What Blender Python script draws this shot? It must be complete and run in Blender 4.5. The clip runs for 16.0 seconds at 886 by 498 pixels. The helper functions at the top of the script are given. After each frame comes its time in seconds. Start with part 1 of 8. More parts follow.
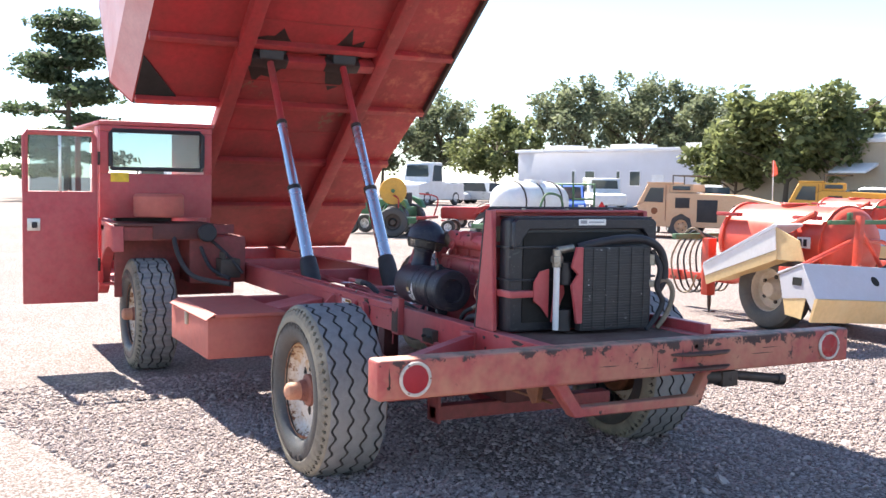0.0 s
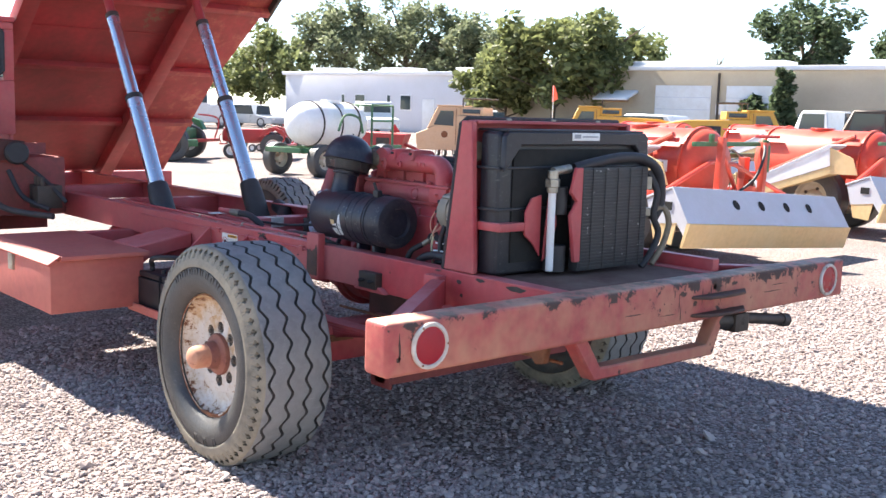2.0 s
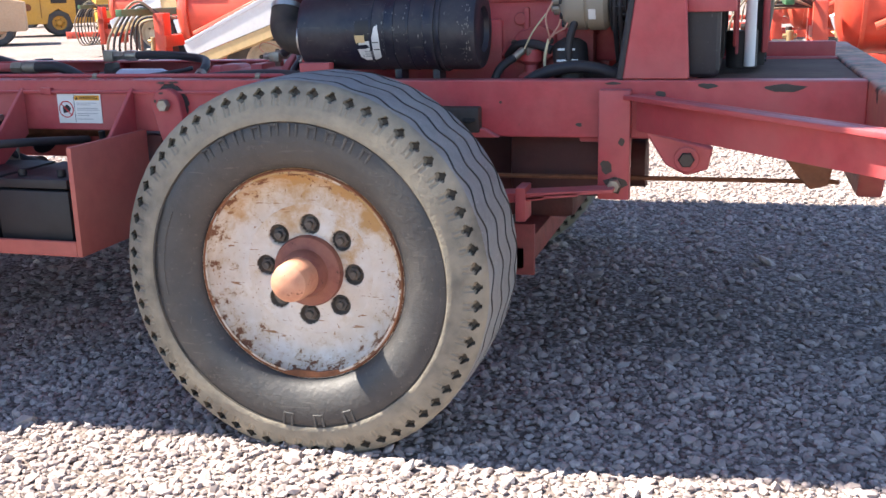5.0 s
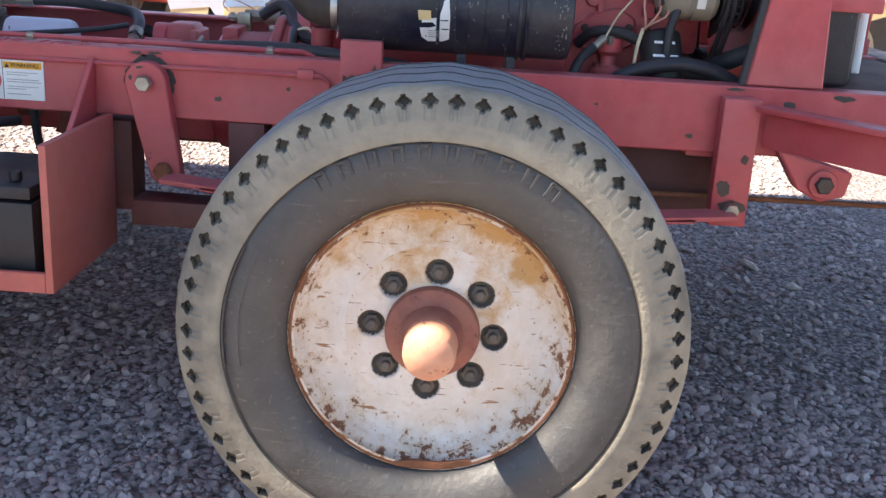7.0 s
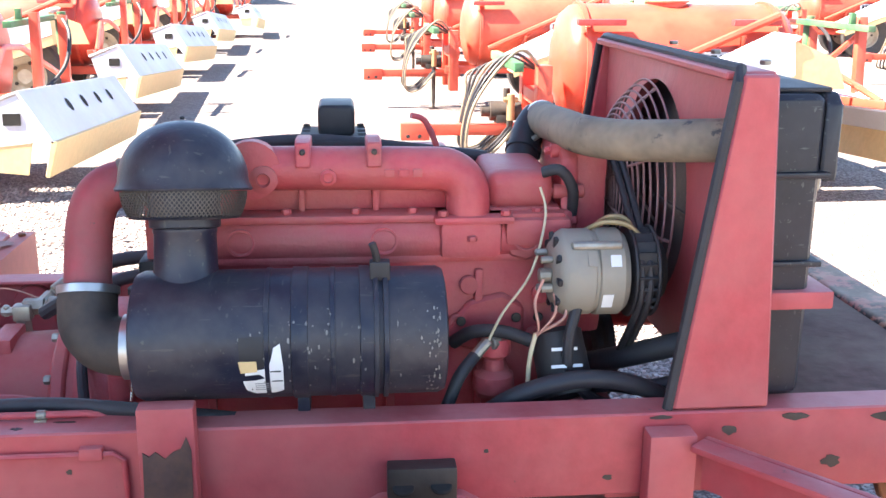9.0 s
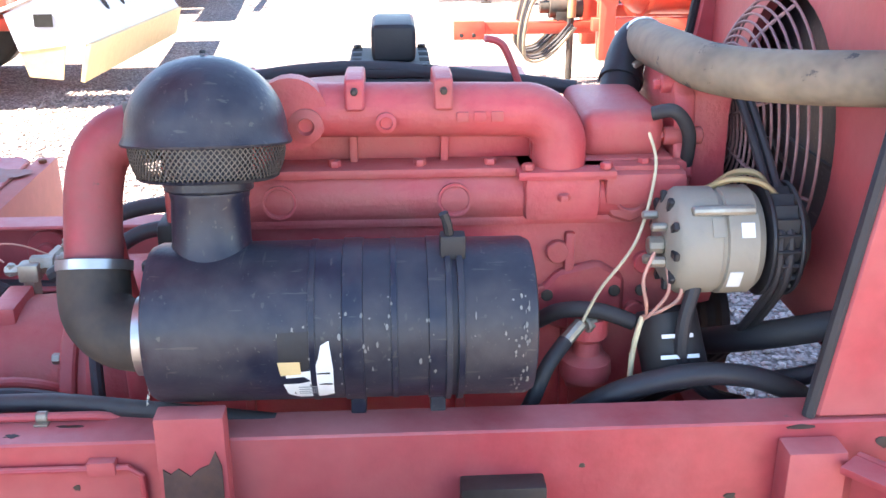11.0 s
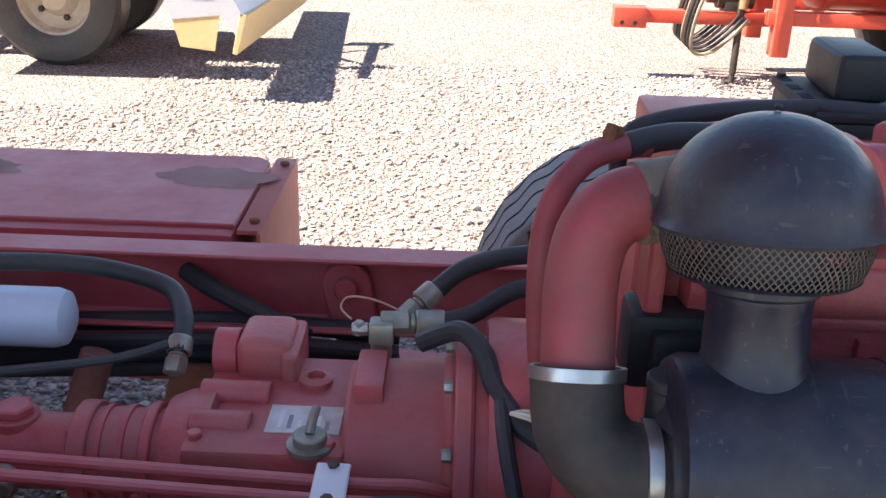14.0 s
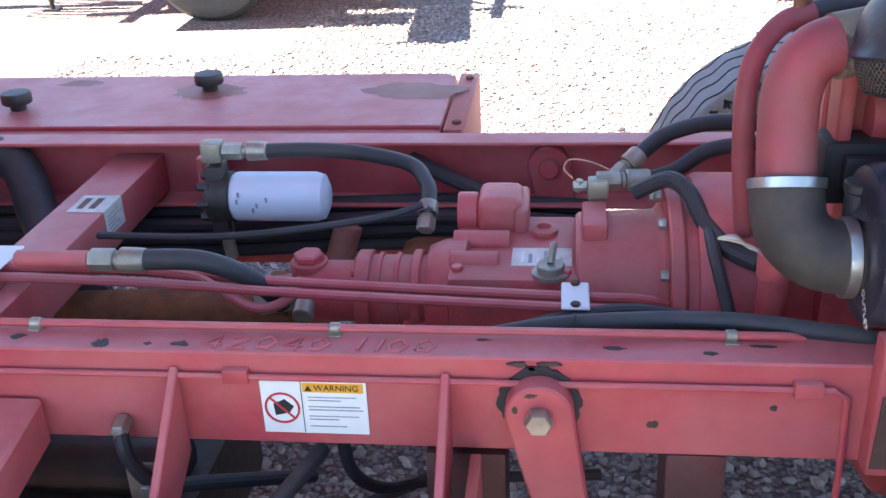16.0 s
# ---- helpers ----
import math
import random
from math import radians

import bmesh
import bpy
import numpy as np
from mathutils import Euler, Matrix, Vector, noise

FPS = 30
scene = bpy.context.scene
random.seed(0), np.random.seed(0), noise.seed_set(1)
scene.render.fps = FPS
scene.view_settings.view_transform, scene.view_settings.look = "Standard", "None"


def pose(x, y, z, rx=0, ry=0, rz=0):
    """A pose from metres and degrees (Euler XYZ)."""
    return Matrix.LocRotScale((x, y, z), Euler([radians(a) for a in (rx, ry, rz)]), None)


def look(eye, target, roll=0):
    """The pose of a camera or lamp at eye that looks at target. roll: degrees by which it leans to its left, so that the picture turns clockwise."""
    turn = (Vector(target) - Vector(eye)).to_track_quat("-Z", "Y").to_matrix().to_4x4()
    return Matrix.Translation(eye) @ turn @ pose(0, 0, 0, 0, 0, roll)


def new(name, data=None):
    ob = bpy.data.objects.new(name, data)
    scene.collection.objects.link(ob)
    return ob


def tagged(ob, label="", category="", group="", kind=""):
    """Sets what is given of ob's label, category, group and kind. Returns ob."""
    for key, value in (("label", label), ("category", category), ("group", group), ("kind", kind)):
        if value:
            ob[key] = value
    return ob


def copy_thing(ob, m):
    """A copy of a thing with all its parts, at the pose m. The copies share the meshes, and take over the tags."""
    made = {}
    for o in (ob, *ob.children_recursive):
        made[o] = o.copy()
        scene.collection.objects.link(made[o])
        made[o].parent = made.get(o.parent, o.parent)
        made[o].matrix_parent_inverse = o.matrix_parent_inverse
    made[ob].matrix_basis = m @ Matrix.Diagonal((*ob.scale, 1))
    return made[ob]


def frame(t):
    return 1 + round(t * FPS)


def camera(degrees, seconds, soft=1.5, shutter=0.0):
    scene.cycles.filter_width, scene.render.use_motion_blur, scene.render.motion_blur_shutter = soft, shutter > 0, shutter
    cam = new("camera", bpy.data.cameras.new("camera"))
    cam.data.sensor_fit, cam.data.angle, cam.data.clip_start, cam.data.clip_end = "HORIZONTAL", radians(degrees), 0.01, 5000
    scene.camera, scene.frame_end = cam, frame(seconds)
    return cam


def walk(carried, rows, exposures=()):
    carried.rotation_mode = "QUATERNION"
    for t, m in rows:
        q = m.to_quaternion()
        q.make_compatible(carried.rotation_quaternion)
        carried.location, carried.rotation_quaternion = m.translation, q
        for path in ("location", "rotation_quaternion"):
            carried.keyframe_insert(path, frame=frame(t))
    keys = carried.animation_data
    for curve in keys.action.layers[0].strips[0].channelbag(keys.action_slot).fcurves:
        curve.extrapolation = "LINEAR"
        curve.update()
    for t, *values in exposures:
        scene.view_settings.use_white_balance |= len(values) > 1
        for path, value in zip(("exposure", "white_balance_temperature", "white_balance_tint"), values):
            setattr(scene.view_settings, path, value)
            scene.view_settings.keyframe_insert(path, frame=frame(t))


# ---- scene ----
cam = camera(47.0, 16.0)
PATH = [
    (0, (4.651, -1.694, 1.416), (2.88, -0.776, 1.285), 1.0),
    (0.5, (4.449, -1.72, 1.375), (2.747, -0.68, 1.222), 0.2),
    (1, (4.119, -1.723, 1.387), (2.483, -0.583, 1.228), 0.0),
    (1.5, (3.711, -1.801, 1.369), (2.113, -0.61, 1.209), 2.3),
    (2, (3.368, -1.838, 1.321), (1.874, -0.535, 1.055), 1.7),
    (2.5, (2.972, -1.843, 1.285), (1.565, -0.466, 0.934), 1.9),
    (3, (2.523, -1.947, 1.211), (1.191, -0.514, 0.798), 2.8),
    (3.2, (2.363, -1.993, 1.192), (1.085, -0.518, 0.752), 2.0),
    (5.5, (0.569, -1.963, 0.927), (0.242, -0.056, 0.422), -1.1),
    (6, (0.34, -1.841, 0.901), (0.189, 0.079, 0.362), -0.4),
    (6.5, (0.156, -1.658, 0.908), (0.081, 0.261, 0.35), 0.6),
    (7, (0.045, -1.573, 1.03), (0.002, 0.335, 0.433), 3.4),
    (7.5, (0.027, -1.443, 1.156), (0.247, 0.467, 0.604), 2.3),
    (8, (0.076, -1.235, 1.381), (0.305, 0.669, 0.812), 0.6),
    (8.2, (0.081, -1.17, 1.429), (0.279, 0.751, 0.911), 0.5),
    (10.3, (0.098, -0.597, 1.444), (0.275, 1.292, 0.811), 0.5),
    (10.5, (0.102, -0.581, 1.442), (0.247, 1.294, 0.762), 0.2),
    (11, (0.063, -0.556, 1.445), (0.156, 1.306, 0.72), -0.2),
    (11.5, (-0.055, -0.54, 1.446), (0.181, 1.312, 0.728), 1.1),
    (12, (-0.164, -0.519, 1.446), (0.187, 1.324, 0.755), 2.8),
    (12.5, (-0.223, -0.489, 1.438), (0.202, 1.348, 0.77), 4.2),
    (13, (-0.262, -0.373, 1.436), (0.044, 1.486, 0.765), 3.9),
    (13.5, (-0.347, -0.247, 1.443), (-0.259, 1.622, 0.737), 3.9),
    (14, (-0.464, -0.19, 1.448), (-0.481, 1.653, 0.67), 2.0),
    (14.5, (-0.575, -0.182, 1.418), (-0.577, 1.617, 0.545), -0.5),
    (15, (-0.616, -0.266, 1.421), (-0.602, 1.508, 0.497), 0.9),
    (15.5, (-0.594, -0.404, 1.432), (-0.721, 1.402, 0.582), -0.5),
    (16, (-0.619, -0.543, 1.441), (-0.849, 1.249, 0.584), -2.6),
]
EXPOSURES = [(0, 1.95, 6600, 10), (2, 2.12, 6700, 10), (3.2, 2.14, 6750, 10), (5.5, 2.14, 6800, 10), (7, 2.29, 7000, 10), (8, 2.84, 7000, 10), (10.5, 3.24, 7000, 10), (11, 3.49, 7050, 10), (12.5, 3.52, 7000, 10), (13.2, 3.03, 7150, 10), (14, 2.28, 7300, 10), (14.5, 2.52, 7100, 10), (15, 2.86, 6900, 10), (15.5, 3.12, 6850, 10), (16, 3.03, 6850, 10)]
walk(cam, [(t, look(eye, target, roll)) for t, eye, target, roll in PATH], EXPOSURES)

# ---- world ----
world = bpy.data.worlds.new("sky")
scene.world = world
world.use_nodes = True
wn = world.node_tree.nodes
sky = wn.new("ShaderNodeTexSky")
sky.sky_type = "NISHITA"
sky.sun_disc = False
sky.sun_elevation = radians(50)
sky.sun_rotation = radians(263)
sky.dust_density = 0.0
sky.air_density = 1.0
sky.ozone_density = 1.6
sky.altitude = 2200
wn["Background"].inputs[1].default_value = 0.086
world.node_tree.links.new(sky.outputs[0], wn["Background"].inputs[0])
lamp = bpy.data.lights.new("sun", "SUN")
lamp.energy, lamp.angle, lamp.color = 5.0, radians(0.53), (1.0, 0.95, 0.88)
sun = new("sun", lamp)
sun.matrix_world = look((-8.4, -1.0, 10.0), (0, 0, 0))

# ---- materials ----
MATS = {}


def mat(name, base, rough=0.6, metal=0.0, vary=0.25, scale=6.0, dirt=None, dirt_amount=0.35, dirt_scale=2.5,
        bump=0.12, bump_scale=60.0, chip=None, chip_amount=0.36, chip_scale=14.0, spec=0.4, rim=None, scratch=None, wear=None, stain=None, dust=None):
    """A procedural surface: base colour, fine mottling, broad dirt, optional chips of another colour, and fine relief."""
    m = bpy.data.materials.new(name)
    m.use_nodes = True
    n, k = m.node_tree.nodes, m.node_tree.links
    b = n["Principled BSDF"]
    b.inputs["Roughness"].default_value, b.inputs["Metallic"].default_value = rough, metal
    b.inputs["Specular IOR Level"].default_value = spec
    co = n.new("ShaderNodeTexCoord")
    info = n.new("ShaderNodeObjectInfo")
    shift = n.new("ShaderNodeVectorMath")
    shift.operation = "MULTIPLY_ADD"
    k.new(info.outputs["Random"], shift.inputs[0])
    shift.inputs[1].default_value = (7.0, 5.0, 3.0)
    k.new(co.outputs["Object"], shift.inputs[2])

    def noise_at(s, detail=5.0, roughness=0.6):
        t = n.new("ShaderNodeTexNoise")
        t.inputs["Scale"].default_value, t.inputs["Detail"].default_value = s, detail
        t.inputs["Roughness"].default_value = roughness
        k.new(shift.outputs[0], t.inputs["Vector"])
        return t

    def ramp(src, lo, hi):
        r = n.new("ShaderNodeMapRange")
        r.inputs["From Min"].default_value, r.inputs["From Max"].default_value = lo, hi
        k.new(src, r.inputs["Value"])
        return r.outputs[0]

    def mix(fac, a, c):
        x = n.new("ShaderNodeMix")
        x.data_type = "RGBA"
        k.new(fac, x.inputs["Factor"])
        for slot, v in ((6, a), (7, c)):
            if isinstance(v, tuple):
                x.inputs[slot].default_value = (*v, 1.0)
            else:
                k.new(v, x.inputs[slot])
        return x.outputs[2]

    fine = noise_at(scale * 4, 6.0)
    dark = tuple(c * (1 - vary) for c in base)
    light = tuple(min(1.0, c * (1 + vary * 0.6)) for c in base)
    col = mix(ramp(fine.outputs[0], 0.3, 0.7), dark, light)
    broad = noise_at(dirt_scale, 4.0, 0.7)
    if dirt:
        amount = n.new("ShaderNodeMath")
        amount.operation = "MULTIPLY"
        amount.inputs[1].default_value = dirt_amount
        k.new(ramp(broad.outputs[0], 0.38, 0.68), amount.inputs[0])
        col = mix(amount.outputs[0], col, dirt)
    def along(axis):
        sp = n.new("ShaderNodeSeparateXYZ")
        k.new(co.outputs["Object"], sp.inputs[0])
        return sp.outputs[axis]

    def calc(op, a, c):
        x = n.new("ShaderNodeMath")
        x.operation = op
        for slot, v in ((0, a), (1, c)):
            if isinstance(v, (int, float)):
                x.inputs[slot].default_value = v
            else:
                k.new(v, x.inputs[slot])
        return x.outputs[0]

    if stain:
        tint, axis, lo, hi, cut = stain
        wash = calc("ADD", calc("MULTIPLY", ramp(along(axis), lo, hi), 0.34), noise_at(9.0, 7.0, 0.68).outputs[0])
        col = mix(ramp(wash, cut, cut + 0.16), col, tint)
    if chip:
        c = noise_at(chip_scale, 8.0, 0.72)
        level = c.outputs[0]
        if wear:
            for axis, lo, hi, gain in wear:
                level = calc("ADD", level, calc("MULTIPLY", ramp(along(axis), lo, hi), gain))
        if rim:
            sep = n.new("ShaderNodeSeparateXYZ")
            k.new(co.outputs["Object"], sep.inputs[0])
            flat = n.new("ShaderNodeCombineXYZ")
            k.new(sep.outputs[0], flat.inputs[0])
            k.new(sep.outputs[2], flat.inputs[2])
            far = n.new("ShaderNodeVectorMath")
            far.operation = "LENGTH"
            k.new(flat.outputs[0], far.inputs[0])
            worn = n.new("ShaderNodeMath")
            worn.operation = "MULTIPLY_ADD"
            k.new(ramp(far.outputs["Value"], *rim), worn.inputs[0])
            worn.inputs[1].default_value = 0.16
            k.new(c.outputs[0], worn.inputs[2])
            level = worn.outputs[0]
            col = mix(ramp(level, 0.90 - chip_amount, 1.12 - chip_amount), col, (0.47, 0.31, 0.15))
        col = mix(ramp(level, 1 - chip_amount, 1.03 - chip_amount), col, chip)
    if scratch:
        for stretch, cut in (((14.0, 95.0, 120.0), 0.66), ((110.0, 16.0, 60.0), 0.675), ((130.0, 130.0, 130.0), 0.675)):
            st = n.new("ShaderNodeVectorMath")
            st.operation = "MULTIPLY"
            st.inputs[1].default_value = stretch
            k.new(shift.outputs[0], st.inputs[0])
            sn = n.new("ShaderNodeTexNoise")
            sn.inputs["Scale"].default_value, sn.inputs["Detail"].default_value = 1.0, 3.0
            k.new(st.outputs[0], sn.inputs["Vector"])
            col = mix(ramp(sn.outputs[0], cut, cut + 0.035), col, scratch)
    if dust:
        tint, share = dust
        up = n.new("ShaderNodeSeparateXYZ")
        k.new(co.outputs["Normal"], up.inputs[0])
        settled = calc("MULTIPLY", ramp(up.outputs[2], 0.45, 1.0), ramp(noise_at(dirt_scale * 2.3, 6.0, 0.65).outputs[0], 0.25, 0.62))
        col = mix(calc("MULTIPLY", settled, share), col, tint)
    k.new(col, b.inputs["Base Color"])
    rr = n.new("ShaderNodeMapRange")
    rr.inputs["From Min"].default_value, rr.inputs["From Max"].default_value = 0.3, 0.7
    rr.inputs["To Min"].default_value, rr.inputs["To Max"].default_value = max(0.03, rough - 0.12), min(1.0, rough + 0.15)
    k.new(broad.outputs[0], rr.inputs["Value"])
    k.new(rr.outputs[0], b.inputs["Roughness"])
    if bump:
        bn = noise_at(bump_scale, 4.0)
        bp = n.new("ShaderNodeBump")
        bp.inputs["Strength"].default_value, bp.inputs["Distance"].default_value = bump, 0.01
        k.new(bn.outputs[0], bp.inputs["Height"])
        k.new(bp.outputs[0], b.inputs["Normal"])
    MATS[name] = m
    return m


DUST = (0.36, 0.29, 0.22)
red = mat("red_paint", (0.44, 0.060, 0.068), 0.46, vary=0.16, dirt=(0.47, 0.145, 0.13), dirt_amount=0.6, dirt_scale=3.2, bump=0.08, chip=(0.10, 0.06, 0.05), chip_amount=0.315, chip_scale=22, dust=((0.62, 0.27, 0.25), 0.5))
red_engine = mat("engine_red_paint", (0.54, 0.074, 0.084), 0.47, vary=0.2, dirt=(0.33, 0.115, 0.092), dirt_amount=0.75, dirt_scale=6, bump=0.18, bump_scale=110, chip=(0.13, 0.05, 0.045), chip_amount=0.31, chip_scale=26, dust=((0.55, 0.23, 0.195), 0.38))
pipe_red = mat("dull_pipe_red", (0.33, 0.050, 0.060), 0.6, vary=0.18, dirt=(0.21, 0.095, 0.085), dirt_amount=0.7, dirt_scale=7, bump=0.1, chip=(0.12, 0.07, 0.06), chip_amount=0.33, chip_scale=20)
red_faded = mat("faded_orange_red_paint", (0.45, 0.112, 0.090), 0.6, vary=0.14, dirt=(0.50, 0.18, 0.13), dirt_amount=0.6, bump=0.05, chip=(0.16, 0.09, 0.06), chip_amount=0.29)
hub_red = mat("rusty_hub_red", (0.26, 0.085, 0.062), 0.65, vary=0.25, dirt=(0.30, 0.14, 0.09), dirt_amount=0.6, dirt_scale=12, bump=0.15, chip=(0.10, 0.04, 0.025), chip_amount=0.37, chip_scale=28)
red_body = mat("body_red_paint", (0.38, 0.034, 0.036), 0.5, vary=0.18, dirt=(0.16, 0.040, 0.034), dirt_amount=0.75, dirt_scale=1.6, bump=0.06, chip=(0.20, 0.10, 0.060), chip_amount=0.35, chip_scale=1.7, stain=((0.45, 0.105, 0.065), 1, 0.4, 2.3, 0.80))
bumper_paint = mat("worn_bumper_paint", (0.42, 0.082, 0.074), 0.6, vary=0.18, dirt=(0.56, 0.29, 0.17), dirt_amount=0.7, dirt_scale=3.4, bump=0.08, chip=(0.065, 0.035, 0.030), chip_amount=0.345, chip_scale=13, wear=((2, 0.700, 0.745, 0.135), (1, 0.3, 1.15, 0.05)), dust=((0.58, 0.40, 0.27), 0.6))
cap_paint = mat("sun_bleached_cap_paint", (0.50, 0.20, 0.12), 0.6, vary=0.18, dirt=(0.58, 0.32, 0.20), dirt_amount=0.7, dirt_scale=14, bump=0.12, chip=(0.17, 0.07, 0.045), chip_amount=0.40, chip_scale=30)
socket_mat = mat("dusty_dark_nut_steel", (0.10, 0.088, 0.078), 0.7, metal=0.2, vary=0.3, dirt=(0.20, 0.15, 0.11), dirt_amount=0.6, dirt_scale=30, bump=0.1)
# Groove floors darker than the tread, their shade put into the rubber colour.
groove_mat = mat("shade_dark_tyre_groove", (0.062, 0.061, 0.062), 0.9, vary=0.25, dirt=(0.15, 0.135, 0.12), dirt_amount=0.6, dirt_scale=11, bump=0.1, spec=0.1)
rubber = mat("dusty_tyre_rubber", (0.225, 0.218, 0.215), 0.8, vary=0.2, dirt=(0.30, 0.285, 0.265), dirt_amount=0.6, dirt_scale=5, bump=0.3, bump_scale=160, spec=0.3, scratch=(0.28, 0.27, 0.26))
# Pits and the ridge's foot: unbleached rubber, further darkened for shade.
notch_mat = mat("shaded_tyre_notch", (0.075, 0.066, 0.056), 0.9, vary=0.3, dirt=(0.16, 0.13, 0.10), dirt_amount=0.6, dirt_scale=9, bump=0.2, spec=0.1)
shoulder_mat = mat("sun_bleached_tyre_shoulder", (0.180, 0.160, 0.128), 0.7, vary=0.28, dirt=(0.36, 0.31, 0.23), dirt_amount=0.8, dirt_scale=5, bump=0.3, bump_scale=110, spec=0.3)
sidewall_mat = mat("weathered_sidewall_rubber", (0.043, 0.042, 0.043), 0.5, vary=0.22, dirt=(0.105, 0.092, 0.076), dirt_amount=0.45, dirt_scale=5, bump=0.2, bump_scale=90, spec=0.5, scratch=(0.085, 0.078, 0.070))
rim_white = mat("rusty_white_rim", (0.66, 0.60, 0.54), 0.55, vary=0.12, dirt=(0.56, 0.43, 0.30), dirt_amount=0.65, dirt_scale=8, bump=0.1, chip=(0.17, 0.065, 0.03), chip_amount=0.335, chip_scale=30, rim=(0.150, 0.236), scratch=(0.30, 0.15, 0.07), stain=((0.44, 0.25, 0.095), 2, -0.10, 0.23, 0.68))
trailer_rim = mat("dusty_cream_rim", (0.58, 0.53, 0.43), 0.6, vary=0.12, dirt=(0.40, 0.31, 0.2), dirt_amount=0.6, dirt_scale=5, bump=0.05)
rust = mat("rust", (0.22, 0.085, 0.04), 0.85, vary=0.4, bump=0.3)
steel_dark = mat("dark_steel", (0.06, 0.055, 0.052), 0.55, metal=0.6, vary=0.3, dirt=(0.16, 0.11, 0.08), dirt_amount=0.5)
steel = mat("bare_steel", (0.55, 0.54, 0.52), 0.35, metal=0.9, vary=0.2, dirt=(0.35, 0.28, 0.2), dirt_amount=0.4)
zinc = mat("zinc_fitting", (0.40, 0.37, 0.31), 0.45, metal=0.7, vary=0.3, dirt=(0.27, 0.21, 0.15), dirt_amount=0.6, dirt_scale=14)
chrome = mat("polished_cylinder_steel", (0.62, 0.64, 0.70), 0.22, metal=1.0, vary=0.06, bump=0.0)
black_metal = mat("black_painted_metal", (0.015, 0.017, 0.032), 0.40, vary=0.25, dirt=(0.10, 0.085, 0.07), dirt_amount=0.42, dirt_scale=6, bump=0.09, chip=(0.26, 0.24, 0.21), chip_amount=0.305, chip_scale=34, scratch=(0.062, 0.058, 0.056))
cooler_black = mat("scuffed_cooler_black", (0.020, 0.020, 0.024), 0.5, vary=0.3, dirt=(0.13, 0.12, 0.11), dirt_amount=0.4, dirt_scale=5, bump=0.1, chip=(0.42, 0.41, 0.40), chip_amount=0.37, chip_scale=18)
chip_grey = mat("bare_grey_primer", (0.22, 0.21, 0.19), 0.6, vary=0.35, bump=0.0)
body_pink = mat("pale_pink_paint", (0.60, 0.36, 0.36), 0.6, vary=0.1, dirt=(0.48, 0.16, 0.15), dirt_amount=0.5, dirt_scale=1.5, bump=0.05)
black_plain = mat("black_plastic", (0.018, 0.018, 0.021), 0.5, vary=0.2, dirt=(0.10, 0.08, 0.07), dirt_amount=0.25, bump=0.08)
radiator_black = mat("radiator_black_paint", (0.014, 0.014, 0.021), 0.42, vary=0.25, dirt=(0.07, 0.06, 0.055), dirt_amount=0.35, dirt_scale=4, bump=0.07, scratch=(0.06, 0.06, 0.06))
black_rubber = mat("black_rubber_hose", (0.020, 0.020, 0.026), 0.55, vary=0.25, dirt=(0.11, 0.09, 0.075), dirt_amount=0.3, bump=0.1, dust=((0.15, 0.13, 0.12), 0.3))
tan_rubber = mat("dusty_tan_rubber", (0.180, 0.140, 0.100), 0.7, vary=0.22, dirt=(0.36, 0.28, 0.19), dirt_amount=0.7, dirt_scale=6, bump=0.12, chip=(0.06, 0.055, 0.05), chip_amount=0.40, chip_scale=7)
elbow_rubber = mat("dusty_black_elbow_rubber", (0.034, 0.030, 0.028), 0.7, vary=0.25, dirt=(0.13, 0.095, 0.068), dirt_amount=0.5, dirt_scale=9, bump=0.1)
guard_mat = mat("dusty_red_wire", (0.32, 0.17, 0.16), 0.6, vary=0.2, bump=0.0)
alu = mat("cast_aluminium", (0.30, 0.265, 0.21), 0.6, metal=0.1, vary=0.15, dirt=(0.27, 0.22, 0.16), dirt_amount=0.45, dirt_scale=12)
screen_mat = mat("dusty_expanded_metal", (0.115, 0.10, 0.085), 0.6, metal=0.2, vary=0.3, bump=0.0)
brass = mat("brass_bracket", (0.42, 0.30, 0.15), 0.5, metal=0.45, dirt=(0.2, 0.14, 0.09), dirt_amount=0.5, dirt_scale=12)
white_paint = mat("white_paint", (0.78, 0.77, 0.76), 0.45, vary=0.06, dirt=(0.6, 0.56, 0.5), dirt_amount=0.4, bump=0.03)
hood_white = mat("weathered_white_hood_paint", (0.56, 0.56, 0.60), 0.5, vary=0.06, dirt=(0.46, 0.43, 0.40), dirt_amount=0.4, dirt_scale=1.5, bump=0.03)
filter_white = mat("filter_white_paint", (0.66, 0.68, 0.76), 0.35, vary=0.05, dirt=(0.5, 0.45, 0.4), dirt_amount=0.25, bump=0.0)
paper = mat("sticker_white", (0.74, 0.73, 0.70), 0.5, vary=0.06, bump=0.0)
grubby_paper = mat("grubby_sticker_white", (0.60, 0.57, 0.52), 0.6, vary=0.1, dirt=(0.38, 0.26, 0.2), dirt_amount=0.7, dirt_scale=22, bump=0.0)
paper_grey = mat("printed_grey", (0.30, 0.30, 0.31), 0.6, bump=0.0)
sticker_orange = mat("label_orange", (0.78, 0.36, 0.03), 0.5, vary=0.05, bump=0.0)
ink = mat("black_ink", (0.02, 0.02, 0.02), 0.6, vary=0.1, bump=0.0)
ink_red = mat("red_ink", (0.55, 0.03, 0.03), 0.6, bump=0.0)
lens_red = mat("red_reflector_lens", (0.36, 0.012, 0.022), 0.3, vary=0.08, bump=0.25, bump_scale=400)
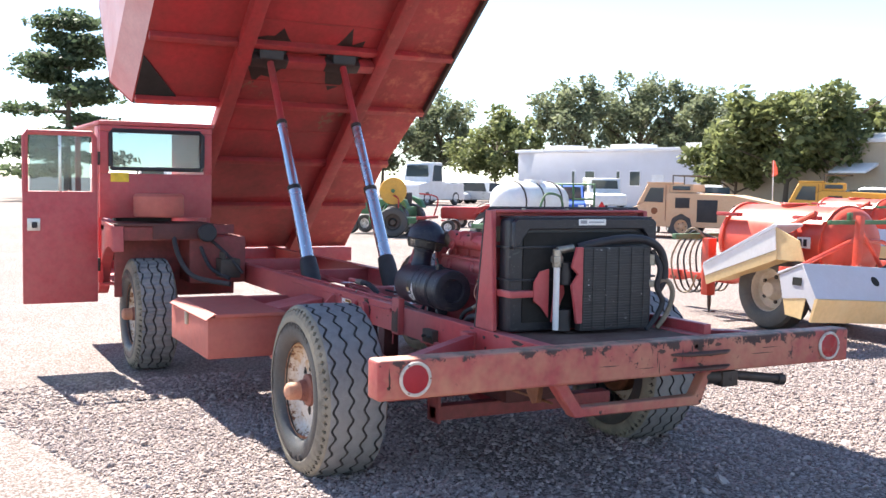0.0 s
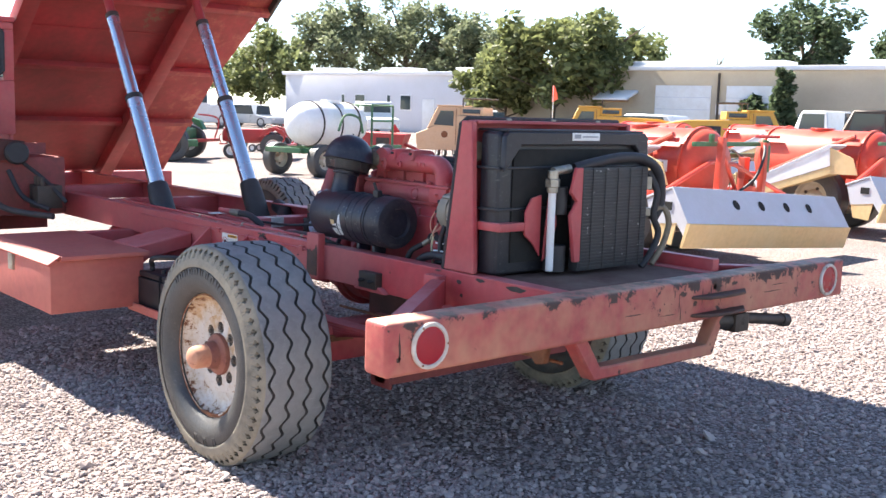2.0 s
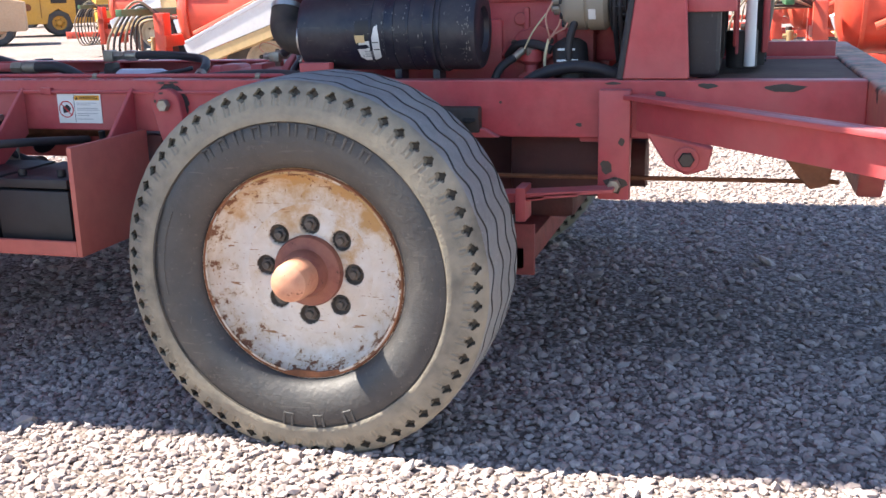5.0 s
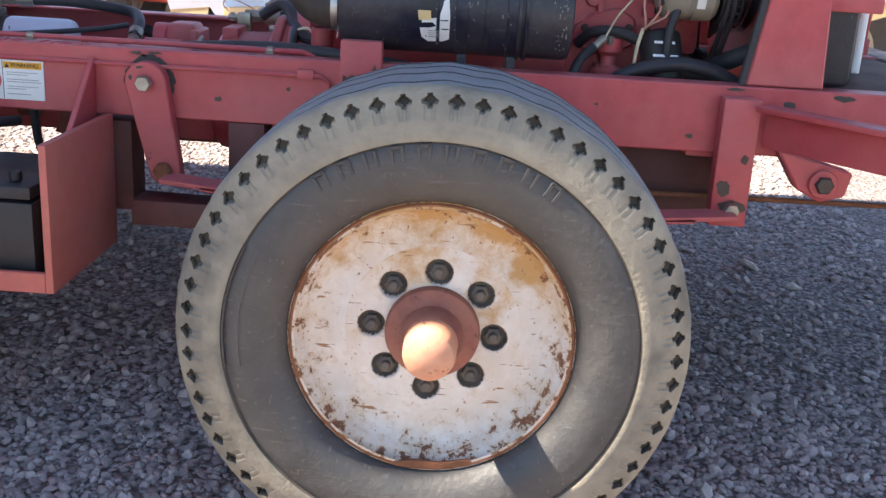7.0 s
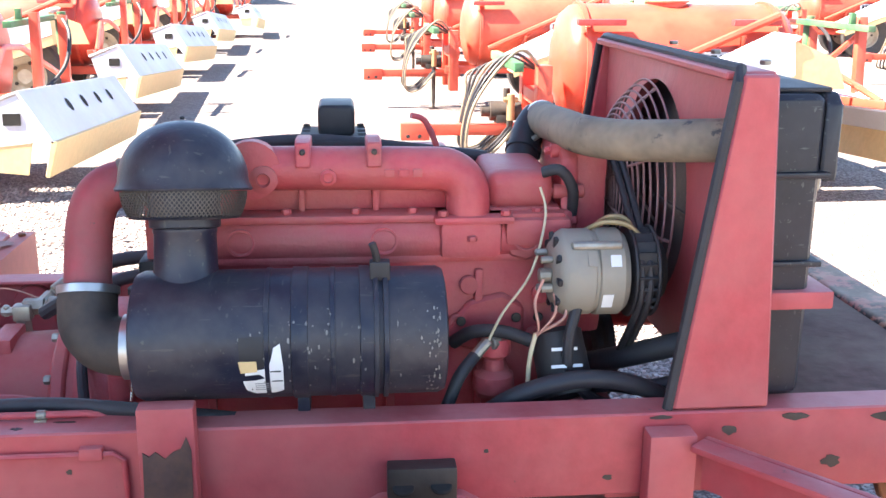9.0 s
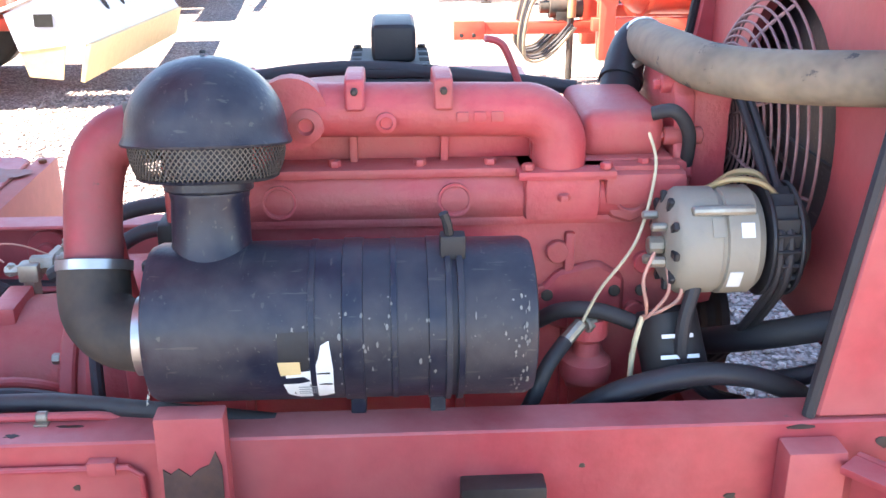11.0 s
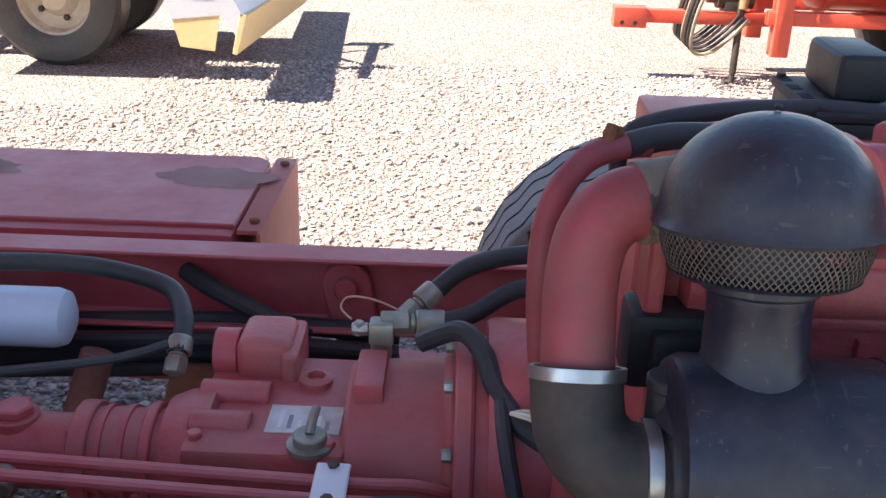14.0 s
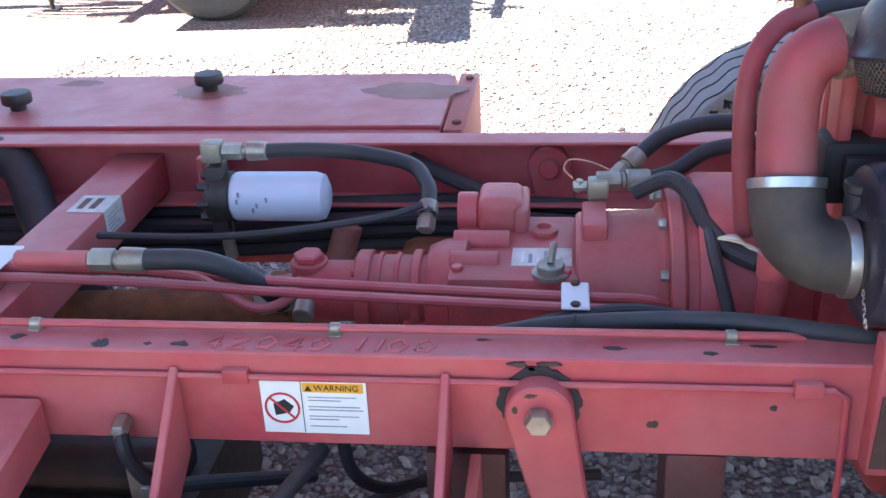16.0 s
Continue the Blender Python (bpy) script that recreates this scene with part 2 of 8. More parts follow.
reflector_ring = mat("dull_white_ring", (0.62, 0.56, 0.50), 0.5, vary=0.12, dirt=(0.42, 0.30, 0.2), dirt_amount=0.5, dirt_scale=25, bump=0.05)
worn_steel = mat("brown_bare_steel", (0.085, 0.045, 0.038), 0.7, vary=0.3, dirt=(0.16, 0.085, 0.05), dirt_amount=0.6, dirt_scale=20, bump=0.1)
plate_metal = mat("data_plate_metal", (0.68, 0.64, 0.57), 0.5, metal=0.0, vary=0.15, dirt=(0.3, 0.2, 0.12), dirt_amount=0.5, dirt_scale=20)
wire_cream = mat("cream_wire", (0.66, 0.56, 0.36), 0.5, bump=0.0)
wire_pink = mat("pink_wire", (0.55, 0.27, 0.20), 0.5, bump=0.0)
deck_mat = mat("dusty_deck_plate", (0.15, 0.080, 0.064), 0.85, vary=0.3, dirt=(0.24, 0.17, 0.13), dirt_amount=0.7, dirt_scale=5, bump=0.2, spec=0.2)
yellow_tan = mat("tan_yellow_liner", (0.68, 0.47, 0.22), 0.6, vary=0.12, dirt=(0.70, 0.54, 0.30), dirt_amount=0.6)
yellow_paint = mat("yellow_paint", (0.62, 0.33, 0.05), 0.5, vary=0.12, dirt=(0.5, 0.3, 0.1), dirt_amount=0.4)
tank_red = mat("bright_tank_red", (0.56, 0.06, 0.035), 0.4, vary=0.1, dirt=(0.55, 0.14, 0.08), dirt_amount=0.5, dirt_scale=1.2, bump=0.03)
green_paint = mat("green_paint", (0.035, 0.14, 0.055), 0.5, vary=0.2, dirt=DUST, dirt_amount=0.25)
orange_truck_paint = mat("peach_orange_paint", (0.62, 0.38, 0.22), 0.55, vary=0.1, dirt=(0.62, 0.44, 0.29), dirt_amount=0.5)
blue_paint = mat("blue_paint", (0.05, 0.12, 0.42), 0.4, vary=0.15)
silver_paint = mat("silver_paint", (0.48, 0.50, 0.52), 0.35, metal=0.4, vary=0.05)
wall_grey = mat("pale_grey_cladding", (0.62, 0.62, 0.66), 0.7, vary=0.05, dirt=(0.5, 0.5, 0.5), dirt_amount=0.3, dirt_scale=0.6)
wall_tan = mat("tan_block_wall", (0.44, 0.38, 0.29), 0.8, vary=0.08, dirt=(0.34, 0.29, 0.22), dirt_amount=0.5, dirt_scale=0.5)
roof_white = mat("white_roof_trim", (0.75, 0.75, 0.76), 0.6, vary=0.04)
# Near-black that stands in for shade inside holes, slots, bays and the radiator core.
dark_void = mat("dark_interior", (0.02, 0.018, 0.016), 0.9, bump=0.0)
bark = mat("bark", (0.12, 0.09, 0.065), 0.9, vary=0.3, bump=0.5, bump_scale=20)


def leaf_mat(name, base):
    """Leaves that let some light through, each leaf of its own tone."""
    m = bpy.data.materials.new(name)
    m.use_nodes = True
    n, k = m.node_tree.nodes, m.node_tree.links
    b = n["Principled BSDF"]
    b.inputs["Roughness"].default_value = 0.55
    b.inputs["Specular IOR Level"].default_value = 0.25
    geo = n.new("ShaderNodeNewGeometry")
    cr = n.new("ShaderNodeValToRGB")
    e = cr.color_ramp.elements
    e[0].color = (*[c * 0.55 for c in base], 1)
    e[1].color = (base[0] * 1.5, base[1] * 1.35, base[2] * 1.3, 1)
    k.new(geo.outputs["Random Per Island"], cr.inputs[0])
    k.new(cr.outputs[0], b.inputs["Base Color"])
    tl = n.new("ShaderNodeBsdfTranslucent")
    k.new(cr.outputs[0], tl.inputs["Color"])
    mx = n.new("ShaderNodeMixShader")
    mx.inputs[0].default_value = 0.48
    k.new(b.outputs[0], mx.inputs[1])
    k.new(tl.outputs[0], mx.inputs[2])
    k.new(mx.outputs[0], n["Material Output"].inputs["Surface"])
    return m


leaf_a = leaf_mat("leaf_green", (0.165, 0.20, 0.085))
leaf_b = leaf_mat("leaf_grey_green", (0.185, 0.225, 0.135))
leaf_c = leaf_mat("conifer_green", (0.085, 0.125, 0.068))
flag_red = mat("orange_flag_cloth", (0.75, 0.10, 0.04), 0.7, bump=0.0)
yellow_tag = mat("yellow_decal", (0.72, 0.50, 0.04), 0.5, bump=0.0)
grease = mat("black_grease", (0.035, 0.018, 0.015), 0.5, vary=0.3, bump=0.1)
# Grimy red with the underside's shade darkened into it.
shaded_grimy_red = mat("shade_darkened_grimy_red", (0.12, 0.034, 0.030), 0.6, vary=0.35, dirt=(0.045, 0.03, 0.025), dirt_amount=0.7, dirt_scale=6, bump=0.2)
grimy_red_paint = mat("dusty_dark_red_paint", (0.27, 0.050, 0.048), 0.6, vary=0.25, dirt=(0.15, 0.06, 0.045), dirt_amount=0.6, dirt_scale=5, bump=0.12)
red_barn = mat("tractor_red_paint", (0.40, 0.03, 0.03), 0.45, vary=0.15, dirt=(0.3, 0.1, 0.08), dirt_amount=0.4)


def glass_mat(name, tint, rough=0.03, clear=0.85):
    m = bpy.data.materials.new(name)
    m.use_nodes = True
    b = m.node_tree.nodes["Principled BSDF"]
    b.inputs["Base Color"].default_value = (*tint, 1)
    b.inputs["Roughness"].default_value = rough
    b.inputs["Transmission Weight"].default_value = clear
    b.inputs["IOR"].default_value = 1.45
    return m


glass = glass_mat("dusty_window_glass", (0.22, 0.31, 0.35), 0.0, 0.95)
glass_dark = glass_mat("tinted_window_glass", (0.05, 0.07, 0.08), 0.05, 0.2)


def gravel_mat(name, spread):
    """Crushed pink-grey stone: cells of stones, each of its own tone, with relief."""
    m = bpy.data.materials.new(name)
    m.use_nodes = True
    n, k = m.node_tree.nodes, m.node_tree.links
    b = n["Principled BSDF"]
    b.inputs["Roughness"].default_value = 0.9
    b.inputs["Specular IOR Level"].default_value = 0.2
    co = n.new("ShaderNodeTexCoord")
    warp = n.new("ShaderNodeTexNoise")
    warp.inputs["Scale"].default_value = 30
    wv = n.new("ShaderNodeVectorMath")
    wv.operation = "MULTIPLY_ADD"
    k.new(co.outputs["Object"], warp.inputs["Vector"])
    k.new(warp.outputs["Color"], wv.inputs[0])
    wv.inputs[1].default_value = (0.02, 0.02, 0.0)
    k.new(co.outputs["Object"], wv.inputs[2])
    v = n.new("ShaderNodeTexVoronoi")
    v.inputs["Scale"].default_value = spread
    k.new(wv.outputs[0], v.inputs["Vector"])
    cr = n.new("ShaderNodeValToRGB")
    e = cr.color_ramp.elements
    e[0].position, e[0].color = 0.0, (0.173, 0.138, 0.126, 1)
    e[1].position, e[1].color = 1.0, (0.430, 0.366, 0.338, 1)
    mid = e.new(0.5)
    mid.color = (0.312, 0.258, 0.237, 1)
    sep = n.new("ShaderNodeSeparateColor")
    k.new(v.outputs["Color"], sep.inputs[0])
    k.new(sep.outputs[0], cr.inputs[0])
    broad = n.new("ShaderNodeTexNoise")
    broad.inputs["Scale"].default_value, broad.inputs["Detail"].default_value = 0.5, 6
    k.new(co.outputs["Object"], broad.inputs["Vector"])
    mx = n.new("ShaderNodeMix")
    mx.data_type, mx.blend_type = "RGBA", "MULTIPLY"
    mr = n.new("ShaderNodeMapRange")
    mr.inputs["From Min"].default_value, mr.inputs["From Max"].default_value = 0.3, 0.7
    mr.inputs["To Min"].default_value, mr.inputs["To Max"].default_value = 0.80, 1.12
    k.new(broad.outputs[0], mr.inputs["Value"])
    mx.inputs["Factor"].default_value = 1.0
    k.new(cr.outputs[0], mx.inputs[6])
    k.new(mr.outputs[0], mx.inputs[7])
    # Gaps between stones go dark brown: crevice shade put into the colour.
    crevice_shade = n.new("ShaderNodeMix")
    crevice_shade.data_type = "RGBA"
    gap = n.new("ShaderNodeMapRange")
    gap.inputs["From Min"].default_value, gap.inputs["From Max"].default_value = 0.45, 0.75
    k.new(v.outputs["Distance"], gap.inputs["Value"])
    k.new(gap.outputs[0], crevice_shade.inputs["Factor"])
    k.new(mx.outputs[2], crevice_shade.inputs[6])
    crevice_shade.inputs[7].default_value = (0.130, 0.102, 0.090, 1)
    k.new(crevice_shade.outputs[2], b.inputs["Base Color"])
    bp = n.new("ShaderNodeBump")
    bp.invert = True
    bp.inputs["Strength"].default_value, bp.inputs["Distance"].default_value = 0.9, 0.012
    k.new(v.outputs["Distance"], bp.inputs["Height"])
    k.new(bp.outputs[0], b.inputs["Normal"])
    return m


def stone_mat():
    """Single stones of the gravel: a tone for each stone."""
    m = bpy.data.materials.new("gravel_stone")
    m.use_nodes = True
    n, k = m.node_tree.nodes, m.node_tree.links
    b = n["Principled BSDF"]
    b.inputs["Roughness"].default_value = 0.85
    b.inputs["Specular IOR Level"].default_value = 0.25
    geo = n.new("ShaderNodeNewGeometry")
    cr = n.new("ShaderNodeValToRGB")
    e = cr.color_ramp.elements
    e[0].position, e[0].color = 0.0, (0.242, 0.199, 0.184, 1)
    e[1].position, e[1].color = 1.0, (0.456, 0.388, 0.356, 1)
    mid = e.new(0.55)
    mid.color = (0.339, 0.274, 0.254, 1)
    k.new(geo.outputs["Random Per Island"], cr.inputs[0])
    k.new(cr.outputs[0], b.inputs["Base Color"])
    return m


gravel = gravel_mat("crushed_gravel", 72.0)
stone = stone_mat()

# ---- mesh helpers ----


def part(name, bm, material, parent=None, label="", smooth=35):
    """Links a bmesh as one mesh object under a thing or under a part."""
    me = bpy.data.meshes.new(name)
    bmesh.ops.recalc_face_normals(bm, faces=bm.faces)
    bm.to_mesh(me)
    bm.free()
    if smooth:
        for p in me.polygons:
            p.use_smooth = True
        me.set_sharp_from_angle(angle=radians(smooth))
    for m in material if isinstance(material, (list, tuple)) else [material]:
        me.materials.append(m)
    ob = new(name, me)
    if parent:
        ob.parent = parent
    if label:
        tagged(ob, label=label)
    return ob


def thing(name, label, category, group="", at=None):
    ob = new(name)
    ob.empty_display_size = 0.2
    if at is not None:
        ob.matrix_basis = at
    return tagged(ob, label, category, group)


def join(*parts_):
    out = bmesh.new()
    for b in parts_:
        me = bpy.data.meshes.new("tmp")
        b.to_mesh(me)
        b.free()
        out.from_mesh(me)
        bpy.data.meshes.remove(me)
    return out


def moved(bm, m):
    bmesh.ops.transform(bm, matrix=m, verts=bm.verts)
    return bm


def bx(x0, x1, y0, y1, z0, z1, bev=0.004, seg=2):
    bm = bmesh.new()
    bmesh.ops.create_cube(bm, size=1.0)
    for v in bm.verts:
        v.co = Vector(((x0 + x1) / 2 + v.co.x * (x1 - x0), (y0 + y1) / 2 + v.co.y * (y1 - y0), (z0 + z1) / 2 + v.co.z * (z1 - z0)))
    bev = min(bev, 0.45 * min(abs(x1 - x0), abs(y1 - y0), abs(z1 - z0)))
    if bev > 0:
        bmesh.ops.bevel(bm, geom=bm.edges[:], offset=bev, segments=seg, affect="EDGES", profile=0.6)
    return bm


def prism(poly, axis, a0, a1, bev=0.003):
    """A plate: a polygon in the plane across an axis, thick from a0 to a1. Polygon in (x, z) for y, (y, z) for x, (x, y) for z."""
    bm = bmesh.new()
    put = {"x": lambda p, a: (a, p[0], p[1]), "y": lambda p, a: (p[0], a, p[1]), "z": lambda p, a: (p[0], p[1], a)}[axis]
    lo, hi = [bm.verts.new(put(p, a0)) for p in poly], [bm.verts.new(put(p, a1)) for p in poly]
    bm.faces.new(lo), bm.faces.new(hi[::-1])
    for i in range(len(poly)):
        j = (i + 1) % len(poly)
        bm.faces.new((lo[i], hi[i], hi[j], lo[j]))
    bmesh.ops.recalc_face_normals(bm, faces=bm.faces)
    bev = min(bev, 0.4 * abs(a1 - a0))
    if bev > 0:
        bmesh.ops.bevel(bm, geom=bm.edges[:], offset=bev, segments=1, affect="EDGES")
    return bm


def basis(direction):
    return Vector(direction).to_track_quat("Z", "Y").to_matrix().to_4x4()


def lathe(profile, origin=(0, 0, 0), axis=(0, 0, 1), seg=32, cap=True):
    """A turned form: profile of (radius, height) along the axis from the origin."""
    bm = bmesh.new()
    rings = []
    for r, h in profile:
        if r < 1e-5:
            rings.append([bm.verts.new((0, 0, h))])
        else:
            rings.append([bm.verts.new((r * math.cos(2 * math.pi * i / seg), r * math.sin(2 * math.pi * i / seg), h)) for i in range(seg)])
    for a, b in zip(rings, rings[1:]):
        for i in range(seg):
            j = (i + 1) % seg
            if len(a) == 1 and len(b) > 1:
                bm.faces.new((a[0], b[j], b[i]))
            elif len(b) == 1 and len(a) > 1:
                bm.faces.new((a[i], a[j], b[0]))
            elif len(a) > 1:
                bm.faces.new((a[i], a[j], b[j], b[i]))
    if cap:
        for ring in (rings[0], rings[-1]):
            if len(ring) > 2:
                bm.faces.new(ring)
    return moved(bm, Matrix.Translation(origin) @ basis(axis))


def rod(p0, p1, r, r1=None, seg=20, bev=0.002):
    d = Vector(p1) - Vector(p0)
    r1, h = r if r1 is None else r1, d.length
    b = min(bev, r * 0.4, r1 * 0.4, h * 0.3)
    return lathe([(r - b, 0), (r, b), (r1, h - b), (r1 - b, h)], p0, d, seg)


def smooth_path(pts, n=8):
    p = [Vector(q) for q in pts]
    if len(p) < 3:
        return p
    out = []
    for i in range(len(p) - 1):
        a, b, c, d = p[max(0, i - 1)], p[i], p[i + 1], p[min(len(p) - 1, i + 2)]
        for s in range(n):
            t = s / n
            out.append(0.5 * ((2 * b) + (c - a) * t + (2 * a - 5 * b + 4 * c - d) * t * t + (3 * b - a - 3 * c + d) * t ** 3))
    return out + [p[-1]]


def tube(pts, r, seg=12, n=8, curve=True, radii=None):
    """A round hose or pipe along a path."""
    path = smooth_path(pts, n) if curve else [Vector(q) for q in pts]
    bm = bmesh.new()
    rings, up = [], None
    for i, p in enumerate(path):
        d = (path[min(i + 1, len(path) - 1)] - path[max(i - 1, 0)]).normalized()
        if up is None:
            up = d.orthogonal().normalized()
        up = (up - d * up.dot(d)).normalized()
        side = d.cross(up)
        rr = r if radii is None else radii[0] + (radii[1] - radii[0]) * i / (len(path) - 1)
        rings.append([bm.verts.new(p + rr * (math.cos(2 * math.pi * j / seg) * up + math.sin(2 * math.pi * j / seg) * side)) for j in range(seg)])
    for a, b in zip(rings, rings[1:]):
        for i in range(seg):
            j = (i + 1) % seg
            bm.faces.new((a[i], a[j], b[j], b[i]))
    bm.faces.new(rings[0]), bm.faces.new(rings[-1])
    return bm


def hexnut(p, axis, r=0.012, h=0.012):
    return lathe([(r * 0.92, 0), (r, h * 0.15), (r, h * 0.8), (r * 0.85, h)], p, axis, 6)


def text_mesh(name, words, size, material, parent, m, label=""):
    """Lettering with Blender's own font, turned into a mesh."""
    cu = bpy.data.curves.new(name, "FONT")
    cu.body, cu.size, cu.extrude, cu.align_x, cu.align_y = words, size, 0.0004, "CENTER", "CENTER"
    tmp = bpy.data.objects.new(name, cu)
    me = bpy.data.meshes.new_from_object(tmp)
    bpy.data.objects.remove(tmp)
    me.materials.append(material)
    ob = new(name, me)
    ob.parent = parent
    ob.matrix_basis = m
    return ob


# ---- ground ----
bm = bmesh.new()
bmesh.ops.create_grid(bm, x_segments=2, y_segments=2, size=900)
ground = part("ground", bm, gravel, smooth=0)
tagged(ground, "pink-grey crushed gravel yard ground", "ground", kind="structure")

# ---- the truck ----
YC, RAIL_Y, RAIL_T, RAIL_B = 1.01, 0.57, 0.755, 0.612
truck = thing("spreader_truck", "old red agricultural truck chassis with tipped-up body", "truck")


def mirror(y):
    return 2 * YC - y


def channel(y_out, inward, x0, x1):
    """A C-section chassis rail with rounded flanges."""
    t, w = 0.008, 0.066 * inward
    y = y_out
    poly = [(y, RAIL_B), (y, RAIL_T), (y + w, RAIL_T), (y + w, RAIL_T - t), (y + t * inward, RAIL_T - t), (y + t * inward, RAIL_B + t), (y + w, RAIL_B + t), (y + w, RAIL_B)]
    return prism(poly, "x", x0, x1, 0.003)


for y_out, inward in ((RAIL_Y, 1), (mirror(RAIL_Y), -1)):
    part("chassis_rail", channel(y_out, inward, -5.2, 1.17), red, truck, "pinkish-red C-section steel chassis rail")
# crossmembers
part("crossmember", bx(-1.57, -1.465, 0.58, 1.44, 0.63, 0.716, 0.006), red, truck)
part("crossmember", bx(-2.75, -2.66, 0.58, 1.44, 0.63, 0.73, 0.006), red, truck)
part("crossmember", bx(0.50, 0.58, 0.58, 1.44, 0.60, 0.66, 0.006), red, truck)
part("crossmember", bx(-3.9, -3.8, 0.58, 1.44, 0.63, 0.73, 0.006), red, truck)
cm = part("label_plate", prism([(-1.537, 0.7162), (-1.537, 0.7176), (-1.4632, 0.7176), (-1.4632, 0.664), (-1.4646, 0.664), (-1.4646, 0.7162)], "y", 1.115, 1.195, 0), grubby_paper, truck, "grubby white warning sticker")
for q in range(5):
    part("label_text_bar", bx(-1.4634, -1.4626, 1.122 + 0.002 * (q % 2), 1.185 - 0.012 * (q % 3), 0.670 + 0.008 * q, 0.6718 + 0.008 * q, 0), paper_grey, cm)
for q in range(2):
    part("label_text_bar", bx(-1.525 + 0.024 * q, -1.512 + 0.024 * q, 1.13, 1.18, 0.7174, 0.7182, 0), deck_mat, cm)

# rear deck behind the radiator
part("deck_plate", bx(0.78, 1.165, 0.585, mirror(0.585), 0.742, 0.750, 0.002), deck_mat, truck, "dusty steel deck plate")
part("deck_edge", bx(0.76, 1.165, mirror(RAIL_Y) - 0.01, mirror(RAIL_Y) + 0.03, 0.745, 0.80, 0.004), red, truck)

# bumper
BX0, BX1, BZ0, BZ1, BYL, BYR = 1.17, 1.272, 0.605, 0.757, -0.20, 2.235
bumper = part("bumper", bx(BX0, BX1, BYL, BYR, BZ0, BZ1, 0.015, 4), bumper_paint, truck, "chipped orange-red steel rear bumper beam")
for y in (-0.050, 2.105):
    ring = part("reflector", lathe([(0.053, 0), (0.065, 0.0), (0.067, 0.006), (0.064, 0.011), (0.056, 0.012), (0.053, 0.006)], (BX1 - 0.001, y, 0.682), (1, 0, 0), 44, cap=False), reflector_ring, bumper, "round red reflector with dull white ring")
    part("lens", lathe([(0.0545, 0.0), (0.0542, 0.007), (0.040, 0.010), (0.0, 0.011)], (BX1 - 0.001, y, 0.682), (1, 0, 0), 44), lens_red, ring, "red lens")
    for q in (0, 2.1, 4.2):
        part("ring_screw", rod((BX1 + 0.009, y + 0.060 * math.cos(q), 0.682 + 0.060 * math.sin(q)), (BX1 + 0.0125, y + 0.060 * math.cos(q), 0.682 + 0.060 * math.sin(q)), 0.0035, seg=8), rust, ring)
# bare rusty scabs and cracks round the hitch and at the end
random.seed(4)
for i in range(22):
    if i < 9:
        y, z, w, d = random.gauss(1.30, 0.20), random.uniform(0.665, 0.735), random.uniform(0.012, 0.040), random.uniform(0.008, 0.020)
    elif i < 15:
        y, z, w, d = random.gauss(1.25, 0.25), random.uniform(0.64, 0.72), random.uniform(0.002, 0.005), random.uniform(0.015, 0.040)
    elif i < 20:
        y, z, w, d = random.gauss(1.35, 0.35), random.uniform(0.63, 0.70), random.uniform(0.02, 0.07), random.uniform(0.0015, 0.004)
    else:
        y, z, w, d = (-0.155, 0.68, 0.004, 0.045) if i == 20 else (-0.158, 0.655, 0.008, 0.010)
    pb = bmesh.new()
    pb.faces.new([pb.verts.new((BX1 + 0.0007, y + w * random.uniform(.5, 1.3) * math.cos(q * 0.3142), z + d * random.uniform(.5, 1.3) * math.sin(q * 0.3142))) for q in range(20)])
    part("worn_patch", pb, worn_steel, bumper, smooth=0)
# braces from the rails to the bumper ends
for side in (1, -1):
    ye, yr = (-0.10, 0.54) if side == 1 else (mirror(-0.10), mirror(0.54))
    a, b = Vector((0.65, yr, 0.690)), Vector((1.18, ye, 0.672))
    d = (b - a)
    m = Matrix.Translation((a + b) / 2) @ Matrix.Rotation(math.atan2(d.y, d.x), 4, "Z")
    h = d.length / 2
    part("bumper_brace", moved(join(bx(-h, h, -0.006, 0.006, -0.045, 0.045, 0.003), bx(-h, h, -0.046, -0.0055, 0.033, 0.0442, 0.003)), m), red, truck, "angle-iron brace")
# tow step under the bumper
strap = [(0.585, 0.61), (0.655, 0.61), (0.735, 0.497), (1.335, 0.497), (1.405, 0.62), (1.44, 0.62), (1.372, 0.455), (0.70, 0.455)]
part("step_bar", prism(strap, "x", 1.175, 1.235, 0.006), bumper_paint, truck, "bent faded steel step strap")
part("drawbar_pipe", join(rod((1.20, 1.40, 0.575), (1.235, 1.53, 0.57), 0.034), bx(1.20, 1.262, 1.47, 1.56, 0.53, 0.60, 0.006), rod((1.235, 1.56, 0.575), (1.25, 1.83, 0.54), 0.022), rod((1.25, 1.80, 0.543), (1.252, 1.84, 0.538), 0.027)), steel_dark, truck, "dark steel pipe end")
for z in (0.625, 0.690):
    part("pintle_plate", prism([(1.272, 1.16), (1.272, 1.50), (1.315, 1.44), (1.325, 1.33), (1.315, 1.22)], "z", z, z + 0.012, 0.003), worn_steel, truck, "rusty hitch plate")
part("rear_crossbeam", join(bx(0.30, 0.38, 0.50, mirror(0.50), 0.275, 0.345, 0.008), bx(0.28, 0.40, 0.50, 0.515, 0.265, 0.40, 0.004)), grimy_red_paint, truck, "dirty red lower crossbeam")
